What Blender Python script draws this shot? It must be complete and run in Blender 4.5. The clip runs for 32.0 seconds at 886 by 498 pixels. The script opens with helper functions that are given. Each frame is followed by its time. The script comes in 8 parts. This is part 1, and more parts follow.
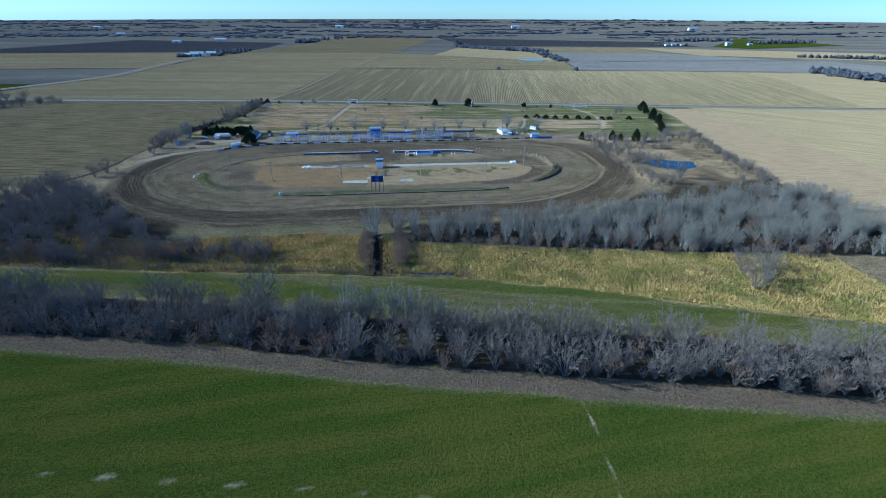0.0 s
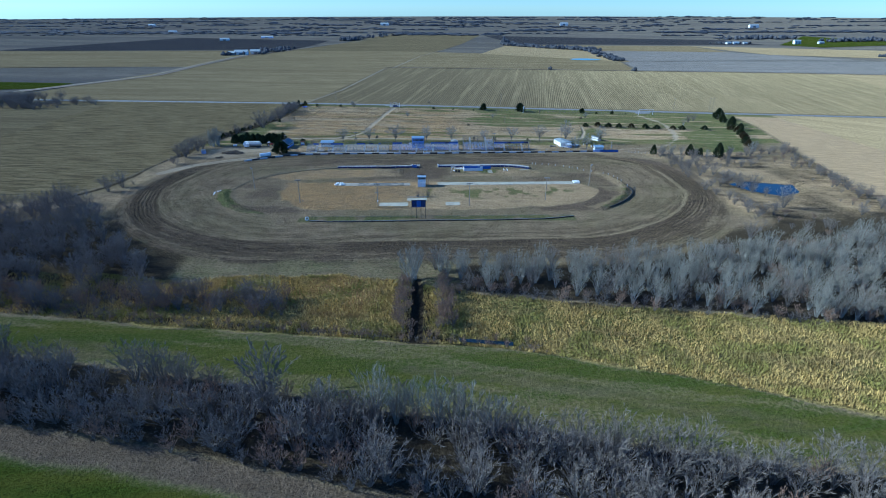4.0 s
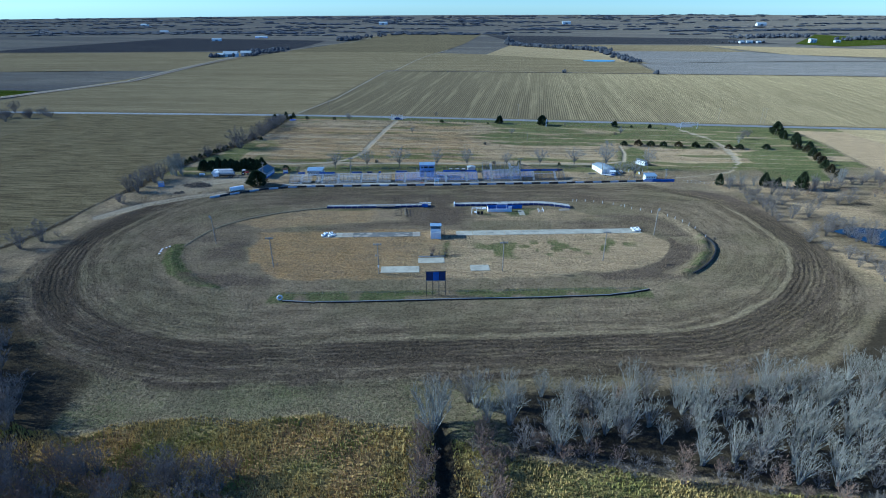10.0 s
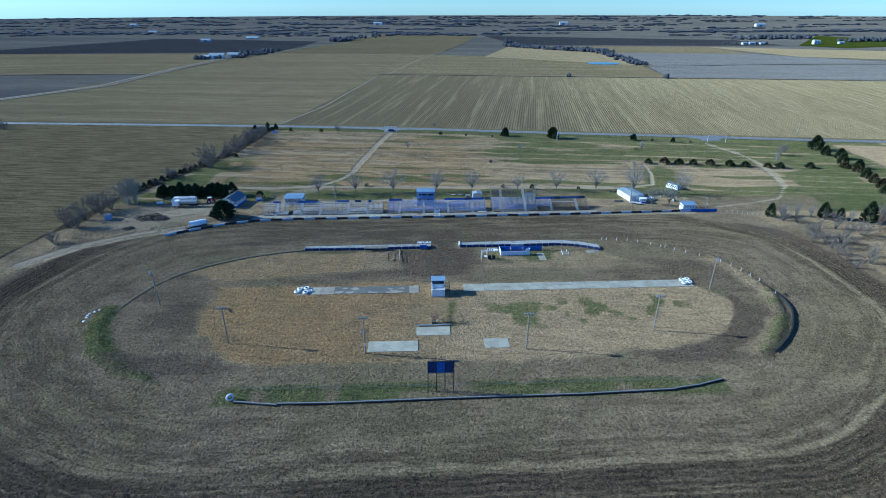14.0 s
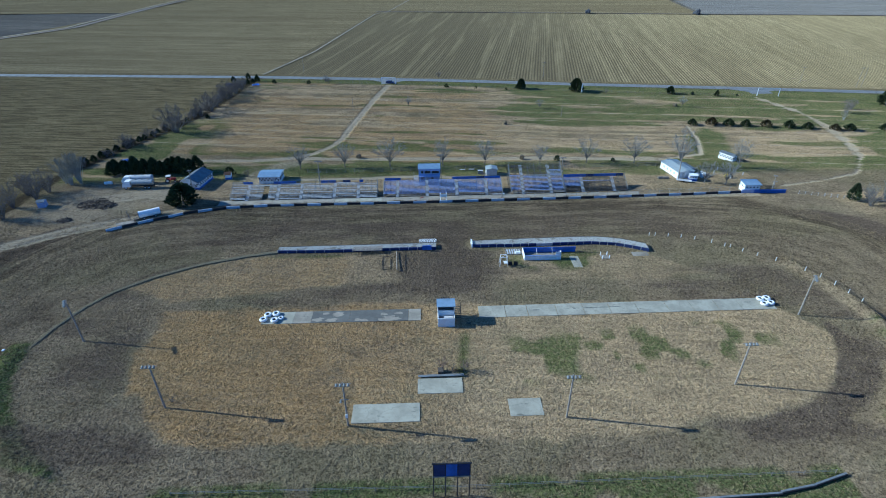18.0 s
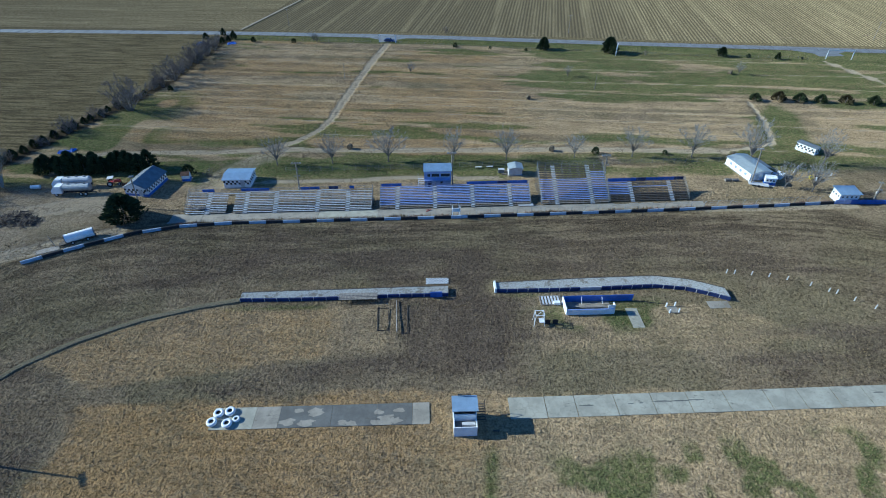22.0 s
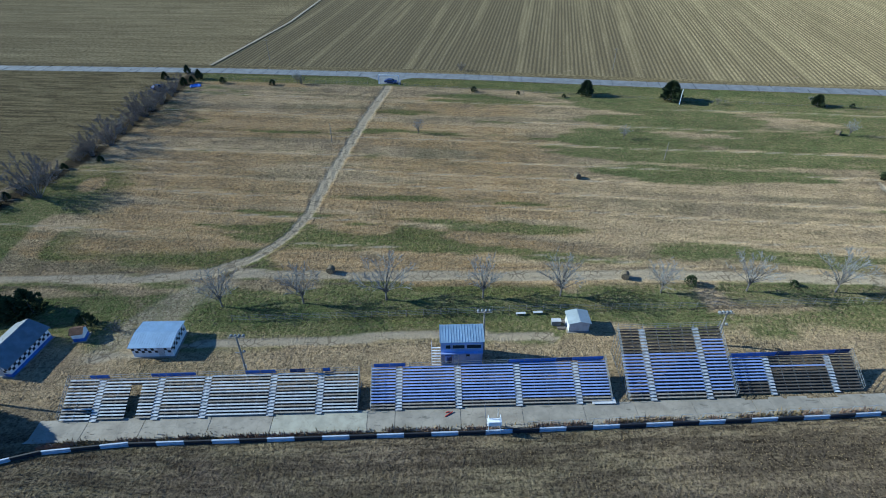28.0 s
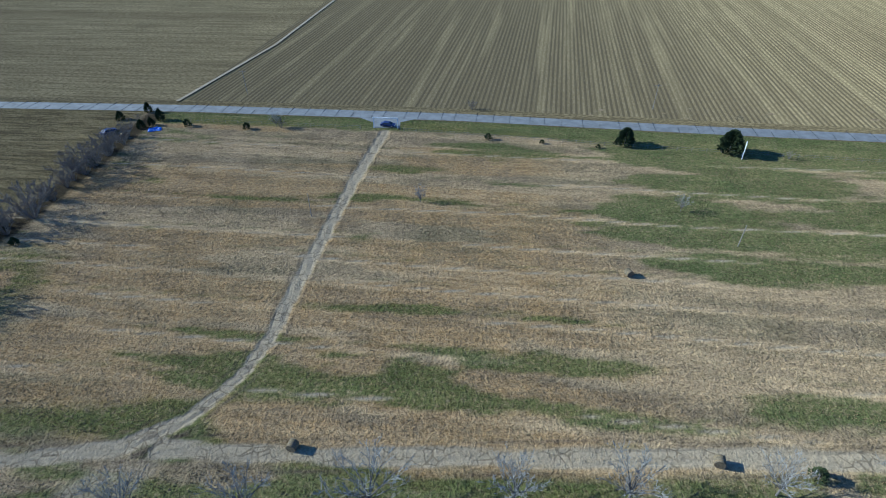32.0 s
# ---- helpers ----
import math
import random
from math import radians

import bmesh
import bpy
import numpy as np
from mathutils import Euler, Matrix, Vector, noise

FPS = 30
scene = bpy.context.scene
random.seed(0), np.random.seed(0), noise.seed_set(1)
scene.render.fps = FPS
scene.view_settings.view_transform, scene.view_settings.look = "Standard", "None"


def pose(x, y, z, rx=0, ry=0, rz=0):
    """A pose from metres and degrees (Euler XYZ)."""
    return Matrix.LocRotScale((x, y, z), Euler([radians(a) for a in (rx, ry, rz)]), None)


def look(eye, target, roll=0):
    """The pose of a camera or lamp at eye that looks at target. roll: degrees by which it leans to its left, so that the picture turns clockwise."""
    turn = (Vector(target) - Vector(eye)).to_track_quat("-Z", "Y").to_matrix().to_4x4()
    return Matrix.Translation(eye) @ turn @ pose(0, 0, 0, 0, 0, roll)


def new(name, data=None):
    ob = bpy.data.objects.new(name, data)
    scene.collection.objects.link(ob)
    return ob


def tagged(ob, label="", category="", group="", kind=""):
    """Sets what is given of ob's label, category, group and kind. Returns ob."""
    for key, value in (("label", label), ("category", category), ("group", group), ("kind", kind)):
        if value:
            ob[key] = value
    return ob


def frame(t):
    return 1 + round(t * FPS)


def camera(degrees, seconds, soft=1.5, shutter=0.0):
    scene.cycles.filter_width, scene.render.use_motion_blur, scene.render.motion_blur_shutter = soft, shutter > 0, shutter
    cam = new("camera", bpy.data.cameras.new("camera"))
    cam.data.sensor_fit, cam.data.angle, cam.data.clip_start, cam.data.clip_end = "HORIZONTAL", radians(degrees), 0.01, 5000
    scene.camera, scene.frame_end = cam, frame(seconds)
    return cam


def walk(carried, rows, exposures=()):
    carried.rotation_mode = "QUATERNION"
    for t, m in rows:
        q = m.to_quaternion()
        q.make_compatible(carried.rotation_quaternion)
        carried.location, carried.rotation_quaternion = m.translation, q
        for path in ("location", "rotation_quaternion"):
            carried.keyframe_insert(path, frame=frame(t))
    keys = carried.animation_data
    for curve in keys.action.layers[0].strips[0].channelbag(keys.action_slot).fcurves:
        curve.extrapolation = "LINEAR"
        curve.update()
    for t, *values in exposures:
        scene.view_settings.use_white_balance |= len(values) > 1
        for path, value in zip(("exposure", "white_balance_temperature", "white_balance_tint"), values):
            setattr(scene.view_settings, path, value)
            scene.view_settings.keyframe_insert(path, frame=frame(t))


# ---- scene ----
cam = camera(80.2, 32.0, soft=1.0)
PATH = [
    (0, (0.927, 0.19, 74.27), (1.134, 2.0, 73.444), 0.5),
    (0.5, (0.058, 4.491, 74.119), (0.222, 6.305, 73.292), 0.5),
    (1, (-0.065, 9.086, 73.896), (0.094, 10.9, 73.068), 0.5),
    (1.5, (0.109, 13.678, 73.906), (0.223, 15.495, 73.077), 0.3),
    (2, (0.49, 18.062, 73.984), (0.593, 19.879, 73.154), 0.2),
    (2.5, (0.816, 22.694, 73.823), (0.907, 24.511, 72.992), 0.2),
    (3, (0.686, 27.89, 73.703), (0.768, 29.707, 72.87), 0.1),
    (3.5, (0.427, 33.485, 73.54), (0.499, 35.301, 72.707), 0.2),
    (5.5, (-0.675, 54.236, 73.27), (-0.645, 56.051, 72.432), 0.0),
    (6, (-1.666, 58.411, 73.435), (-1.643, 60.226, 72.597), -0.1),
    (6.5, (-3.05, 64.338, 73.199), (-3.033, 66.154, 72.361), -0.1),
    (7, (-3.735, 69.84, 72.948), (-3.701, 71.655, 72.109), -0.0),
    (7.5, (-4.14, 74.926, 72.724), (-4.109, 76.741, 71.885), -0.0),
    (8, (-4.405, 80.137, 72.564), (-4.381, 81.952, 71.725), -0.1),
    (8.5, (-4.427, 85.441, 72.524), (-4.407, 87.256, 71.685), -0.0),
    (9, (-4.375, 90.498, 72.539), (-4.364, 92.313, 71.699), -0.0),
    (9.5, (-4.823, 95.411, 72.45), (-4.814, 97.227, 71.611), 0.1),
    (10, (-5.253, 100.88, 72.368), (-5.189, 102.695, 71.53), 0.1),
    (10.5, (-5.477, 106.444, 72.195), (-5.408, 108.259, 71.358), 0.3),
    (11, (-5.581, 111.596, 71.967), (-5.509, 113.412, 71.131), 0.2),
    (11.5, (-5.869, 116.44, 72.223), (-5.792, 118.255, 71.386), 0.2),
    (12, (-5.99, 121.345, 72.222), (-5.913, 123.16, 71.385), 0.3),
    (12.5, (-6.166, 126.553, 71.957), (-6.086, 128.368, 71.122), 0.3),
    (13, (-6.134, 131.537, 71.963), (-6.054, 133.353, 71.127), 0.3),
    (13.5, (-6.16, 136.166, 71.913), (-6.08, 137.981, 71.077), 0.2),
    (14, (-6.234, 141.141, 71.838), (-6.153, 142.955, 71.001), 0.2),
    (14.5, (-6.105, 146.16, 71.541), (-6.027, 147.975, 70.705), 0.1),
    (16.5, (-6.225, 165.256, 71.404), (-6.152, 167.027, 70.478), 0.1),
    (17, (-6.043, 170.22, 71.076), (-5.972, 171.972, 70.115), -0.0),
    (17.5, (-5.945, 175.069, 70.877), (-5.876, 176.802, 69.88), -0.1),
    (18, (-5.534, 179.783, 70.806), (-5.474, 181.496, 69.776), -0.2),
    (18.5, (-5.461, 184.769, 70.682), (-5.404, 186.461, 69.618), -0.3),
    (19, (-5.667, 189.831, 70.555), (-5.607, 191.501, 69.457), -0.1),
    (19.5, (-5.64, 194.72, 70.277), (-5.582, 196.371, 69.15), -0.3),
    (20, (-5.758, 199.831, 70.411), (-5.702, 201.457, 69.249), -0.2),
    (20.5, (-5.879, 204.725, 70.245), (-5.828, 206.335, 69.06), -0.3),
    (21, (-6.017, 209.606, 70.029), (-5.969, 211.206, 68.83), -0.3),
    (21.5, (-6.139, 214.615, 69.925), (-6.095, 216.216, 68.726), -0.3),
    (23, (-7.016, 229.63, 70.395), (-6.97, 231.225, 69.189), -0.3),
    (25, (-7.443, 249.808, 69.693), (-7.405, 251.403, 68.488), -0.4),
    (25.5, (-7.446, 254.73, 69.564), (-7.414, 256.327, 68.36), -0.5),
    (27.5, (-8.22, 274.556, 68.681), (-8.194, 276.155, 67.48), -0.6),
    (28, (-8.234, 279.471, 68.573), (-8.208, 281.07, 67.373), -0.6),
    (28.5, (-8.311, 284.353, 68.529), (-8.285, 285.952, 67.329), -0.6),
    (29, (-8.264, 289.385, 68.463), (-8.241, 290.985, 67.262), -0.6),
    (29.5, (-8.113, 294.488, 68.328), (-8.093, 296.087, 67.127), -0.7),
    (30, (-8.221, 299.487, 68.084), (-8.201, 301.089, 66.886), -0.8),
    (30.5, (-8.248, 304.657, 67.88), (-8.229, 306.26, 66.684), -0.7),
    (32, (-8.425, 320.012, 67.84), (-8.413, 321.614, 66.642), -0.7),
]
walk(cam, [(t, look(eye, target, roll)) for t, eye, target, roll in PATH], exposures=[(0.0, 0.76, 4690, -4), (14.0, 0.66, 4720, -5), (20.0, 0.59, 5020, -5), (28.0, 0.66, 5150, -5), (32.0, 0.68, 5120, -3)])

# ---- light: low clear winter sun, deep blue sky ----
SUN_EL, SUN_DIR = 25.5, (-0.985, 0.168)
world = bpy.data.worlds.new("sky")
scene.world = world
world.use_nodes = True
wn = world.node_tree.nodes
sky = wn.new("ShaderNodeTexSky")
sky.sky_type = "NISHITA"
sky.sun_disc = False
sky.sun_elevation = radians(SUN_EL)
sky.sun_rotation = math.atan2(SUN_DIR[0], SUN_DIR[1])
sky.altitude, sky.air_density, sky.dust_density, sky.ozone_density = 400.0, 1.0, 0.0, 3.0
wn["Background"].inputs["Strength"].default_value = 0.070
deep = wn.new("ShaderNodeMix")
deep.data_type, deep.blend_type = "RGBA", "MULTIPLY"
deep.inputs[0].default_value = 1.0
deep.inputs[7].default_value = (0.72, 1.0, 1.42, 1.0)
world.node_tree.links.new(sky.outputs[0], deep.inputs[6])
world.node_tree.links.new(deep.outputs[2], wn["Background"].inputs["Color"])
lamp = bpy.data.lights.new("sun", "SUN")
lamp.energy, lamp.angle, lamp.color = 5.0, radians(0.55), (1.0, 0.92, 0.78)
sun = new("sun", lamp)
ce = math.cos(radians(SUN_EL))
sun.matrix_world = look((SUN_DIR[0] * ce * 500, SUN_DIR[1] * ce * 500 + 250, math.sin(radians(SUN_EL)) * 500), (0, 250, 0))

# ---- materials ----
class Nodes:
    """A short way to write node materials."""

    def __init__(self, name, rough=0.9, metal=0.0, rough_diffuse=False):
        self.m = bpy.data.materials.new(name)
        self.m.use_nodes = True
        self.t = self.m.node_tree
        self.p = self.t.nodes["Principled BSDF"]
        self.p.inputs["Roughness"].default_value = rough
        self.p.inputs["Metallic"].default_value = metal
        self.p.inputs["Specular IOR Level"].default_value = 0.0 if rough_diffuse else 0.3
        self.p.inputs["Diffuse Roughness"].default_value = 0.5 if rough_diffuse else 0.0

    def put(self, sock, v):
        if isinstance(v, bpy.types.NodeSocket):
            self.t.links.new(v, sock)
        elif isinstance(v, (tuple, list)) and sock.type == "RGBA":
            sock.default_value = (*v[:3], 1.0)
        else:
            sock.default_value = v

    def node(self, kind):
        return self.t.nodes.new("ShaderNode" + kind)

    def coords(self, kind="Object"):
        return self.node("TexCoord").outputs[kind]

    def world(self):
        return self.node("NewGeometry").outputs["Position"]

    def scaled(self, vec, s, rot=0.0):
        r = self.node("Mapping")
        r.inputs["Rotation"].default_value = (0, 0, rot)
        self.put(r.inputs["Vector"], vec)
        n = self.node("Mapping")
        n.inputs["Scale"].default_value = s
        self.put(n.inputs["Vector"], r.outputs[0])
        return n.outputs[0]

    def noise(self, vec, scale, detail=3.0, rough=0.55):
        n = self.node("TexNoise")
        self.put(n.inputs["Vector"], vec)
        n.inputs["Scale"].default_value, n.inputs["Detail"].default_value, n.inputs["Roughness"].default_value = scale, detail, rough
        return n.outputs["Fac"]

    def math(self, op, a, b=0.0, c=0.0):
        n = self.node("Math")
        n.operation = op
        for s, v in zip(n.inputs, (a, b, c)):
            self.put(s, v)
        return n.outputs[0]

    def step(self, v, lo, hi, a=0.0, b=1.0):
        n = self.node("MapRange")
        n.interpolation_type = "SMOOTHSTEP"
        for s, x in zip(n.inputs, (v, lo, hi, a, b)):
            self.put(s, x)
        return n.outputs[0]

    def mix(self, f, a, b, kind="MIX"):
        n = self.node("Mix")
        n.data_type, n.blend_type = "RGBA", kind
        self.put(n.inputs[0], f), self.put(n.inputs[6], a), self.put(n.inputs[7], b)
        return n.outputs[2]

    def attr(self, name):
        n = self.node("Attribute")
        n.attribute_name = name
        s = self.node("SeparateColor")
        self.put(s.inputs[0], n.outputs["Color"])
        return s.outputs[0], s.outputs[1], s.outputs[2], n.outputs["Alpha"]

    def rand(self):
        return self.node("ObjectInfo").outputs["Random"]

    def island(self):
        return self.node("NewGeometry").outputs["Random Per Island"]

    def bump(self, h, strength=0.5, dist=0.1):
        n = self.node("Bump")
        n.inputs["Strength"].default_value, n.inputs["Distance"].default_value = strength, dist
        self.put(n.inputs["Height"], h)
        self.put(self.p.inputs["Normal"], n.outputs[0])

    def done(self, col):
        self.put(self.p.inputs["Base Color"], col)
        return self.m


def plain(name, col, rough=0.7, metal=0.0, wear=0.25, scale=2.0, dirt=(0.12, 0.10, 0.08), amount=0.3, island=0.0):
    """A painted, wooden or metal surface with tone variation and grime."""
    n = Nodes(name, rough, metal)
    v = n.coords()
    a = n.noise(v, scale, 4.0)
    b = n.noise(v, scale * 9.0, 2.0)
    lo, hi = tuple(c * (1 - wear) for c in col), tuple(min(1.0, c * (1 + wear * 0.6)) for c in col)
    c = n.mix(n.step(a, 0.3, 0.7), lo, hi)
    c = n.mix(n.math("MULTIPLY", n.step(b, 0.52, 0.75), amount), c, dirt)
    if island:
        c = n.mix(n.math("MULTIPLY", n.island(), island), c, tuple(x * 0.35 for x in col))
    n.bump(b, 0.25, 0.02)
    return n.done(c)


def foliage(name, a, b, rough=0.85):
    n = Nodes(name, rough, rough_diffuse=True)
    c = n.mix(n.island(), a, b)
    c = n.mix(n.math("MULTIPLY", n.rand(), 0.45), c, tuple(x * 0.55 for x in a))
    return n.done(c)


M = {}
M["bark"] = plain("bark", (0.16, 0.145, 0.135), 0.95, 0, 0.35, 3.0)
M["pale_bark"] = plain("pale_bark", (0.25, 0.24, 0.23), 0.95, 0, 0.3, 3.0)
M["white_bark"] = plain("white_bark", (0.33, 0.325, 0.30), 0.95, 0, 0.25, 3.0)
M["twig"] = foliage("twig", (0.33, 0.29, 0.26), (0.12, 0.102, 0.09))
M["pale_twig"] = foliage("pale_twig", (0.38, 0.36, 0.31), (0.15, 0.14, 0.117))
M["white_twig"] = foliage("white_twig", (0.38, 0.37, 0.35), (0.25, 0.24, 0.225))
M["red_twig"] = foliage("red_twig", (0.37, 0.255, 0.19), (0.22, 0.155, 0.12))
M["cedar"] = foliage("cedar_leaf", (0.075, 0.092, 0.045), (0.035, 0.05, 0.025))
M["cedar_brown"] = foliage("cedar_leaf_rusty", (0.10, 0.075, 0.04), (0.04, 0.045, 0.022))
def reed_blades():
    """Winter reeds that turn from straw to olive green and brown in drifts."""
    n = Nodes("reed_blade", 0.85, rough_diffuse=True)
    v = n.world()
    c = n.mix(n.island(), (0.64, 0.475, 0.18), (0.39, 0.295, 0.105))
    c = n.mix(n.step(n.noise(v, 0.09, 3.0), 0.47, 0.60, 0.0, 0.75), c, (0.23, 0.235, 0.06))
    c = n.mix(n.step(n.noise(n.scaled(v, (0.3, 1.0, 1.0), 0.2), 0.13, 3.0), 0.54, 0.66, 0.0, 0.7), c, (0.30, 0.22, 0.10))
    return n.done(n.mix(n.step(n.noise(v, 0.45, 2.0), 0.52, 0.42, 0.0, 0.5), c, (0.74, 0.74, 0.70), "MULTIPLY"))


M["reed"] = reed_blades()
M["tuft"] = foliage("weed_tuft", (0.33, 0.25, 0.14), (0.17, 0.13, 0.075))
M["green_tuft"] = foliage("green_tuft", (0.036, 0.058, 0.008), (0.055, 0.068, 0.012))
M["white"] = plain("white_paint", (0.74, 0.75, 0.77), 0.55, 0, 0.08, 1.0, amount=0.18)
M["dull_white"] = plain("dull_white_paint", (0.52, 0.52, 0.53), 0.6, 0, 0.15, 1.0, amount=0.25)
M["blue"] = plain("blue_paint", (0.055, 0.12, 0.42), 0.5, 0, 0.2, 1.0, amount=0.2)
# Pale blue paint; on bleacher seats its blue is the sky's reflection, coloured in.
M["pale_blue"] = plain("pale_blue_paint_sky_tone", (0.34, 0.42, 0.72), 0.38, 0.35, 0.12, 1.0, amount=0.15)
M["black"] = plain("black_paint", (0.022, 0.023, 0.028), 0.6, 0, 0.2, 1.0, amount=0.15)
M["navy"] = plain("dark_blue_paint", (0.02, 0.035, 0.12), 0.55, 0, 0.2, 1.0, amount=0.15)
M["steel"] = plain("galvanised_steel", (0.34, 0.355, 0.37), 0.5, 0.6, 0.15, 1.5, amount=0.15)
M["grey_steel"] = plain("painted_grey_steel", (0.20, 0.21, 0.22), 0.6, 0.2, 0.2, 1.5, amount=0.2)
M["wood"] = plain("weathered_board", (0.26, 0.23, 0.20), 0.85, 0, 0.3, 2.5, amount=0.35)
M["dark_wood"] = plain("dark_weathered_wood", (0.09, 0.075, 0.062), 0.9, 0, 0.35, 2.5)
M["grey_board"] = plain("grey_white_board", (0.43, 0.445, 0.475), 0.75, 0, 0.25, 1.5, amount=0.35)
# Footboards near black: the shade between seat rows, put into their colour.
M["shadow_board"] = plain("shade_black_board", (0.03, 0.028, 0.028), 0.9, 0, 0.3, 1.5)
M["rust"] = plain("rusted_iron", (0.13, 0.075, 0.05), 0.9, 0.2, 0.4, 3.0)
M["tyre"] = plain("tyre_rubber", (0.025, 0.025, 0.027), 0.85, 0, 0.25, 3.0)
M["glass"] = plain("dark_glass", (0.03, 0.035, 0.045), 0.12, 0, 0.1, 1.0, amount=0.1)
M["red"] = plain("red_paint", (0.35, 0.04, 0.03), 0.5, 0, 0.2, 1.0, amount=0.25)
M["yellow"] = plain("yellow_paint", (0.62, 0.50, 0.05), 0.5, 0, 0.2, 1.0, amount=0.2)
M["hay"] = plain("hay", (0.15, 0.12, 0.08), 0.95, 0, 0.35, 4.0)
def rubble(name, lo, hi):
    """Stony fill with dirt and weeds between."""
    n = Nodes(name, 0.95, rough_diffuse=True)
    v = n.world()
    a, b = n.noise(v, 0.6, 4.0, 0.7), n.noise(v, 3.5, 6.0, 0.85)
    c = n.mix(n.step(b, 0.30, 0.66), lo, hi)
    c = n.mix(n.step(a, 0.52, 0.66, 0.0, 0.75), c, (0.15, 0.125, 0.085))
    n.bump(b, 1.0, 0.15)
    return n.done(c)


M["brush"] = plain("dead_brush", (0.14, 0.11, 0.085), 0.95, 0, 0.4, 2.0)


def concrete(name, col, patch, crackscale=0.25):
    n = Nodes(name, 0.88)
    v = n.world()
    a, b, f = n.noise(v, 0.35, 5.0, 0.6), n.noise(v, 1.7, 4.0), n.noise(v, 9.0, 3.0)
    c = n.mix(n.step(a, 0.35, 0.65), tuple(x * 0.82 for x in col), tuple(x * 1.12 for x in col))
    c = n.mix(n.math("MULTIPLY", n.step(b, 0.5, 0.72), 0.5), c, patch)
    vo = n.node("TexVoronoi")
    vo.feature = "DISTANCE_TO_EDGE"
    vo.inputs["Scale"].default_value = crackscale
    wob = n.node("VectorMath")
    wob.operation = "ADD"
    n.put(wob.inputs[0], v)
    nn = n.node("TexNoise")
    n.put(nn.inputs["Vector"], v)
    nn.inputs["Scale"].default_value = 1.3
    n.put(wob.inputs[1], nn.outputs["Color"])
    n.put(vo.inputs["Vector"], wob.outputs[0])
    crack = n.step(vo.outputs["Distance"], 0.006, 0.02, 1.0, 0.0)
    c = n.mix(n.math("MULTIPLY", crack, 0.16), c, (0.07, 0.065, 0.055))
    stain = n.noise(n.scaled(v, (0.35, 1.0, 1.0)), 0.9, 4.0, 0.7)
    c = n.mix(n.step(stain, 0.60, 0.68, 0.0, 0.7), c, (0.10, 0.092, 0.075))
    n.bump(f, 0.3, 0.02)
    return n.done(c)


M["concrete"] = concrete("concrete", (0.28, 0.25, 0.205), (0.20, 0.175, 0.14))
M["pale_concrete"] = concrete("pale_concrete", (0.345, 0.325, 0.262), (0.27, 0.245, 0.19))
M["worn_concrete"] = concrete("stained_concrete", (0.29, 0.255, 0.205), (0.20, 0.165, 0.13), 0.3)
M["wet_concrete"] = concrete("dark_stained_concrete", (0.13, 0.125, 0.115), (0.10, 0.095, 0.085), 0.4)
M["asphalt"] = concrete("grey_asphalt", (0.185, 0.19, 0.196), (0.15, 0.154, 0.16), 0.12)

# ---- ground ----
def sm(a, b, x):
    u = np.clip((np.asarray(x, float) - a) / (b - a), 0, 1)
    return u * u * (3 - 2 * u)


def droop(x, y):
    """The land falls a little away from the track."""
    d = np.hypot(x, np.asarray(y) - 250.0)
    return -13.0 * sm(600, 1400, d) - 3.0 * sm(1400, 2600, d) + sm(1500, 4500, d) * (22.0 + 20.0 * np.clip(np.asarray(x) / 3500.0, -1, 1))


_lat = np.random.RandomState(5).rand(257, 257)


def vn(x, y, s, k=0):
    """Smooth value noise in 0..1 with cells of s metres."""
    u, v = np.asarray(x, float) / s + 17.3 * k + 64, np.asarray(y, float) / s + 9.1 * k + 64
    i, j = np.floor(u).astype(int), np.floor(v).astype(int)
    f, g = u - i, v - j
    f, g = f * f * (3 - 2 * f), g * g * (3 - 2 * g)
    i, j, i1, j1 = i % 257, j % 257, (i + 1) % 257, (j + 1) % 257
    return (_lat[i, j] * (1 - f) + _lat[i1, j] * f) * (1 - g) + (_lat[i, j1] * (1 - f) + _lat[i1, j1] * f) * g


def fbm(x, y, s, k=0):
    return 0.55 * vn(x, y, s, k) + 0.3 * vn(x, y, s / 2.3, k + 1) + 0.15 * vn(x, y, s / 5.1, k + 2)


def oval(x, y, x0=-51.5, x1=53.5, yc=262.0):
    """Distance from the spine of the oval."""
    return np.hypot(x - np.clip(x, x0, x1), y - yc)


EAST_SWAY = ((-90, 2.5), (-57, 4.9), (-36, 2.9), (-18, -0.5), (-6, -3.7), (9, -5.4), (22, -9.7), (33, -13.5), (48, -10), (70, -3), (90, 0))
WEST_SWAY = ((-90, 1.5), (-67, 2.6), (-47, 0.8), (-18, -2.5), (6, -6.6), (30, -8.7), (48, -9.9), (70, -4), (90, 0))


def ring_of(x, y, x0=-51.5, x1=53.5, yc=262.0):
    """Like oval(), with the true, uneven bends: the lip of the worked soil lies at 57."""
    a = np.degrees(np.arctan2(y - yc, np.abs(x - np.clip(x, x0, x1)) + 1e-6))
    e, w = np.interp(a, *zip(*EAST_SWAY)), np.interp(a, *zip(*WEST_SWAY))
    m = sm(x0, x1, x)
    return oval(x, y) + np.where(x > x1, e, np.where(x < x0, w, np.where(y < yc, 1.5 + m, 0.0)))


def lap(x, y, x0=-51.5, x1=53.5, yc=262.0):
    """Way along the oval, to draw wheel lines."""
    cx = np.clip(x, x0, x1)
    a = np.arctan2(x - cx, np.abs(y - yc) + 1e-6)
    return cx + 55.0 * a + np.where(y > yc, 900.0, 0.0)


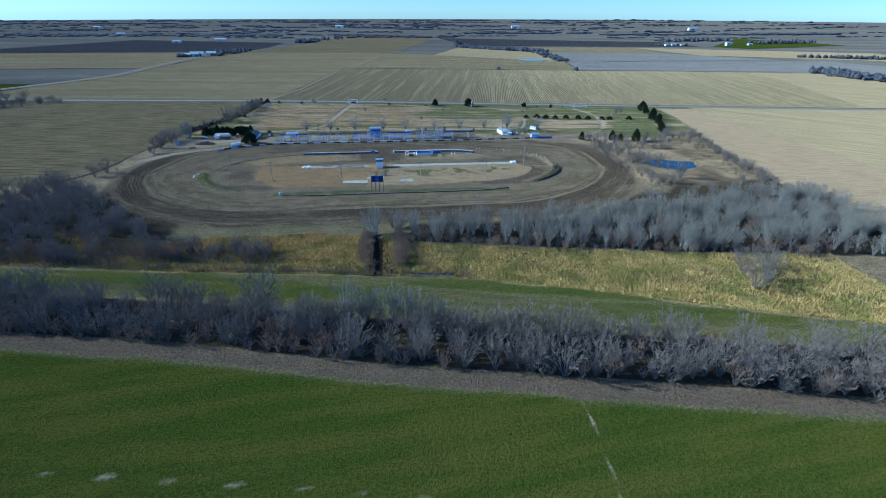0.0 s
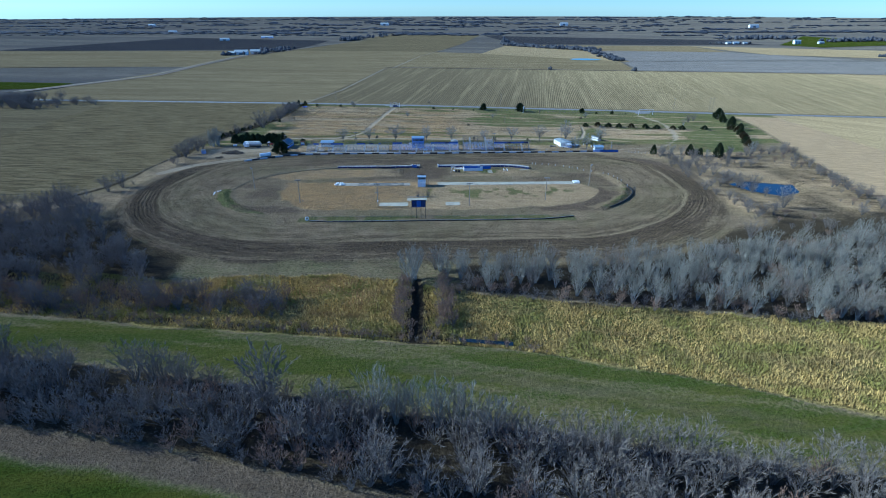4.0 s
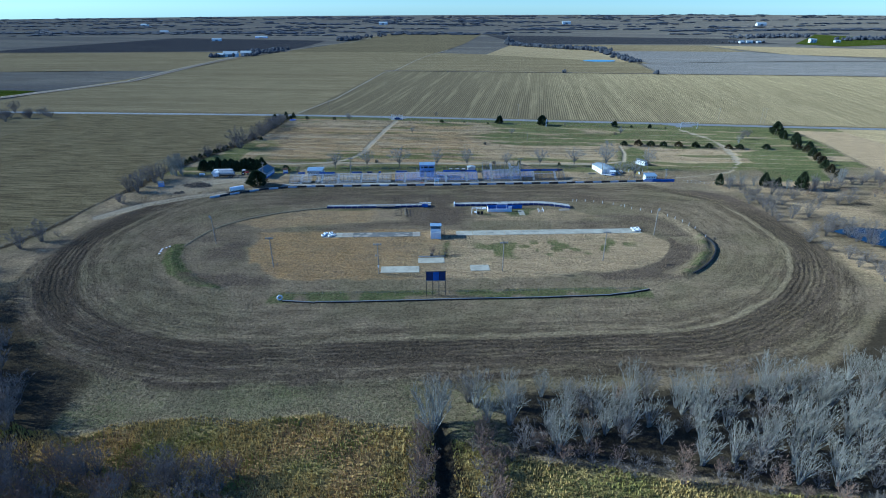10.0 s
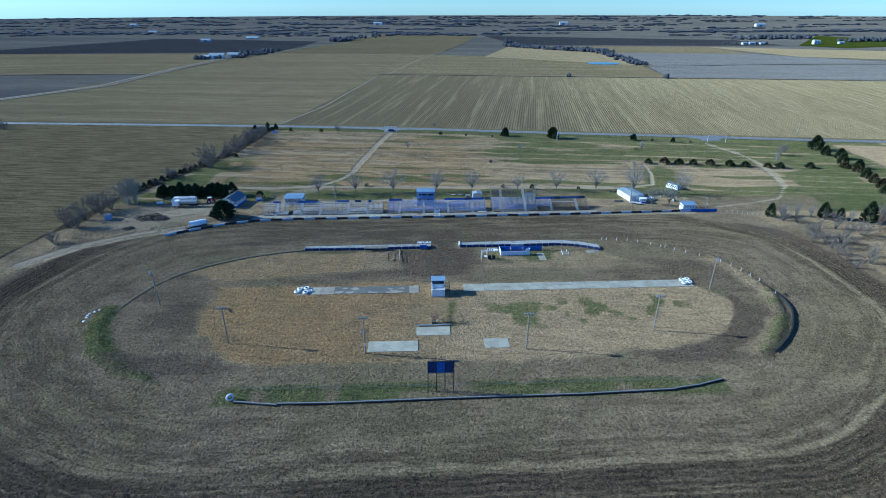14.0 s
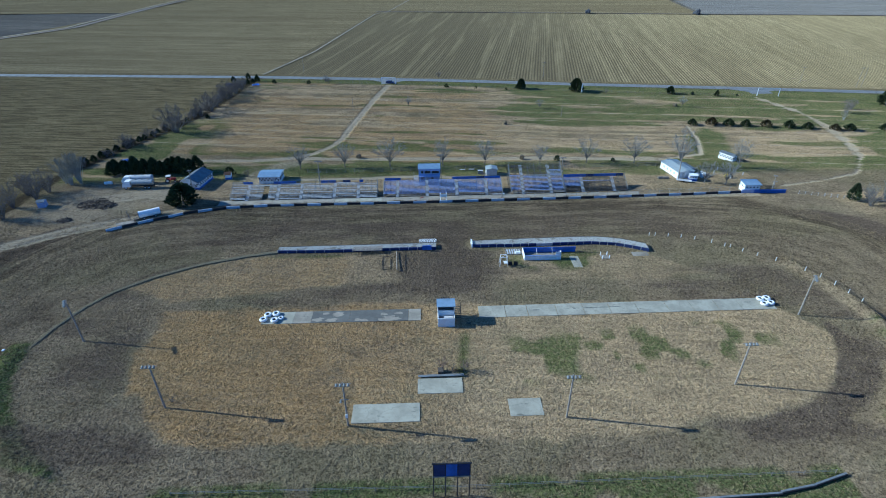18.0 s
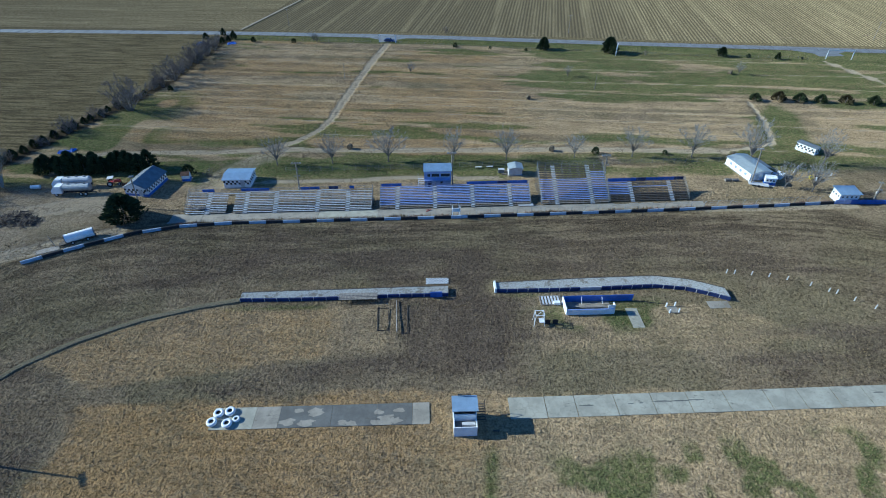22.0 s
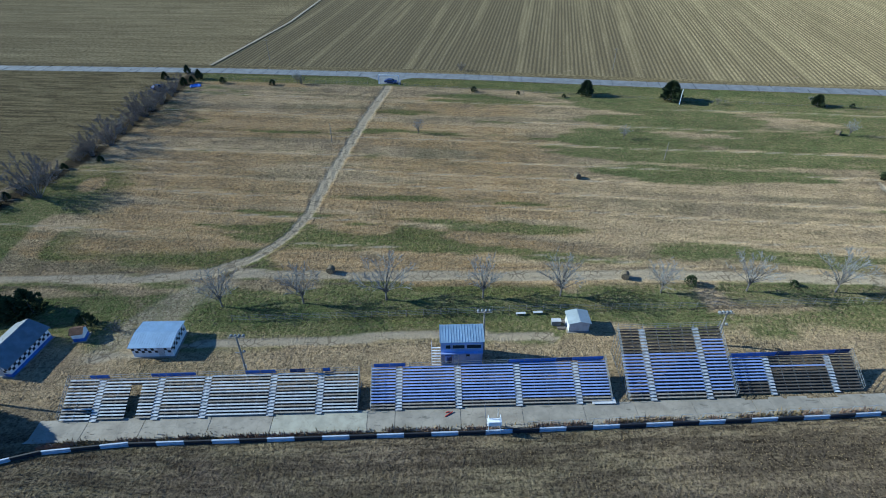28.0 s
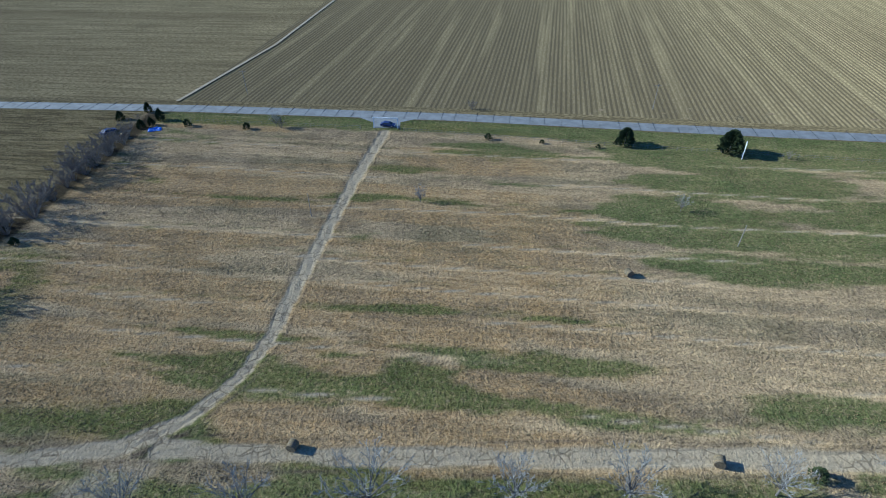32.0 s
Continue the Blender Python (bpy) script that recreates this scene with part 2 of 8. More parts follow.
def line_d(x, y, pts):
    """Distance from a polyline."""
    best = np.full(np.shape(x), 1e9)
    for (ax, ay), (bx, by) in zip(pts[:-1], pts[1:]):
        dx, dy = bx - ax, by - ay
        u = np.clip(((x - ax) * dx + (y - ay) * dy) / (dx * dx + dy * dy), 0, 1)
        best = np.minimum(best, np.hypot(x - ax - u * dx, y - ay - u * dy))
    return best


def inside(x, y, pts, soft=2.0):
    """1 inside a polygon, 0 outside, soft at its edge."""
    c = np.zeros(np.shape(x), bool)
    for (ax, ay), (bx, by) in zip(pts, pts[1:] + pts[:1]):
        if ay != by:
            c ^= ((ay > y) != (by > y)) & (x < (bx - ax) * (y - ay) / (by - ay) + ax)
    d = line_d(x, y, pts + pts[:1])
    return sm(-soft, soft, np.where(c, d, -d))


def along(pts):
    """y of a line that runs across the place, at x."""
    px, py = [p[0] for p in pts], [p[1] for p in pts]
    return lambda x: np.interp(x, px, py)


belt_front = along([(-420, 190), (-260, 157), (-96, 122.5), (-53, 114), (-9, 102), (39, 91.5), (86, 81.5), (104, 77), (260, 40), (420, 0)])
belt_back = lambda x: belt_front(x) + 19
strip_top = along([(-420, 205), (-260, 185), (-118, 162), (-68, 153.5), (-21, 147.5), (20, 141.5), (37, 136.5), (61, 128.5), (99, 114.5), (260, 60), (420, 8)])
reed_top = along([(-260, 190), (-100, 183), (-71, 176), (-61, 179.5), (-26, 180.5), (-9, 177), (9, 168.5), (54, 159.5), (98, 152), (150, 145), (260, 120)])
LEFT_EDGE = [(-103, 488), (-107, 455), (-115, 410), (-127, 365), (-132, 325), (-138, 280), (-152, 255), (-230, 215), (-420, 190)]
RIGHT_EDGE = [(229, 430), (226, 395), (204, 305), (190, 238), (181, 190), (183, 160), (230, 110), (420, 30)]
road_y = along([(-4000, 960), (-400, 520), (-286, 509), (-186, 501.2), (-91, 493), (-1, 482), (81.5, 468), (152, 457.5), (217, 446.5), (315, 431.5), (700, 373), (4000, -130)])

TRAMLINES = ([(-110, 85.5), (-68.5, 76.6), (-53, 73.6), (-28, 69.2), (-10.8, 66.3), (10, 62)], [(40.4, 84), (40, 78.6), (39.3, 68.3), (38.3, 59.8), (36.5, 45)])
LANES = [
    ([(-24.8, 471), (-30.6, 441), (-34.4, 415.7), (-37.1, 398), (-38.7, 385), (-41.5, 376.5), (-47.0, 368.8), (-55.0, 364.2), (-69, 362.6), (-84.5, 363.2), (-100, 363.5), (-112, 360), (-110, 352)], 1.55),
    ([(-49, 364), (-31, 362.6), (1, 361.5), (40, 360.5), (80, 357.5)], 1.7),
    ([(80, 357.5), (97, 362), (103, 378), (106, 395)], 0.8),
    ([(-68, 341), (-50, 344.4), (-26, 344.8), (-8, 345.6), (12, 344)], 1.0),
    ([(160, 437), (166, 412), (165.5, 395), (160, 372), (154, 357)], 1.7),
    ([(154, 357), (142, 342), (126, 336.5), (110, 333)], 0.7),
    ([(-80, 322), (-90, 318), (-104, 312), (-118, 303), (-128, 290)], 3.0),
    ([(-86, 334), (-96, 335), (-106, 331)], 4.5),
]


BANK_EAST = [(80, 293.5), (84.6, 287), (89.3, 275), (89.6, 263.7), (85.4, 252.4), (78.8, 243.9), (71.2, 236.8)]
BANK_WEST = [(-87.6, 262), (-86, 253), (-80.5, 244.5), (-72.5, 237.5), (-65, 233.5)]


def relief(x, y):
    """Height of the ground: track banks, ruts, ditch, water hollows."""
    d = ring_of(x, y)
    z = 0.35 * sm(63, 68, d) * (1 - sm(70, 76, d)) * sm(250, 235, y)
    rut = sm(57.5, 59, d) * (1 - sm(66, 68, d)) * sm(320, 300, y) * (0.45 + 0.55 * vn(x, y, 30, 3))
    z = z + rut * 0.35 * (vn(x, y, 1.3, 4) - 0.5)
    z = z + 0.14 * (vn(x, y, 1.9, 12) - 0.5) * sm(505, 480, y)
    z = z + 1.0 * np.exp(-(line_d(x, y, BANK_EAST[1:]) / 1.5) ** 2) + 0.25 * np.exp(-(line_d(x, y, BANK_EAST[:2]) / 1.5) ** 2)
    z = z + 0.7 * np.exp(-(line_d(x, y, BANK_WEST) / 1.9) ** 2)
    z = z - 1.5 * np.exp(-((x + 2.6) / 1.25) ** 2) * sm(148, 152, y) * (1 - sm(176, 181, y))
    reed = sm(0, 4, y - strip_top(x)) * (1 - sm(-4, 0, y - reed_top(x)))
    z = z - 0.5 * reed * sm(-150, -120, x) * (1 - sm(150, 190, x))
    z = z - 1.1 * np.exp(-((y - strip_top(x) - 4.0) / 2.2) ** 2) * sm(-60, -30, x) * (1 - sm(25, 40, x))
    z = z - 1.6 * inside(x, y, [(140, 272), (152, 276), (172, 270), (168, 258), (156, 252), (146, 259)], 3.0)
    return z


def sheet(name, xs, ys, zfun, material, masks=None):
    """A grid of ground with named mask attributes."""
    X, Y = np.meshgrid(xs, ys)
    x, y = X.ravel(), Y.ravel()
    co = np.stack([x, y, zfun(x, y)], 1)
    nx, ny = len(xs), len(ys)
    i = (np.arange(ny - 1)[:, None] * nx + np.arange(nx - 1)[None]).ravel()
    quads = np.stack([i, i + 1, i + nx + 1, i + nx], 1)
    me = bpy.data.meshes.new(name)
    me.vertices.add(len(co)), me.loops.add(quads.size), me.polygons.add(len(quads))
    me.vertices.foreach_set("co", co.ravel())
    me.loops.foreach_set("vertex_index", quads.ravel())
    me.polygons.foreach_set("loop_start", np.arange(len(quads)) * 4)
    me.update()
    me.polygons.foreach_set("use_smooth", np.ones(len(quads), bool))
    for key, cols in (masks(x, y) if masks else {}).items():
        at = me.attributes.new(key, "FLOAT_COLOR", "POINT")
        at.data.foreach_set("color", np.stack(cols, 1).astype(np.float32).ravel())
    me.materials.append(material)
    me.validate()
    return new(name, me)


def upper_edge(x, y):
    """Green grass at the foot of the western barrier and the eastern shelter."""
    a = np.exp(-((y - 295.2) / 1.0) ** 2) * sm(-52, -40, x) * sm(-4, -12, x) * sm(0.3, 0.55, vn(x, y, 5, 210))
    return a + np.exp(-((x - 30) / 6) ** 2 - ((y - 290) / 1.6) ** 2) + 0.8 * np.exp(-((x - 12) / 5) ** 2 - ((y - 296.8) / 0.8) ** 2)


def ground_masks(x, y):
    w = 6.0 * (vn(x, y, 14, 20) - 0.5) + 2.5 * (vn(x, y, 4, 21) - 0.5)
    d = oval(x, y)
    rg = ring_of(x, y)
    dw = rg + 0.2 * w
    ry = road_y(x) - y
    above = y - strip_top(x) + 0.25 * w
    beyond = y - reed_top(x) + 0.4 * w
    crop = 1 - sm(-1.5, 1.5, y - belt_front(x) + 7.0 + 0.3 * w)
    strip = sm(-2, 2, y - belt_back(x) - 1) * (1 - sm(-0.8, 0.8, above))
    left_x, right_x = np.interp(y, [p[1] for p in LEFT_EDGE[::-1]], [p[0] for p in LEFT_EDGE[::-1]]), np.interp(y, [p[1] for p in RIGHT_EDGE[::-1]], [p[0] for p in RIGHT_EDGE[::-1]])
    fieldL = (1 - sm(-1.5, 1.5, x - left_x + 3)) * sm(-2, 2, above - 30) * sm(2, 4, ry)
    fieldR = sm(-1.5, 1.5, x - right_x - 2) * sm(2, 4, above - 30) * sm(5, 8, ry)
    park = sm(70, 78, d) * sm(340, 350, y) * sm(-2, 2, x - left_x) * (1 - sm(-2, 2, x - right_x)) * sm(4, 6, ry)
    str_n = fbm(x * 0.16 + 0.02 * y, y + 0.135 * x, 5.0, 30)
    str2 = fbm(x * 0.05, y + 0.135 * x, 3.6, 33)
    # green growth
    margin = (1 - crop) * sm(-9, -6, y - belt_front(x) + 0.5 * w) * (1 - sm(-1, 2, y - belt_front(x)))
    green = crop + 0.85 * strip * (1.1 - 0.35 * sm(0.5, 0.62, fbm(x * 0.1, y + 0.2 * x, 5, 48))) + 0.55 * margin * (0.7 + 0.6 * vn(x, y, 6, 49))
    green = green + park * (0.08 + 0.85 * sm(0.56, 0.72, str_n + 0.25 * sm(25, 50, x) * sm(397, 410, y + 0.13 * x) + 0.26 * sm(358.5, 356.5, y) + 0.06 * sm(70, 110, x) - 0.08 * sm(0, -40, x) * sm(375, 385, y)))
    green = green + sm(2.5, 3.5, ry) * sm(13.5, 11.5, ry) * 0.8 * sm(-104, -98, x)
    green = green + inside(x, y, [(152, 326), (161, 352), (167, 378), (182, 383), (201, 377), (191, 352), (181, 326)], 1.5)
    green = green + park * inside(x, y, [(88, 345), (100, 380), (112, 392), (116, 385), (104, 345)], 3.0) * 0.9
    green = green + 1.0 * inside(x + 0.1 * w, y + 0.1 * w, [(-89.5, 264), (-89.5, 258), (-87.5, 250), (-82, 242.5), (-72.2, 234.5), (-62, 231.5), (-66, 235.5), (-71.4, 239), (-78.7, 246.7), (-83.5, 254), (-85.6, 264)], 0.6)
    green = green + 0.75 * np.exp(-(line_d(x, y, BANK_EAST[3:]) / 2.0) ** 2) * sm(0.2, 0.5, vn(x, y, 3, 47))
    green = green + 0.8 * sm(223, 225, y) * (1 - sm(229.5, 231, y)) * (d < 40) * (np.abs(x - 4) < 54) * sm(0.15, 0.45, vn(x, y, 5, 40))
    green = green + 0.85 * sm(0.50, 0.60, 0.55 * vn(x, y, 3.2, 41) + 0.45 * vn(x, y, 9, 42)) * inside(x, y, [(10, 262), (58, 266), (68, 259), (48, 251), (10, 249)], 4.0)
    green = green + 0.8 * np.exp(-((x - 0.5 - 0.12 * (y - 252)) ** 2) / 1.6) * sm(250, 252, y) * (1 - sm(262, 266, y))
    green = green + 0.75 * upper_edge(x, y) + 0.7 * inside(x, y, [(20, 286), (36, 286), (46, 294), (28, 297), (8, 292)], 2.5) * sm(0.4, 0.6, vn(x, y, 4, 43))
    reeds = sm(-1, 1, above) * (1 - sm(-2, 2, beyond)) * (1 - 0.85 * sm(120, 150, x)) * (1 - 0.8 * sm(-70, -84, x))
    green = green + 0.8 * reeds * 0.7 * (1 - 0.7 * sm(0, -20, x) * sm(10, 14, above)) * sm(0.46, 0.66, fbm(x, y, 9, 44) + 0.15 * sm(8, 14, y - strip_top(x)) * (1 - sm(18, 24, y - strip_top(x))))
    green = green + 0.6 * sm(341, 344, y) * (1 - sm(357, 359.5, y)) * sm(-72, -66, x) * sm(84, 76, x) * sm(0.25, 0.5, vn(x, y, 7, 172))
    green = green + park * 0.75 * (sm(-84, -98, x + 0.8 * w) * sm(364, 370, y) * (1 - sm(400, 425, y)) + np.exp(-((y - 369) / 3.0) ** 2) * sm(-42, -50, x)) * sm(0.3, 0.5, vn(x, y, 9, 173))
    # pale straw grass
    inn = 1 - sm(33, 36, d + 0.2 * w)
    tan = inside(x + 1.3 * w, y + 0.7 * w, [(-64, 274), (-66, 261), (-61, 249), (-54, 241), (-31, 237), (-19, 236.6), (0, 238), (26, 238), (45, 237.6), (63, 243), (72.6, 252.6), (77, 259), (72, 267), (60, 274), (0, 275)], 1.6)
    upper = inside(x + 0.4 * w, y + 0.2 * w, [(-78, 283), (-66, 291), (-51, 296.5), (-15, 295), (-12, 283), (-40, 279.5), (-63, 276)], 1.5)
    straw = tan * (0.44 + 0.20 * sm(-12, 12, x)) + park * (0.70 - 0.25 * sm(0.45, 0.6, str2))
    straw = straw + 0.5 * upper + 0.5 * inside(x, y + 0.3 * w, [(12, 282), (50, 281), (64, 284), (52, 293), (14, 296)], 1.5)
    straw = straw + 0.5 * sm(330, 332, y) * (1 - sm(346, 350, y)) * (np.abs(x) < 105) + margin * 0.10
    straw = straw + inside(x, y, [(112, 347), (122, 378), (158, 381), (150, 356), (140, 347)], 3.0) * 0.8
    straw = straw + 0.35 * sm(70, 74, d) * (beyond > 0) * (y < 330) * vn(x, y, 8, 54) * (1 - sm(215, 205, y))
    apron = sm(68, 72, d) * sm(-1, 2, beyond) * sm(222, 210, y) * sm(16, 8, x)
    green = green + 0.5 * apron * (0.6 + 0.6 * vn(x, y, 7, 230))
    for k, c0 in enumerate((369.5, 379.0, 388.0, 396.2, 403.6, 411.5, 424.5, 439.5, 455.5)):
        off = y + 0.135 * x - c0 + 1.6 * (vn(x, y, 40, 100 + k) - 0.5)
        straw = straw + park * 0.8 * np.exp(-(off / 0.75) ** 2) * sm(0.25, 0.5, vn(x, y, 28, 120 + k))
        windrow = park * 0.74 * np.exp(-(off / 0.55) ** 2) * sm(0.25, 0.5, vn(x, y, 28, 120 + k))
        windrows = windrow if k == 0 else np.maximum(windrows, windrow)
        # dark green line beside the windrow doubles as its painted shadow
        green = green + park * 0.42 * np.exp(-((off - 1.8) / 0.42) ** 2) * sm(0.35, 0.6, vn(x, y, 22, 140 + k))
    straw = straw * (1 - 0.22 * park * sm(0.42, 0.62, fbm(x * 0.22, y + 0.135 * x, 7.0, 160)))
    # rusty dry grass
    rusty = tan * (0.60 - 0.34 * sm(-34, 22, x + 1.6 * w)) + 0.45 * upper * sm(-16, -28, x)
    rusty = rusty + 0.5 * sm(0.46, 0.6, fbm(x * 0.12, y + 0.135 * x, 8, 60)) * park * sm(60, 10, x) + 0.75 * reeds * sm(0, -20, x) * sm(7, 13, above) * sm(0.25, 0.5, vn(x, y, 12, 61))
    # bare dark soil
    soil = 0.5 * sm(57.5, 58.5, dw) * (1 - sm(72, 75, dw)) * sm(322, 306, y)
    soil = soil + 0.85 * sm(57.5, 60, dw) * (1 - sm(66, 69, dw)) * sm(322, 306, y) * sm(0.30, 0.55, fbm(x, y, 14, 62) + 0.25 * sm(40, 80, x))
    soil = soil + 0.62 * sm(300, 304, y) * (1 - sm(322, 326, y)) * (1 - sm(60, 100, np.abs(x))) * (0.55 + 0.45 * vn(x * 0.2, y, 4, 63))
    soil = soil + 0.9 * inside(x + 0.4 * w, y + 0.4 * w, [(78, 264), (81, 256), (79, 249), (72, 243), (62, 237.5), (46, 234.5), (46, 236.5), (58, 240), (68, 246), (75, 256)], 1.5)
    soil = soil + 0.55 * np.exp(-((x - 2 + 0.02 * (y - 290)) / 4.0) ** 2) * sm(276, 282, y) * (1 - sm(310, 314, y))
    soil = soil + inn * (1 - tan) * (1 - upper) * (0.28 + 0.35 * sm(0.4, 0.6, fbm(x * 0.3, y, 9, 67))) * sm(231, 236, y) * (1 - 0.6 * sm(284, 290, y) * sm(8, 14, x))
    soil = soil + 0.35 * (1 - inn) * (d < 57) * sm(0.5, 0.65, fbm(x * 0.4, y, 16, 64)) + 0.4 * strip * sm(0.42, 0.58, fbm(x * 0.12 + 0.1 * y, y + 0.2 * x, 4.0, 65)) * sm(4, 9, -above)
    on_track = sm(36, 40, d) * (1 - sm(71, 75, d)) * sm(330, 326, y)
    # second patch darkens the ground below the stands, dirt and painted shade together
    soil = soil + 0.75 * margin + 0.35 * inside(x, y, [(-66, 328.5), (59, 330.5), (59, 337), (38.5, 341), (21, 341), (20, 336.5), (-66, 335.5)], 0.6)
    soil = soil + 0.4 * apron * sm(0.3, 0.6, fbm(x, y, 6, 231))
    # litter under trees, also used to paint the ditch's shade
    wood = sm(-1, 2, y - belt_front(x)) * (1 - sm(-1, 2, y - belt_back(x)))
    wood = wood + sm(0, 4, beyond) * (1 - sm(68, 76, 147 - d)) * sm(6, 14, x) * (1 - fieldR) * (y < 320) * (d > 70) * (1 - 0.85 * sm(205, 225, y))
    wood = wood + sm(-72, -80, x) * (beyond > -12) * (y < 290) * sm(70, 73, d) * (1 - fieldL) * (0.2 + 0.6 * sm(240, 215, y))
    straw = straw + 0.22 * sm(-78, -86, x) * sm(225, 245, y) * (y < 330) * sm(71, 75, d) * (1 - fieldL) * (0.4 + vn(x, y, 9, 183))
    wood = wood + np.exp(-(line_d(x, y, [(-102, 486), (-104, 458), (-106, 435), (-108, 420), (-113, 402), (-119, 386), (-125, 368), (-131, 350), (-133, 322)]) / 3.8) ** 2) * 0.95 + 0.8 * np.exp(-((x + 2.5) / 5) ** 2) * reeds
    wood = wood + (0.22 + 0.5 * sm(235, 205, y)) * sm(128, 136, x) * (y < 325) * (y > 150) * (1 - fieldR)
    straw = straw + 0.45 * sm(112, 130, x) * sm(215, 240, y) * (y < 328) * (1 - fieldR) * (0.5 + vn(x, y, 15, 181))
    wood = wood + 0.9 * np.exp(-((y - strip_top(x) - 3.0) / 2.4) ** 2) * sm(30, 22, x) * sm(-135, -120, x) * sm(0.15, 0.4, vn(x, y, 4, 190))
    # ditch bed darkened for the shadow between its shrubs
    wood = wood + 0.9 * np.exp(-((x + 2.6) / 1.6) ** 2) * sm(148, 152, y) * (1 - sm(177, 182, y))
    wood = wood + 0.16 * sm(128, 134, x) * (y < 318) * (y > 190) * (1 - fieldR) * sm(0.3, 0.6, fbm(x, y, 12, 191))
    wood = wood + 0.85 * np.exp(-(line_d(x, y, [(-131, 328), (-136, 312), (-138, 300), (-139, 283), (-142, 268), (-152, 252)]) / 1.3) ** 2)
    lane = np.maximum(windrows, 0.60 * np.exp(-(np.minimum(line_d(x, y, TRAMLINES[0]), line_d(x, y, TRAMLINES[1])) / 0.45) ** 2) * (0.6 + 0.6 * vn(x, y, 4, 220)) * (y < belt_front(x) - 6))
    for pts, half in LANES:
        dl = line_d(x, y, pts)
        lane = np.maximum(lane, (1 - sm(half * 0.7, half * 1.25, dl + 0.12 * w)) * (0.66 + 0.34 * np.exp(-((dl - half * 0.55) / 0.5) ** 2)))
        # soil-dark lane edge paints in the shadow side of the rut
        soil = soil + 0.55 * np.exp(-((dl - half * 1.5 + 0.3 * w * 0.1) / 0.6) ** 2) * park * sm(0.3, 0.5, vn(x, y, 13, 170))
    lane = np.maximum(lane, 0.55 * inside(x + w, y, [(-70, 340), (-64, 352), (-60, 361.5), (-46, 363), (-53, 352), (-58, 341)], 2.0))
    lane = np.maximum(lane, 0.46 * inside(x + w, y, [(-126, 316), (-114, 343), (-96, 347), (-84, 339), (-76, 330), (-82, 322), (-100, 312)], 3.0))
    lane = np.maximum(lane, 0.7 * sm(325, 326, y) * (1 - sm(329, 331, y)) * (x > 60) * (x < 100))
    straw = straw * (1 - fieldR) + 1.0 * fieldR
    one = lambda a: np.clip(a, 0, 1)
    return {"ma": (one(green), one(straw), one(soil), one(reeds)), "mb": (one(lane), one(fieldL), one(rusty), one(wood)), "mc": (rg, 0.12 * lap(x, y), on_track, one(crop + 0.9 * strip + 0.25 * margin))}


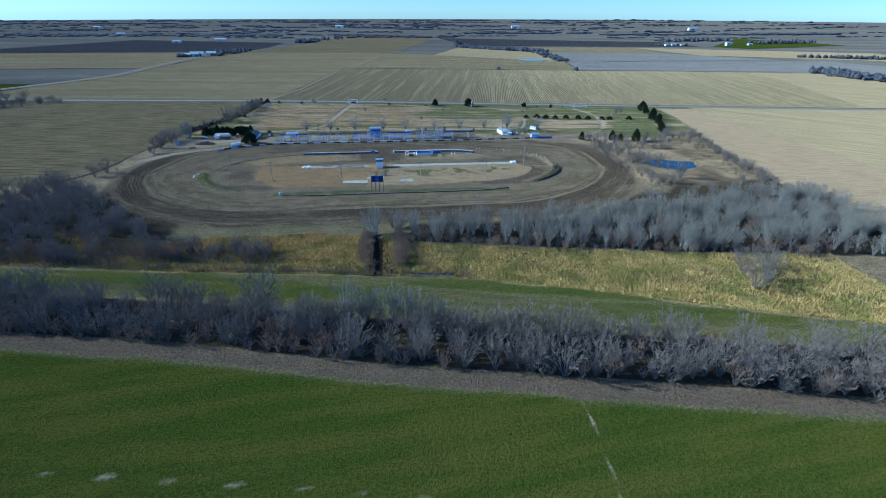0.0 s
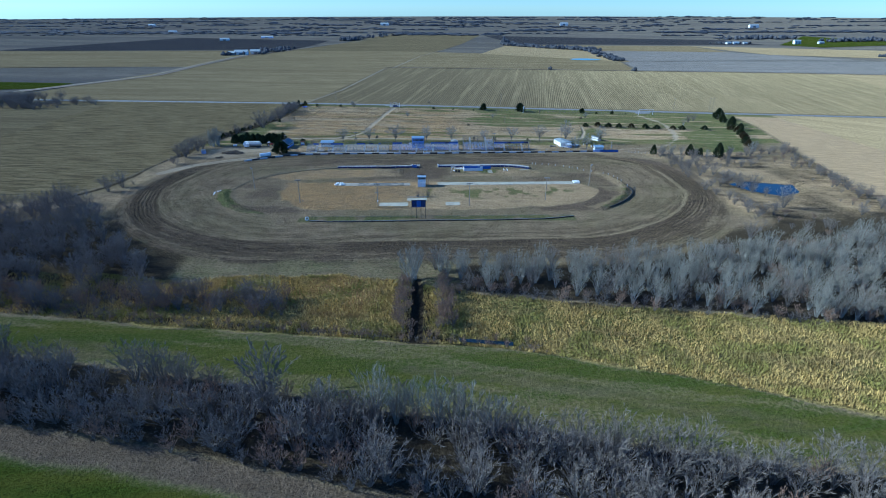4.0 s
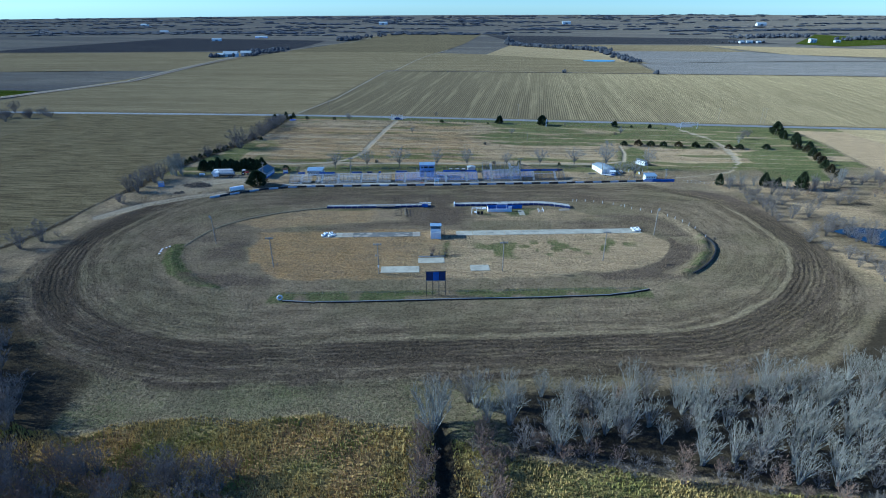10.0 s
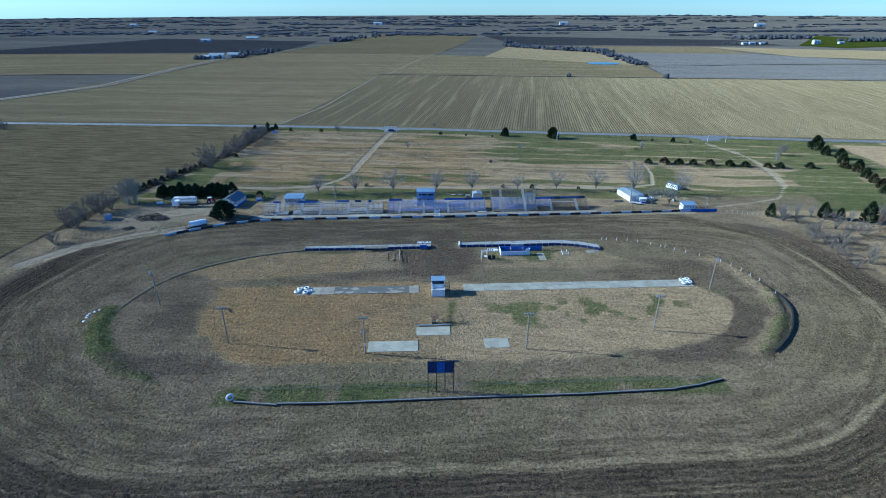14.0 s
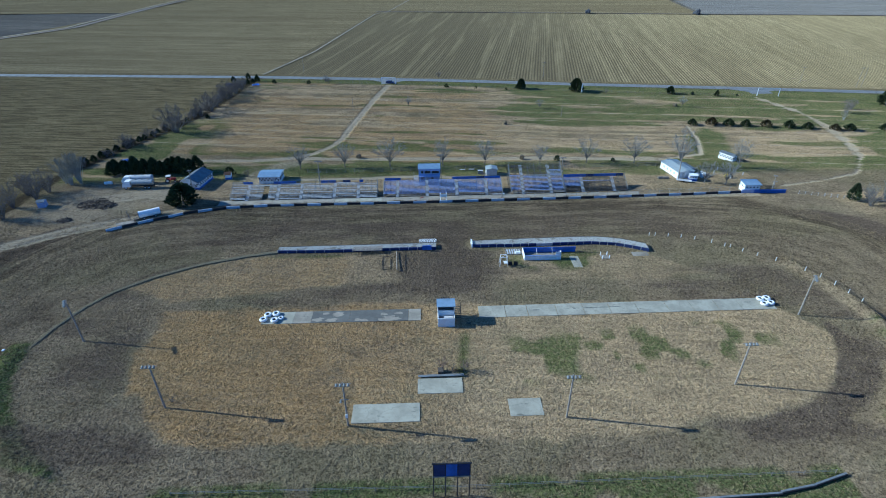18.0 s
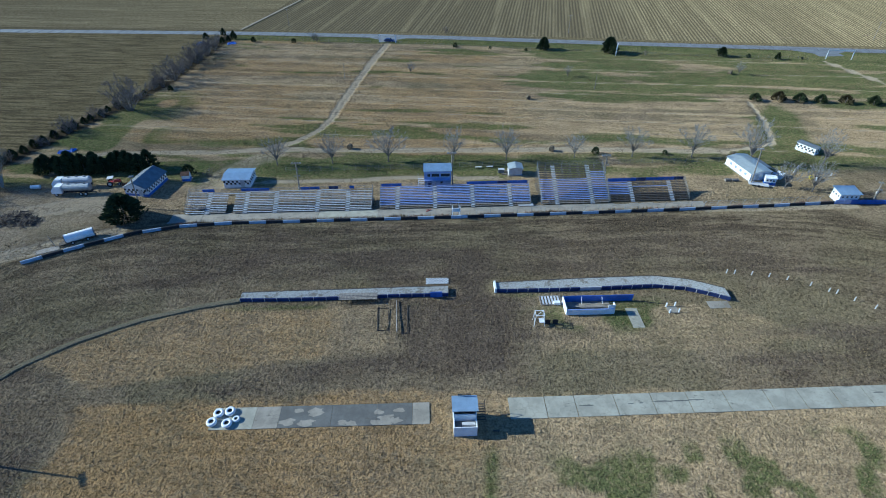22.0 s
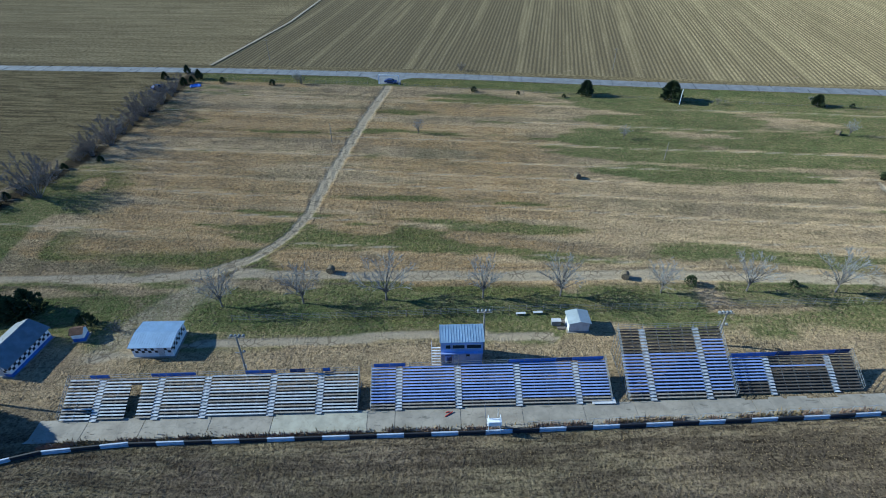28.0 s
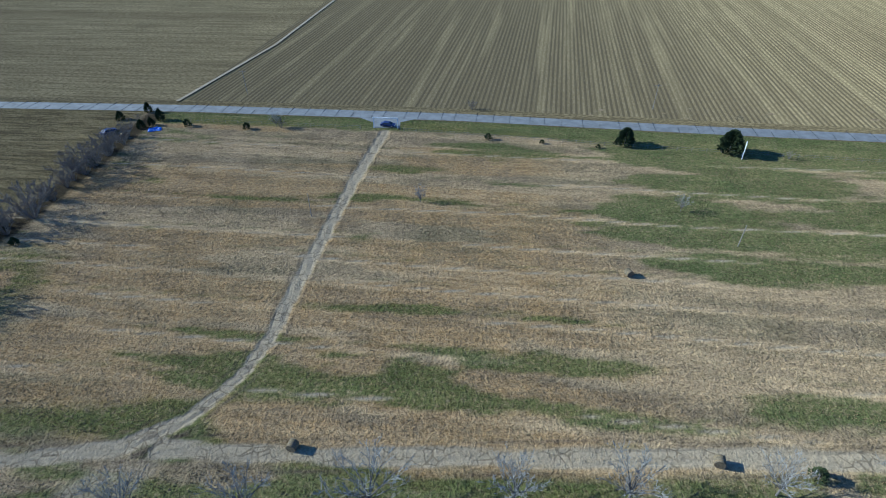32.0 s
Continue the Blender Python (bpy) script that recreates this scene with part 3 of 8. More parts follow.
def ground_material():
    n = Nodes("grass_and_soil", 0.95, rough_diffuse=True)
    v = n.world()
    streak = n.scaled(v, (0.10, 1.0, 1.0), 0.134)
    fine, tuft, mid, big = n.noise(v, 2.9, 4.0, 0.70), n.noise(v, 1.1, 5.0, 0.68), n.noise(v, 0.16, 5.0, 0.62), n.noise(v, 0.03, 3.0)
    mown = n.noise(streak, 0.8, 4.0, 0.7)
    green, straw, soil, reed = n.attr("ma")
    lane, field, rusty, wood = n.attr("mb")
    ring_d, ring_l, track, crop = n.attr("mc")
    lapped = n.node("CombineXYZ")
    n.put(lapped.inputs[0], ring_d), n.put(lapped.inputs[1], ring_l)
    ring, rut = n.noise(lapped.outputs[0], 0.34, 5.0, 0.66), n.noise(lapped.outputs[0], 1.5, 3.0, 0.6)
    worked = n.math("MULTIPLY", track, n.step(ring_d, 48.0, 58.0, 0.5, 1.0))
    clump = n.noise(v, 1.25, 2.5, 0.55)
    where_y = n.node("SeparateXYZ")
    n.put(where_y.inputs[0], v)
    south = n.step(where_y.outputs[1], 306.0, 285.0)
    sway = n.math("ADD", ring_d, n.math("MULTIPLY", n.math("SUBTRACT", mid, 0.5), 2.4))
    ridge = n.math("SINE", n.math("MULTIPLY", sway, 4.3))
    ploughed = n.math("MULTIPLY", n.math("MULTIPLY", n.step(ring_d, 57.4, 58.2), n.step(ring_d, 67.5, 65.0)), n.math("MULTIPLY", south, n.step(n.noise(v, 0.045, 3.0), 0.36, 0.55, 0.25, 1.0)))
    lip = n.math("MULTIPLY", n.step(n.math("ABSOLUTE", n.math("SUBTRACT", sway, 56.7)), 1.0, 0.35), n.math("MULTIPLY", south, n.step(tuft, 0.35, 0.55, 0.3, 1.0)))
    wob = n.math("MULTIPLY", n.math("SUBTRACT", n.math("ADD", n.math("MULTIPLY", tuft, 0.45), n.math("ADD", n.math("MULTIPLY", mid, 0.35), n.math("MULTIPLY", mown, 0.2))), 0.5), 1.9)

    def cover(mask, sharp=0.28):
        return n.step(n.math("ADD", mask, n.math("MULTIPLY", wob, n.math("MULTIPLY", n.math("MINIMUM", mask, n.math("SUBTRACT", 1.15, mask)), 1.8))), 0.5 - sharp, 0.5 + sharp)

    c = n.mix(n.step(mid, 0.35, 0.65), (0.235, 0.178, 0.113), (0.315, 0.243, 0.153))
    c = n.mix(n.step(big, 0.45, 0.6, 0.0, 0.5), c, (0.205, 0.175, 0.095))
    c = n.mix(cover(straw), c, n.mix(n.step(mown, 0.35, 0.65), (0.55, 0.40, 0.228), (0.40, 0.292, 0.172)))
    c = n.mix(cover(reed), c, n.mix(tuft, (0.44, 0.33, 0.13), (0.28, 0.235, 0.088)))
    c = n.mix(n.math("MULTIPLY", cover(rusty), 0.9), c, n.mix(n.step(mown, 0.35, 0.65), (0.46, 0.285, 0.125), (0.36, 0.228, 0.10)))
    c = n.mix(n.math("MULTIPLY", cover(green, 0.42), n.math("MULTIPLY", n.math("ADD", 0.80, n.math("MULTIPLY", crop, 0.17)), n.math("MAXIMUM", crop, n.step(tuft, 0.34, 0.52, 0.5, 1.0)))), c, n.mix(crop, n.mix(n.step(mid, 0.3, 0.7), (0.075, 0.115, 0.030), (0.115, 0.135, 0.042)), n.mix(n.step(n.noise(n.scaled(v, (0.05, 0.4, 1.0), -0.1), 0.5, 3.0), 0.35, 0.65), (0.051, 0.072, 0.009), (0.082, 0.087, 0.014))))
    c = n.mix(n.math("MULTIPLY", cover(soil), 0.92), c, n.mix(mid, (0.112, 0.083, 0.061), (0.182, 0.139, 0.100)))
    c = n.mix(n.math("MULTIPLY", n.step(ring, 0.44, 0.58), n.math("MULTIPLY", worked, 0.75)), c, (0.098, 0.076, 0.052))
    c = n.mix(n.math("MULTIPLY", n.step(ring, 0.46, 0.34), n.math("MULTIPLY", worked, 0.6)), c, (0.36, 0.28, 0.165))
    c = n.mix(n.math("MULTIPLY", n.step(rut, 0.50, 0.66), n.math("MULTIPLY", n.math("MULTIPLY", worked, worked), 0.55)), c, (0.055, 0.042, 0.028))
    c = n.mix(n.math("MULTIPLY", ploughed, n.step(ridge, -0.4, 0.5, 0.25, 0.85)), c, n.mix(clump, (0.045, 0.035, 0.025), (0.12, 0.095, 0.066)))
    c = n.mix(n.math("MULTIPLY", lip, n.step(where_y.outputs[0], -20.0, 70.0, 0.22, 0.65)), c, (0.42, 0.335, 0.20))
    # litter brown, darkened towards the black shade of creek and ditch
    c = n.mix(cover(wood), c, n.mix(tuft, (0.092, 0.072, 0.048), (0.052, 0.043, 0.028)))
    rows = n.noise(n.scaled(v, (0.07, 1.0, 1.0), 0.11), 0.7, 5.0, 0.75)
    c = n.mix(cover(field), c, n.mix(n.step(rows, 0.38, 0.62), (0.30, 0.235, 0.125), (0.13, 0.104, 0.057)))
    mud = n.node("TexVoronoi")
    mud.feature = "DISTANCE_TO_EDGE"
    mud.inputs["Scale"].default_value = 0.62
    n.put(mud.inputs["Vector"], v)
    cracks = n.math("MULTIPLY", n.step(mud.outputs["Distance"], 0.10, 0.02), n.step(mid, 0.42, 0.58))
    c = n.mix(cover(lane), c, n.mix(n.math("MULTIPLY", cracks, 0.6), n.mix(tuft, (0.45, 0.365, 0.25), (0.33, 0.265, 0.18)), (0.12, 0.09, 0.06)))
    rough = n.math("SUBTRACT", 1.0, n.math("MAXIMUM", n.math("MULTIPLY", crop, 0.45), n.math("MULTIPLY", lane, 0.7)))
    patchy = n.noise(n.scaled(v, (0.35, 1.0, 1.0), 0.134), 0.42, 6.0, 0.72)
    wild = n.math("MULTIPLY", rough, n.math("SUBTRACT", 1.0, n.math("MAXIMUM", n.math("MULTIPLY", crop, 0.75), n.math("MAXIMUM", n.math("MULTIPLY", straw, 0.3), n.math("MULTIPLY", wood, 0.6)))))
    # tone flecks at three scales; the dark ones imitate shadows between tufts
    for tex, lo, hi, dark, light in ((fine, 0.45, 0.57, 0.70, 0.5), (clump, 0.44, 0.58, 0.42, 0.36), (patchy, 0.44, 0.58, 0.24, 0.25)):
        c = n.mix(n.math("MULTIPLY", n.step(tex, lo + 0.05, lo - 0.07), n.math("MULTIPLY", wild, dark)), c, (0.28, 0.265, 0.25), "MULTIPLY")
        c = n.mix(n.math("MULTIPLY", n.step(tex, hi - 0.05, hi + 0.07), n.math("MULTIPLY", wild, light)), c, (1.50, 1.48, 1.44), "MULTIPLY")
    drill = n.noise(n.scaled(v, (0.5, 1.0, 1.0), -0.2), 1.9, 3.0, 0.6)
    c = n.mix(n.math("MULTIPLY", n.step(drill, 0.52, 0.42), n.math("MULTIPLY", crop, 0.5)), c, (0.55, 0.55, 0.55), "MULTIPLY")
    h = n.math("ADD", n.math("ADD", fine, n.math("MULTIPLY", tuft, 0.5)), n.math("MULTIPLY", rut, n.math("MULTIPLY", worked, 0.9)))
    h = n.math("ADD", h, n.math("MULTIPLY", reed, n.math("MULTIPLY", tuft, 2.2)))
    h = n.math("ADD", h, n.math("ADD", n.math("MULTIPLY", clump, 0.9), n.math("MULTIPLY", ploughed, n.math("MULTIPLY", ridge, 0.25))))
    n.bump(n.math("MULTIPLY", h, rough), 1.0, 0.6)
    return n.done(c)


GROUND = ground_material()
XS = np.concatenate([np.arange(-262.0, -132.0, 2.0), np.arange(-132.0, 132.0, 1.0), np.arange(132.0, 262.01, 2.0)])
YS = np.concatenate([np.arange(21.0, 74.0, 2.0), np.arange(75.0, 507.01, 1.0)])
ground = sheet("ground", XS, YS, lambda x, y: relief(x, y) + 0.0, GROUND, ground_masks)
tagged(ground, "dry winter grass, bare soil and lanes round a dirt oval", "ground", kind="structure")


# far land, in plain sheets that follow its fall
def field_material(name, a, b, row=0.0, angle=0.0, stretch=(0.05, 1.0, 1.0)):
    n = Nodes(name, 0.95, rough_diffuse=True)
    v = n.world()
    s = n.scaled(v, stretch, angle)
    big, mid, fine = n.noise(s, 0.05, 4.0), n.noise(s, 0.6, 3.0), n.noise(n.scaled(v, (0.45, 1.0, 1.0), angle), 1.5, 5.0, 0.8)
    c = n.mix(n.step(big, 0.35, 0.65), a, b)
    c = n.mix(n.step(n.noise(n.scaled(v, (0.03, 1.0, 1.0), angle), 0.16, 4.0, 0.65), 0.46, 0.62, 0.0, 0.5), c, tuple(x * 0.62 for x in a))
    c = n.mix(n.step(mid, 0.4, 0.68, 0.0, 0.75), c, tuple(x * 0.58 for x in a))
    if row:
        r = n.node("SeparateXYZ")
        n.put(r.inputs[0], n.scaled(v, (1, 1, 1), angle))
        wave = n.math("SINE", n.math("MULTIPLY", r.outputs[1], 2 * math.pi / row))
        w = n.node("SeparateXYZ")
        n.put(w.inputs[0], v)
        bare = n.step(n.math("ADD", w.outputs[0], n.math("MULTIPLY", big, 180.0)), 110.0, 330.0, 0.8, 0.0)
        c = n.mix(bare, c, (0.135, 0.108, 0.068))
        c = n.mix(n.math("MULTIPLY", n.step(wave, -0.15, 0.35), n.step(w.outputs[1], 540.0, 700.0, 0.85, 0.4)), c, (0.075, 0.06, 0.04))
        c = n.mix(n.step(n.noise(n.scaled(v, (0.012, 0.35, 1.0), angle), 0.5, 3.0), 0.5, 0.7, 0.0, 0.35), c, b)
    c = n.mix(n.step(fine, 0.42, 0.54, 0.75, 0.0), c, tuple(x * 0.38 for x in a))
    c = n.mix(n.step(fine, 0.54, 0.66, 0.0, 0.5), c, n.mix(0.4, c, (0.60, 0.50, 0.30)))
    n.bump(fine, 0.7, 0.25)
    return n.done(c)


M["stubble"] = field_material("stubble", (0.20, 0.156, 0.085), (0.25, 0.196, 0.106), 0, 0.11)
M["stubble_rows"] = field_material("stubble_in_rows", (0.43, 0.335, 0.175), (0.50, 0.395, 0.21), 1.66, radians(-78.5))
M["brown_field"] = field_material("brown_stubble", (0.26, 0.20, 0.108), (0.345, 0.27, 0.145), 0, 0.11)
M["pale_field"] = field_material("pale_stubble", (0.46, 0.35, 0.19), (0.38, 0.29, 0.155), 0, 0.75)
M["dark_field"] = field_material("ploughed_field", (0.055, 0.055, 0.062), (0.075, 0.070, 0.070))
M["grey_field"] = field_material("grey_fallow", (0.25, 0.23, 0.205), (0.30, 0.27, 0.235))
M["green_field"] = field_material("winter_wheat", (0.051, 0.072, 0.009), (0.082, 0.087, 0.014))
# Stubble tones greyed towards blue: distance haze mixed into the far land.
M["hazed_far_land"] = field_material("hazed_far_land", (0.225, 0.195, 0.155), (0.105, 0.10, 0.098), 0, 0.2, (0.03, 0.25, 1.0))


def rim(r0, r1, material, name):
    """A disc of far land with a hole for the near ground."""
    bm = bmesh.new()
    rs = [r for r in (330, 420, 520, 650, 800, 950, 1100, 1250, 1400, 1700, 2000, 2600, 3300, 4000, 4560)]
    rings = []
    for r in rs:
        ring = []
        for k in range(96):
            a = 2 * math.pi * k / 96
            x, y = r * math.cos(a), 250 + r * math.sin(a)
            ring.append(bm.verts.new((x, y, float(droop(x, y)) - 0.25)))
        rings.append(ring)
    square = [bm.verts.new((max(-255, min(255, 400 * math.cos(2 * math.pi * k / 96))), 250 + max(-222, min(250, 400 * math.sin(2 * math.pi * k / 96))), -3.2)) for k in range(96)]
    rings.insert(0, square)
    for a, b in zip(rings[:-1], rings[1:]):
        for k in range(96):
            bm.faces.new((a[k], b[k], b[(k + 1) % 96], a[(k + 1) % 96]))
    bm.faces.new(square)
    bmesh.ops.recalc_face_normals(bm, faces=bm.faces)
    me = bpy.data.meshes.new(name)
    bm.to_mesh(me), bm.free()
    me.materials.append(material)
    return new(name, me)


far_ground = tagged(rim(330, 4560, M["hazed_far_land"], "ground_distance"), "open farm land that runs to the horizon", "ground", kind="structure")


def patch(name, corners, material, label, lift=0.1, n=14, m=14):
    """A four-sided field laid on the falling land."""
    (ax, ay), (bx, by), (cx, cy), (dx, dy) = corners
    u, v = np.meshgrid(np.linspace(0, 1, n), np.linspace(0, 1, m))
    x = (1 - v) * ((1 - u) * ax + u * bx) + v * ((1 - u) * dx + u * cx)
    y = (1 - v) * ((1 - u) * ay + u * by) + v * ((1 - u) * dy + u * cy)
    z = droop(x, y) + lift
    bm = bmesh.new()
    vs = [[bm.verts.new((float(x[j, i]), float(y[j, i]), float(z[j, i]))) for i in range(n)] for j in range(m)]
    for j in range(m - 1):
        for i in range(n - 1):
            bm.faces.new((vs[j][i], vs[j][i + 1], vs[j + 1][i + 1], vs[j + 1][i]))
    bmesh.ops.recalc_face_normals(bm, faces=bm.faces)
    me = bpy.data.meshes.new(name)
    bm.to_mesh(me), bm.free()
    me.materials.append(material)
    return tagged(new(name, me), label, "field", "fields", "structure")


# beyond the road
patch("field", [(-98, 499), (420, 422), (514, 716), (-52, 782)], M["stubble_rows"], "harvested maize field with long stubble rows", 0.05, 24, 12)
patch("field", [(-372, 524), (-98, 499), (-52, 782), (-308, 782)], M["brown_field"], "brown harvested field beside a farm lane", 0.05)
patch("field", [(-308, 782), (-52, 782), (20, 1090), (-268, 1150)], M["brown_field"], "brown harvested field beside a farm lane", 0.10)
patch("field", [(-268, 1150), (20, 1090), (190, 2000), (-140, 2020)], M["stubble"], "wide harvested field towards the farms", 0.15)
patch("field", [(-52, 784), (272, 741), (310, 960), (20, 1090)], M["brown_field"], "brown stubble field in front of a tree belt", 0.12)
patch("field", [(100, 1040), (310, 870), (345, 1180), (200, 1420)], M["pale_field"], "pale stubble beside a small farm pond", 0.25)
patch("field", [(275, 741), (900, 670), (860, 985), (300, 870)], M["grey_field"], "grey fallow field", 0.12)
patch("field", [(300, 872), (780, 990), (640, 1200), (350, 1180)], M["grey_field"], "grey fallow field", 0.16)
patch("field", [(680, 1120), (1100, 990), (1200, 1240), (670, 1440)], M["pale_field"], "pale harvested field strip", 0.3)
patch("field", [(420, 425), (1300, 290), (1400, 600), (514, 718)], M["pale_field"], "pale harvested field along the road", 0.06, 24, 12)
patch("field", [(930, 1490), (985, 1400), (1400, 1560), (1300, 1950)], M["green_field"], "green winter wheat field", 0.4)
patch("field", [(350, 1180), (640, 1200), (670, 1440), (240, 1440)], M["brown_field"], "brown harvested field", 0.2)
patch("field", [(240, 1480), (900, 1500), (900, 1720), (200, 1950)], M["dark_field"], "dark strip of ploughed land", 0.25)
patch("field", [(-900, 1240), (-272, 1195), (-270, 1640), (-720, 1770)], M["dark_field"], "dark ploughed field", 0.25)
patch("field", [(-310, 790), (-270, 1150), (-900, 1235), (-1000, 800)], M["brown_field"], "brown harvested field beside a farm lane", 0.12)
patch("field", [(-370, 582), (-366, 621), (-520, 640), (-430, 572)], M["green_field"], "small green field corner", 0.15)
# beside the track
patch("field", [(-700, 180), (-261, 180), (-261, 503), (-700, 535)], M["stubble"], "harvested field with flattened stubble", 0.0, 20, 12)
patch("field", [(261, 30), (900, -40), (900, 338), (261, 436)], M["pale_field"], "pale harvested field", 0.0, 20, 12)
patch("field", [(-320, -120), (320, -120), (320, 23.5), (-320, 23.5)], M["green_field"], "green winter wheat field", -0.02)

# ---- building helpers ----
class Geo:
    """Vertices and faces of one part."""

    def __init__(self):
        self.v, self.f = [], []

    def add(self, vs, fs):
        k = len(self.v)
        self.v += [tuple(p) for p in vs]
        self.f += [tuple(i + k for i in q) for q in fs]
        return self

    def box(self, x0, x1, y0, y1, z0, z1, m=None):
        vs = [Vector((x, y, z)) for z in (z0, z1) for x, y in ((x0, y0), (x1, y0), (x1, y1), (x0, y1))]
        if m is not None:
            vs = [m @ p for p in vs]
        return self.add(vs, [(3, 2, 1, 0), (4, 5, 6, 7), (0, 1, 5, 4), (1, 2, 6, 5), (2, 3, 7, 6), (3, 0, 4, 7)])

    def beam(self, p, q, w, h=None):
        p, q = Vector(p), Vector(q)
        d = q - p
        return self.box(-w / 2, w / 2, -(h or w) / 2, (h or w) / 2, 0, d.length, Matrix.Translation(p) @ d.to_track_quat("Z", "X").to_matrix().to_4x4())

    def tube(self, p, q, r0, r1=None, n=8, caps=True):
        p, q = Vector(p), Vector(q)
        d = q - p
        m = d.to_track_quat("Z", "X").to_matrix()
        r1 = r0 if r1 is None else r1
        vs = [p + m @ Vector((r0 * math.cos(a), r0 * math.sin(a), 0)) for a in [2 * math.pi * k / n for k in range(n)]]
        vs += [q + m @ Vector((r1 * math.cos(a), r1 * math.sin(a), 0)) for a in [2 * math.pi * k / n for k in range(n)]]
        fs = [(k, (k + 1) % n, n + (k + 1) % n, n + k) for k in range(n)]
        if caps:
            fs += [tuple(range(n - 1, -1, -1)), tuple(range(n, 2 * n))]
        return self.add(vs, fs)

    def ring(self, c, big, small, n=20, k=8, squash=1.0):
        """A lying torus with a flattened tread."""
        vs, fs = [], []
        for i in range(n):
            a = 2 * math.pi * i / n
            for j in range(k):
                b = 2 * math.pi * j / k
                r = big + small * math.cos(b)
                vs.append((c[0] + r * math.cos(a), c[1] + r * math.sin(a), c[2] + small * squash * math.sin(b)))
        for i in range(n):
            for j in range(k):
                fs.append((i * k + j, ((i + 1) % n) * k + j, ((i + 1) % n) * k + (j + 1) % k, i * k + (j + 1) % k))
        return self.add(vs, fs)

    def pipe(self, pts, r, n=3):
        """One unbroken wire or rail through points."""
        k = len(self.v)
        for p in pts:
            self.v += [(p[0], p[1] + r * math.cos(2 * math.pi * i / n), p[2] + r * math.sin(2 * math.pi * i / n)) for i in range(n)]
        self.f += [(k + j * n + i, k + j * n + (i + 1) % n, k + (j + 1) * n + (i + 1) % n, k + (j + 1) * n + i) for j in range(len(pts) - 1) for i in range(n)]
        return self

    def quad(self, a, b, c, d):
        return self.add([a, b, c, d], [(0, 1, 2, 3)])

    def mesh(self, name, material, smooth=False):
        me = bpy.data.meshes.new(name)
        me.from_pydata(self.v, [], self.f)
        if material:
            me.materials.append(M[material] if isinstance(material, str) else material)
        if smooth:
            me.polygons.foreach_set("use_smooth", np.ones(len(me.polygons), bool))
        me.update()
        return me


def part(name, geo, material, parent, label="", smooth=False):
    """One mesh under a thing or under a part. geo may be a ready mesh."""
    ob = new(name, geo if isinstance(geo, bpy.types.Mesh) else geo.mesh(name, material, smooth))
    if parent:
        ob.parent = parent
    return tagged(ob, label)


def thing(name, at, label, category, group="", turn=0.0):
    ob = new(name)
    ob.empty_display_size = 0.5
    ob.matrix_basis = pose(at[0], at[1], at[2] if len(at) > 2 else 0.0, 0, 0, turn)
    return tagged(ob, label, category, group)


def height(x, y):
    return float(relief(np.array([float(x)]), np.array([float(y)]))[0])


# ---- trees ----
def twig(g, p, d, length, w, rng):
    """A thin flat shoot."""
    side = d.cross(Vector((rng.gauss(0, 1), rng.gauss(0, 1), rng.gauss(0, 1)))).normalized() * w * 0.5
    g.add([p - side, p + side, p + d * length], [(0, 1, 2)])


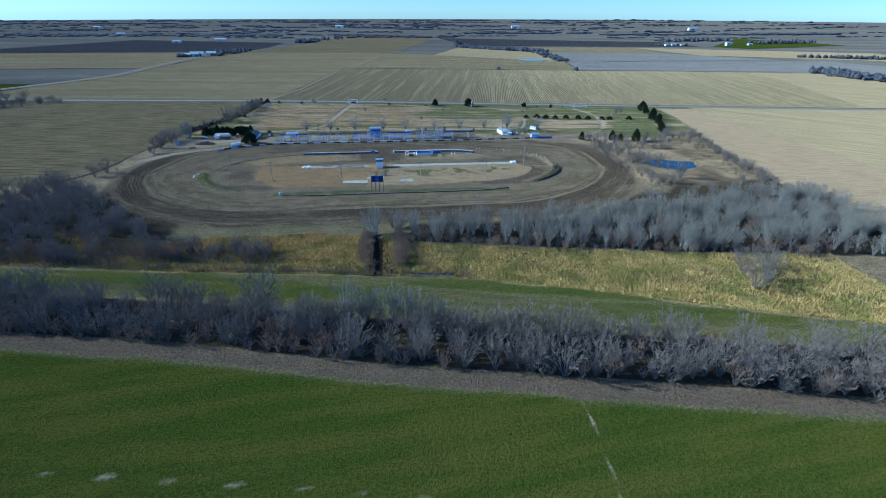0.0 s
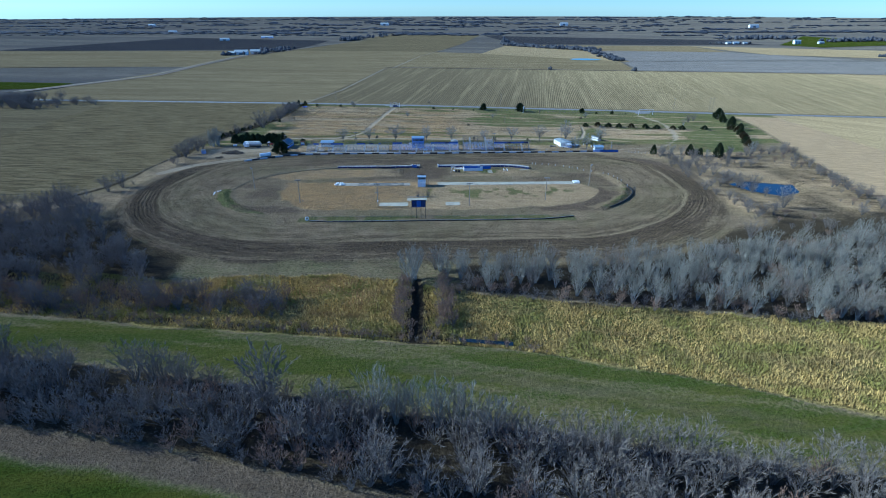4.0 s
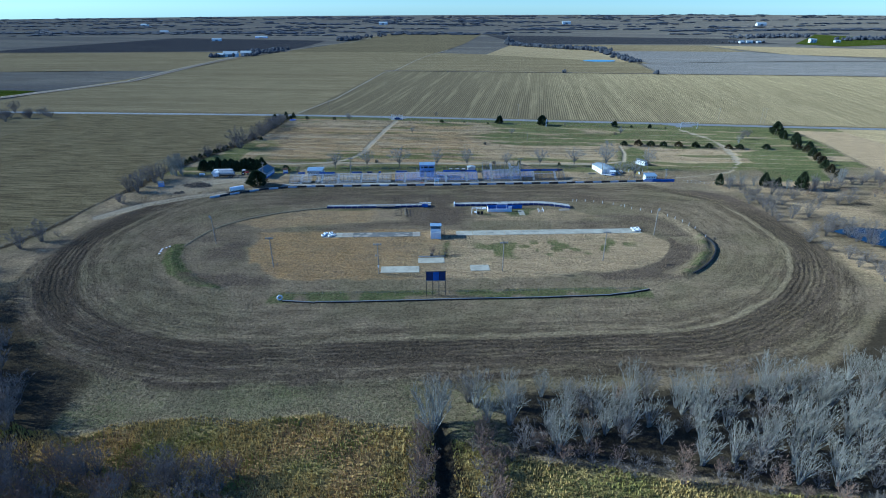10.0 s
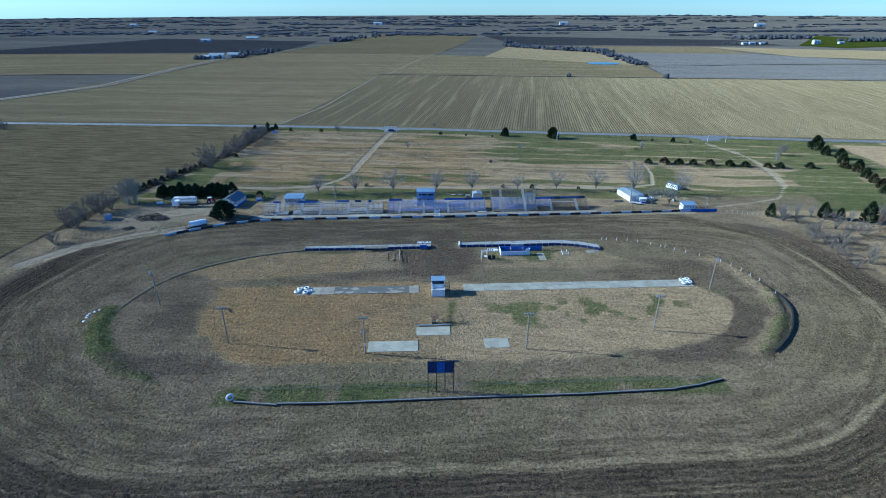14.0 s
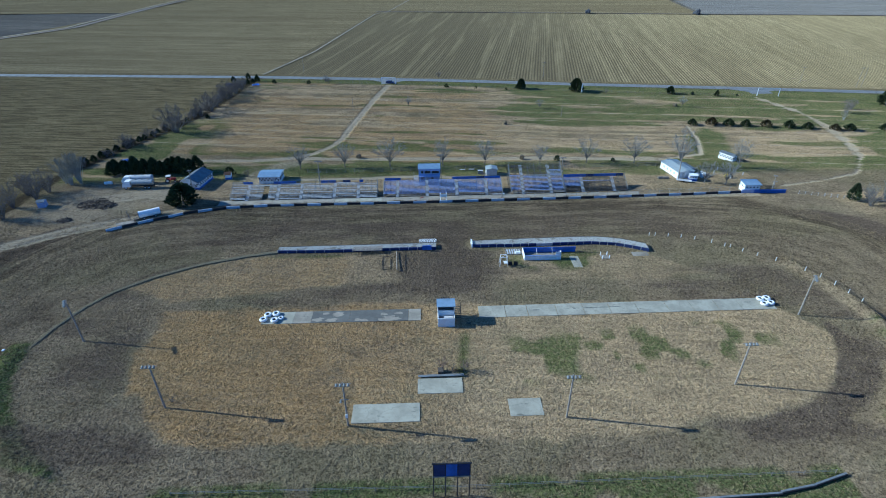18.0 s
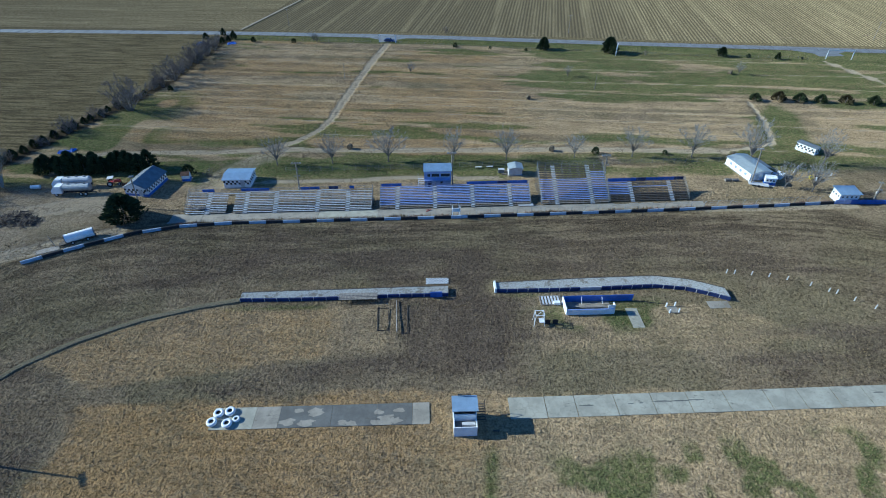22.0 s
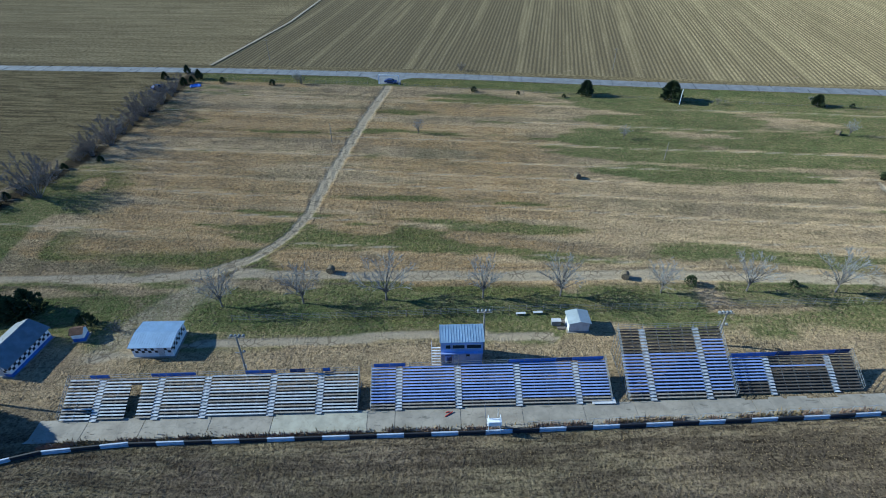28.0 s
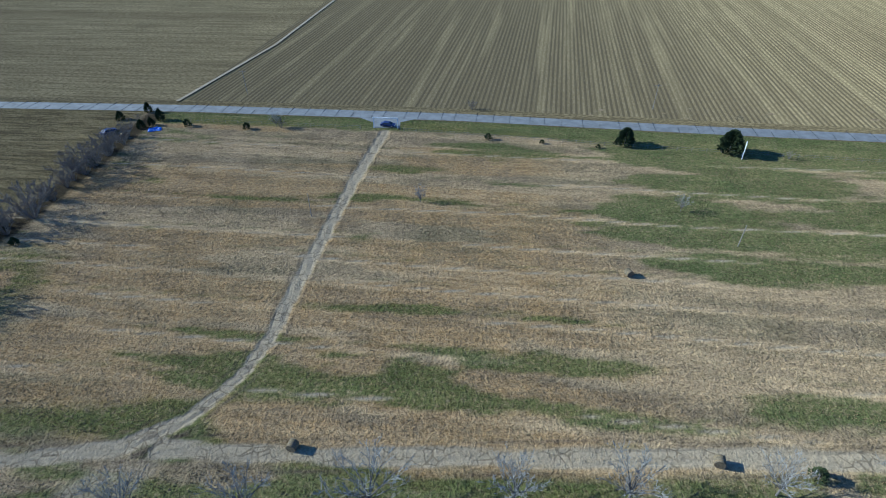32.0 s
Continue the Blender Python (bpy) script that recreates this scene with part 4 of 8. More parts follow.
def bare_tree(seed, h, r, mains=15, subs=8, shoots=10, width=0.07, spread=1.0, trunk_part=0.0, upright=0.35):
    """Trunk and crown meshes of a leafless tree: boughs that fan out to a dome, side branches, fine shoots. trunk_part: share of the height below the first bough."""
    rng = random.Random(seed)
    trunk, crown = Geo(), Geo()
    wide = Vector((rng.uniform(0.85, 1.15), rng.uniform(0.85, 1.15), 1.0))
    if trunk_part:
        trunk.tube((0, 0, -0.3), (rng.uniform(-0.1, 0.1), rng.uniform(-0.1, 0.1), h * trunk_part * 1.3), h * 0.018 + 0.03, h * 0.012, 6, False)
    for k in range(mains):
        a = 2 * math.pi * (k * 0.618 + rng.uniform(-0.08, 0.08))
        tilt = spread * math.sqrt((k + rng.random()) / mains)
        if trunk_part:
            p0 = Vector((0, 0, h * trunk_part * rng.uniform(0.8, 1.3)))
        else:
            p0 = Vector((math.cos(a) * r * 0.10 * rng.random(), math.sin(a) * r * 0.10 * rng.random(), -0.2))
        reach = r * math.sin(tilt) / math.sin(min(spread, 1.5)) * rng.uniform(0.8, 1.08)
        p2 = Vector((math.cos(a) * reach * wide.x, math.sin(a) * reach * wide.y, h * (0.48 + 0.52 * math.cos(tilt * 1.15)) * rng.uniform(0.86, 1.04)))
        p1 = Vector((p0.x + 0.42 * (p2.x - p0.x) + rng.gauss(0, 0.05 * r), p0.y + 0.42 * (p2.y - p0.y) + rng.gauss(0, 0.05 * r), p0.z + 0.62 * (p2.z - p0.z)))
        at = lambda u: p0 * (1 - u) ** 2 + p1 * (2 * u * (1 - u)) + p2 * u * u
        r0 = h * 0.0085 + 0.015
        pts = [at(u) + Vector((rng.gauss(0, 0.012 * h), rng.gauss(0, 0.012 * h), 0)) * (0 < u < 1) for u in (0, 0.3, 0.6, 1.0)]
        for q in range(3):
            trunk.tube(pts[q], pts[q + 1], r0 * (1 - 0.3 * q), r0 * (0.7 - 0.3 * q), 4 if q == 0 else 3, False)
        for _ in range(subs):
            u = rng.uniform(0.28, 1.0)
            p = at(u)
            tangent = ((p1 - p0) * (1 - u) + (p2 - p1) * u).normalized()
            d = (tangent * 0.8 + Vector((rng.gauss(0, 0.55), rng.gauss(0, 0.55), rng.gauss(upright * 0.6, 0.35)))).normalized()
            ln = h * 0.19 * rng.uniform(0.6, 1.2) * (1.25 - 0.55 * u)
            twig(crown, p, d, ln, width * 1.35, rng)
            for _ in range(shoots):
                e = p + d * ln * rng.uniform(0.3, 1.0)
                d2 = (d + Vector((rng.gauss(0, 0.42), rng.gauss(0, 0.42), rng.gauss(upright, 0.35)))).normalized()
                twig(crown, e, d2, h * 0.085 * rng.uniform(0.5, 1.25), width, rng)
    return trunk, crown


def cedar(seed, h, r, blades=520, cone=1.0):
    """Trunk and crown of a dense evergreen."""
    rng = random.Random(seed)
    trunk, crown = Geo(), Geo()
    trunk.tube((0, 0, -0.2), (0, 0, h * 0.8), 0.05 * h * 0.45 + 0.03, 0.02, 6, False)
    lobes = [(rng.uniform(0, 2 * math.pi), rng.uniform(0.1, 0.8), rng.uniform(0.8, 1.2)) for _ in range(9)]
    for i in range(blades):
        u = rng.random() ** 0.75
        a = rng.uniform(0, 2 * math.pi)
        prof = (1 - u ** 1.7) ** (0.8 * cone) * min(1.0, 0.72 + 2.4 * u)
        bulge = 1 + 0.28 * sum(math.exp(-((a - la + math.pi) % (2 * math.pi) - math.pi) ** 2 / 0.15 - (u - lu) ** 2 / 0.02) * ls for la, lu, ls in lobes) - 0.12
        rr = r * prof * bulge * rng.uniform(0.12, 1.1) ** 0.45
        p = Vector((rr * math.cos(a), rr * math.sin(a), 0.03 * h + 0.93 * h * u))
        out = Vector((math.cos(a), math.sin(a), rng.uniform(0.2, 1.3))).normalized()
        s = (0.22 + 0.05 * h) * rng.uniform(0.6, 1.2)
        side = out.cross(Vector((rng.gauss(0, 1), rng.gauss(0, 1), rng.gauss(0, 1)))).normalized() * s * 0.42
        base = p - out * s * 0.7
        crown.add([base, p + side, p + out * s, p - side], [(0, 1, 2, 3)])
    return trunk, crown


TREES = {}


def tree_kind(key, make, bark, leaf):
    t, c = make
    TREES[key] = (t.mesh("trunk", bark), c.mesh("crown", leaf))


for i in range(7):
    tree_kind(("grey", i), bare_tree(10 + i, 8.8, 4.2, 19, 8, 14, 0.056, 1.0 + 0.05 * (i % 3)), "bark", "twig")
for i in range(5):
    tree_kind(("pale", i), bare_tree(30 + i, 10.4, 4.2, 18, 8, 13, 0.050, 0.95, 0.0, 0.6), "white_bark", "pale_twig")
for i in range(3):
    tree_kind(("red", i), bare_tree(50 + i, 6.3, 3.0, 14, 7, 11, 0.075, 1.0), "bark", "red_twig")
for i in range(4):
    tree_kind(("bush", i), bare_tree(70 + i, 3.8, 2.3, 13, 6, 11, 0.075, 1.15), "bark", "twig")
for i in range(3):
    tree_kind(("hedge", i), bare_tree(170 + i, 8.0, 5.0, 19, 9, 13, 0.085, 1.15), "bark", "twig")
for i in range(4):
    tree_kind(("yard", i), bare_tree(90 + i, 8.6, 4.3, 18, 8, 11, 0.046, 1.15, 0.2, 0.45), "bark", "white_twig")
for i in range(4):
    tree_kind(("cedar", i), cedar(110 + i, 5.0, 2.0, 900), "bark", "cedar")
for i in range(2):
    tree_kind(("rusty", i), cedar(120 + i, 5.0, 2.1, 700), "bark", "cedar_brown")
for i in range(3):
    tree_kind(("round", i), cedar(130 + i, 2.0, 1.15, 260, 0.6), "bark", "cedar")


tree_kind(("big", 0), cedar(140, 5.0, 2.2, 1700, 0.6), "bark", "cedar")
tree_kind(("big", 1), cedar(141, 5.0, 2.0, 1500, 0.7), "bark", "cedar")


def plant(kind, x, y, s, label, category, group, rng, name="tree", wide=1.0):
    options = [k for k in TREES if k[0] == kind]
    t, c = TREES[rng.choice(options)]
    ob = thing(name, (x, y, height(x, y) if abs(x) < 260 and 22 < y < 505 else float(droop(x, y))), label, category, group, rng.uniform(0, 360))
    ob.scale = (s * wide, s * wide, s * rng.uniform(0.9, 1.1))
    part("trunk", t, None, ob)
    part("crown", c, None, ob)
    return ob


def grove(n, where, kinds, size, label, group, seed, gap=2.6, box=(-260, 260, 60, 330), single=0, near=None, mass="woodland", thin=0.9):
    """Scatter trees where where(x, y) is true, keeping a gap. The first few in order of near() are things of their own, the rest one mass."""
    rng = random.Random(seed)
    placed, tries, cells = [], 0, {}
    while len(placed) < n and tries < n * 90:
        tries += 1
        x, y = rng.uniform(box[0], box[1]), rng.uniform(box[2], box[3])
        if not where(x, y):
            continue
        k = (int(x // gap), int(y // gap))
        if any((x - a) ** 2 + (y - b) ** 2 < gap * gap for i in (-1, 0, 1) for j in (-1, 0, 1) for a, b in cells.get((k[0] + i, k[1] + j), ())):
            continue
        cells.setdefault(k, []).append((x, y))
        placed.append((x, y))
    placed.sort(key=near or (lambda p: p[1]))
    rest = []
    for i, (x, y) in enumerate(placed):
        k = rng.choice(kinds)
        s = size * rng.uniform(0.72, 1.18)
        if i < single:
            plant(k, x, y, s, label, "tree" if k != "bush" else "shrub", group, rng, "tree" if k != "bush" else "shrub")
        else:
            rest.append((rng.choice([q for q in TREES if q[0] == k]), x, y, height(x, y), s, rng.uniform(0, 6.283)))
    if rest:
        mass_of(mass, rest, label, thin)
    return placed


FLAT = {}


def flat(me):
    """Vertices, triangles of a tree mesh."""
    if me.name not in FLAT:
        me.calc_loop_triangles()
        v, t = np.empty(len(me.vertices) * 3), np.empty(len(me.loop_triangles) * 3, int)
        me.vertices.foreach_get("co", v)
        me.loop_triangles.foreach_get("vertices", t)
        FLAT[me.name] = (v.reshape(-1, 3), t.reshape(-1, 3))
    return FLAT[me.name]


def mass_of(name, rest, label, thin=0.9):
    """Many trees joined, for woods that nobody could count."""
    vs, ts, mats, k, index = [], [], [], 0, {}
    for key, x, y, z, s, a in rest:
        for me in TREES[key]:
            v, t = flat(me)
            if me.name.startswith("crown") and thin < 1:
                t = t[np.random.RandomState(k % 9973).rand(len(t)) < thin]
                used = np.unique(t)
                v, t = v[used], np.searchsorted(used, t)
            c, n = math.cos(a), math.sin(a)
            vs.append(np.stack([x + s * (v[:, 0] * c - v[:, 1] * n), y + s * (v[:, 0] * n + v[:, 1] * c), z + s * v[:, 2]], 1))
            ts.append(t + k)
            mats.append(np.full(len(t), index.setdefault(me.materials[0].name, len(index)), np.int32))
            k += len(v)
    v, t, m = np.concatenate(vs), np.concatenate(ts), np.concatenate(mats)
    me = bpy.data.meshes.new(name)
    me.vertices.add(len(v)), me.loops.add(t.size), me.polygons.add(len(t))
    me.vertices.foreach_set("co", v.ravel())
    me.loops.foreach_set("vertex_index", t.ravel())
    me.polygons.foreach_set("loop_start", np.arange(len(t)) * 3)
    for q in index:
        me.materials.append(bpy.data.materials[q])
    me.polygons.foreach_set("material_index", m)
    me.update()
    return tagged(new(name, me), label, "woodland", kind="stuff")


def between(f, lo, hi):
    return lambda x, y: lo < y - float(f(x)) < hi


# creek belt in front of the track
grove(285, between(belt_front, 1.0, 18.5), ["grey", "grey", "grey", "grey", "hedge", "red"], 0.95, "bare grey deciduous tree in a dense creek belt", "trees of the creek belt", 1, 2.6, (-165, 180, 30, 165), 52, lambda p: p[1] - float(belt_front(p[0])) + 0.08 * abs(p[0]))
grove(120, between(belt_front, -0.5, 3.5), ["bush", "bush", "red"], 0.85, "low bare shrub at the edge of the creek belt", "shrubs of the creek belt", 2, 1.7, (-140, 150, 40, 160), 36, lambda p: abs(p[0]))
for x, y, s, k in ((-33, 126, 1.45, "hedge"), (-10, 119.5, 1.05, "pale"), (-6, 118, 0.95, "pale"), (2, 117, 1.05, "pale"), (7, 115.5, 0.95, "pale"), (12, 114, 0.9, "pale"), (-20, 121, 0.8, "pale"), (-2, 118, 0.9, "pale")):
    plant(k, x, y, s, "tall pale spreading tree above the creek belt", "tree", "tall trees of the creek belt", random.Random(int(x * 7 + y)))
for x, y, s, k in ((112.6, 138, 1.1, "hedge"), (109.4, 127, 1.0, "hedge"), (116, 131, 1.0, "grey"), (122, 140, 1.0, "hedge"), (113, 204, 0.75, "grey"), (145, 236, 1.0, "grey"), (141, 263, 0.9, "grey"), (139.5, 282, 0.8, "grey"), (142, 309, 0.7, "grey"), (147, 303, 0.75, "hedge"), (137, 268, 0.85, "grey"), (146, 260, 0.9, "grey"), (133, 250, 0.6, "bush")):
    plant(k, x, y, s, "bare grey spreading tree on rough ground", "tree", "spreading trees of the eastern rough", random.Random(int(x * 7 + y)))
# wood between reeds and track
grove(430, lambda x, y: x > 8.5 and 2 < y - float(reed_top(x)) and (y < 186 + max(0, x - 70) * 0.22) and oval(np.float64(x), np.float64(y)) > 73, ["pale", "pale", "pale", "pale", "pale", "grey", "red"], 0.74, "pale leafless cottonwood in a wood below the track", "trees of the cottonwood wood", 3, 1.75, (8, 190, 130, 214), 36, lambda p: p[1] - float(reed_top(p[0])) + 0.15 * p[0], thin=0.8)
grove(110, lambda x, y: x > 9 and -0.5 < y - float(reed_top(x)) < 5, ["red", "bush", "bush"], 0.6, "rusty brown bare shrub at the wood's edge", "shrubs at the wood's edge", 13, 1.5, (9, 150, 135, 180), 26, lambda p: p[0])
# wood on the western bend
grove(210, lambda x, y: inside(np.float64(x), np.float64(y), [(-76, 179), (-100, 177), (-170, 186), (-215, 214), (-154, 252), (-143, 250), (-124, 231), (-100, 204), (-86, 190)], 0.1) > 0.5, ["grey", "grey", "hedge", "bush"], 0.8, "bare grey tree in a wood beside the track", "trees of the western wood", 4, 2.5, (-220, -70, 170, 260), 16, lambda p: -p[0])
grove(150, lambda x, y: 158 + (-38 - x) * 0.09 < y < 169 + (-38 - x) * 0.07 and x < -37, ["bush", "bush", "grey", "red"], 0.72, "small bare tree beside a creek", "shrubs along the creek", 5, 1.6, (-150, -37, 150, 182), 24, lambda p: -p[0])
grove(170, between(strip_top, 0.8, 5.5), ["bush", "red", "bush"], 0.36, "low brown brush along a creek", "brush along the creek", 15, 0.9, (-110, 30, 138, 175), 20, lambda p: abs(p[0]))
# along the ditch
for x, y, s, k in ((-4.5, 176, 1.15, "pale"), (-3.4, 178.5, 1.0, "pale"), (4.2, 182.5, 0.85, "pale"), (6.0, 178, 0.7, "pale"), (2.8, 184, 0.8, "grey")):
    plant(k, x, y, s, "tall pale leafless tree at the head of a ditch", "tree", "trees at the ditch", random.Random(int(x * 7 + y)))
grove(62, lambda x, y: (-8.8 < x < -4.0 or 2.6 < x < 7.2), ["red", "red", "bush"], 0.62, "rusty brown bare shrub beside a ditch", "shrubs at the ditch", 6, 0.95, (-9, 8, 152, 176), 14)
# rough ground on the eastern side
grove(130, lambda x, y: 126 < x < np.interp(y, [150, 190, 240, 305, 330], [180, 180, 189, 203, 207]) and (x > np.interp(y, [150, 190, 240, 305, 330], [150, 162, 172, 184, 170]) or (x < 150 and y < 235) or y > 292), ["grey", "bush", "red", "hedge"], 0.55, "bare shrubby tree on rough ground", "trees of the eastern scrub", 7, 2.9, (126, 208, 150, 326), 16, lambda p: p[0])
grove(26, lambda x, y: True, ["hedge", "grey"], 0.55, "pale bare tree beside a pond", "trees at the pond", 8, 3.6, (124, 146, 236, 304), 8)
grove(90, lambda x, y: abs(x - float(np.interp(y, [160, 190, 238, 305, 335], [180, 179, 187, 199, 205]))) < 4.5, ["hedge", "bush", "bush", "red", "grey"], 0.5, "low bare scrub along a field edge", "scrub along the eastern field", 17, 1.6, (165, 212, 160, 335), 24, lambda p: -p[1])
# hedgerow along the western field
rng = random.Random(31)
hedge = [(-103, 484), (-104, 458), (-105, 440), (-107, 425), (-112, 404), (-118, 388), (-124, 370), (-129, 356)]
for x, y, k in ((-108.5, 396, 1.15), (-104.5, 426, 1.0), (-103.5, 447, 0.85), (-102.5, 458, 0.75), (-106, 434, 0.6), (-104.5, 440, 0.55), (-114, 408, 0.5), (-101.5, 465, 0.6), (-103, 471, 0.5), (-120, 378, 0.6), (-106.5, 419, 0.7), (-103, 452, 0.75), (-105, 444, 0.7), (-110, 402, 0.6), (-104, 462, 0.6)):
    plant("hedge", x, y, k * 1.2, "bare grey spreading tree in a field hedgerow", "tree", "trees of the field hedgerow", rng)
for x, y, k in ((-111.5, 484, 0.62), (-101.6, 477, 0.6), (-99.3, 479, 0.5), (-110, 411, 0.4), (-110.6, 422, 0.42), (-102, 415, 0.42), (-104.3, 452, 0.5)):
    plant("cedar", x, y, k, "small dark cedar in a hedgerow", "tree", "cedars of the field hedgerow", rng, wide=1.25)
for i in range(46):
    u = rng.random() * 6.99
    k = int(u)
    x = hedge[k][0] + (hedge[k + 1][0] - hedge[k][0]) * (u - k) + rng.uniform(-2.2, 2.2)
    y = hedge[k][1] + (hedge[k + 1][1] - hedge[k][1]) * (u - k)
    plant("bush", x, y, rng.uniform(0.5, 1.0), "low bare brush in a hedgerow", "shrub", "brush of the field hedgerow", rng, "shrub")
for i in range(13):
    plant("cedar", -114.5 - i * 1.15 + rng.uniform(-0.4, 0.4), 399 - i * 3.4 + rng.uniform(-0.5, 0.5), rng.uniform(0.42, 0.56), "small dark cedar in a planted row", "tree", "planted cedar row", rng, wide=1.3)
for x, y, s, k in ((-122, 343.5, 0.85, "pale"), (-119.5, 344.5, 0.75, "pale"), (-121, 346.5, 0.8, "pale"), (-124.5, 345, 0.7, "pale"), (-127, 333, 0.85, "grey"), (-130, 327, 0.8, "grey"), (-126, 338, 0.75, "grey"), (-132, 320, 0.7, "grey"), (-128, 319.5, 0.7, "grey"), (-131.5, 336, 0.7, "grey"), (-127, 305, 0.95, "bush"), (-129.5, 307, 0.9, "bush"), (-135, 268, 0.75, "grey"), (-132, 272, 0.5, "bush"), (-138, 262, 0.7, "grey")):
    plant(k, x, y, s * 1.2, "bare grey tree at the yard's edge", "tree", "trees at the yard", rng)
# cedars that screen the yard
for i in range(16):
    plant("cedar", -113 + i * 1.9 + rng.uniform(-0.6, 0.6), 352.5 + rng.uniform(-1.2, 1.2), rng.uniform(0.95, 1.25), "dark green cedar in a dense screen", "tree", "cedars of the yard screen", rng, wide=1.1)
plant("big", -79.6, 327.6, 1.3, "large dark cedar beside the crash wall", "tree", "", rng, wide=1.45)
plant("round", -72.3, 349.5, 1.6, "small dark cedar beside a hut", "tree", "", rng)
# row of yard trees behind the stands
for x, y, s in ((-49.2, 354, 0.85), (-33.8, 354.4, 0.85), (-18, 355, 1.1), (0.6, 355, 0.85), (15.6, 355, 0.9), (35.3, 355.4, 0.75), (52, 355.2, 0.85), (69, 354.4, 0.95), (83.5, 350, 1.2), (104, 348.7, 0.9), (86, 336, 0.75), (92, 334, 0.8)):
    plant("yard", x, y, s * 1.2, "pale leafless shade tree standing in grass", "tree", "shade trees behind the stands", rng)
plant("bush", -66, 348, 0.75, "thin bare shrub beside a shed", "shrub", "", rng, "shrub")
for x, y, s in ((-13, 430, 0.55), (48.5, 424, 0.5), (116, 423, 0.6), (-59, 476, 0.55), (120, 450, 0.3)):
    plant("yard", x, y, s, "small bare tree in open grass", "tree", "young trees in the grass", rng)
# cedars along the road
for x, y, s in ((-87.5, 478, 0.55), (-68, 475, 0.5), (-98, 483, 0.75), (-105, 490, 0.7), (6.5, 464.8, 0.5), (22, 461.5, 0.32), (37.5, 457.8, 0.3), (141.8, 441.5, 0.65), (130.5, 444, 0.4), (152, 441, 0.25), (42, 357.5, 0.5), (62, 356.5, 0.35)):
    plant("round" if s < 0.6 else "cedar", x, y, s * (2.0 if s < 0.6 else 1.0), "small round dark cedar in roadside grass", "tree", "cedars along the road", rng)
plant("big", 45.6, 459.5, 1.12, "stout dark cedar in roadside grass", "tree", "cedars along the road", rng, wide=1.15)
plant("big", 73.5, 454, 1.25, "large dark cedar behind a white board", "tree", "cedars along the road", rng, wide=1.2)
plant("big", 120.2, 446.5, 0.85, "dark cedar in roadside grass", "tree", "cedars along the road", rng, wide=1.2)
# cedar row of the eastern camp ground
for i, (x, y) in enumerate(((109, 396.5), (117, 396), (124, 395), (131, 393.8), (139, 392.5), (148, 391), (155, 389.5), (165, 387), (171, 386.5), (186, 386), (203, 385))):
    plant("rusty" if i % 3 == 1 else "cedar", x, y, rng.uniform(0.52, 0.64), "bushy cedar with rusty winter tips in a row", "tree", "cedar row of the camp ground", rng, wide=2.0)
for x, y, s in ((213, 421, 1.7), (211, 410, 1.1), (213, 402, 1.2), (207, 392, 1.15), (209, 384, 1.0), (203, 377, 0.9), (200, 368, 0.95), (198, 361, 0.9), (195, 353, 0.95), (191, 346, 0.9), (189, 339, 0.9), (187, 331, 0.8)):
    plant("rusty" if s < 1 and int(y) % 2 else "cedar", x, y, s, "dense dark cedar in a boundary row", "tree", "boundary cedars", rng, wide=1.2)
for x, y, s, k in ((125.8, 322, 1.0, "cedar"), (145, 320, 1.2, "cedar"), (150, 318, 0.9, "cedar"), (158.5, 315, 1.5, "cedar"), (131, 322, 0.5, "pale"), (136, 322, 0.5, "pale"), (141, 321, 0.45, "pale"), (163, 313, 0.5, "pale"), (153, 316, 0.45, "pale"), (176, 318, 0.55, "grey"), (181, 322, 0.6, "pale"), (185, 326, 0.6, "pale"), (186, 410, 0.7, "grey"), (192, 415, 0.6, "grey"), (178, 400, 0.45, "pale")):
    plant(k, x, y, s, "dark cedar at the camp ground's edge" if k == "cedar" else "pale bare tree at the camp ground's edge", "tree", "trees of the camp ground edge", rng)


# ---- grasses ----
def blades(name, x, y, h, w, material, label, seed, lean=0.35, base=None):
    """Upright tapering blades, in one mesh."""
    r = np.random.RandomState(seed)
    n = len(x)
    a, t = r.uniform(0, 2 * np.pi, n), r.uniform(0, 2 * np.pi, n)
    hh, ww = h * r.uniform(0.55, 1.25, n), w * r.uniform(0.6, 1.3, n)
    z = relief(x, y) if base is None else base
    dx, dy = np.cos(a) * ww / 2, np.sin(a) * ww / 2
    ln = lean * hh * r.uniform(0.2, 1.0, n)
    co = np.stack([np.stack([x - dx, y - dy, z - 0.05], 1), np.stack([x + dx, y + dy, z - 0.05], 1), np.stack([x + np.cos(t) * ln, y + np.sin(t) * ln, z + hh], 1)], 1).reshape(-1, 3)
    me = bpy.data.meshes.new(name)
    me.vertices.add(3 * n), me.loops.add(3 * n), me.polygons.add(n)
    me.vertices.foreach_set("co", co.ravel())
    me.loops.foreach_set("vertex_index", np.arange(3 * n))
    me.polygons.foreach_set("loop_start", np.arange(n) * 3)
    me.update()
    me.materials.append(M[material])
    return tagged(new(name, me), label, "grass", kind="stuff")


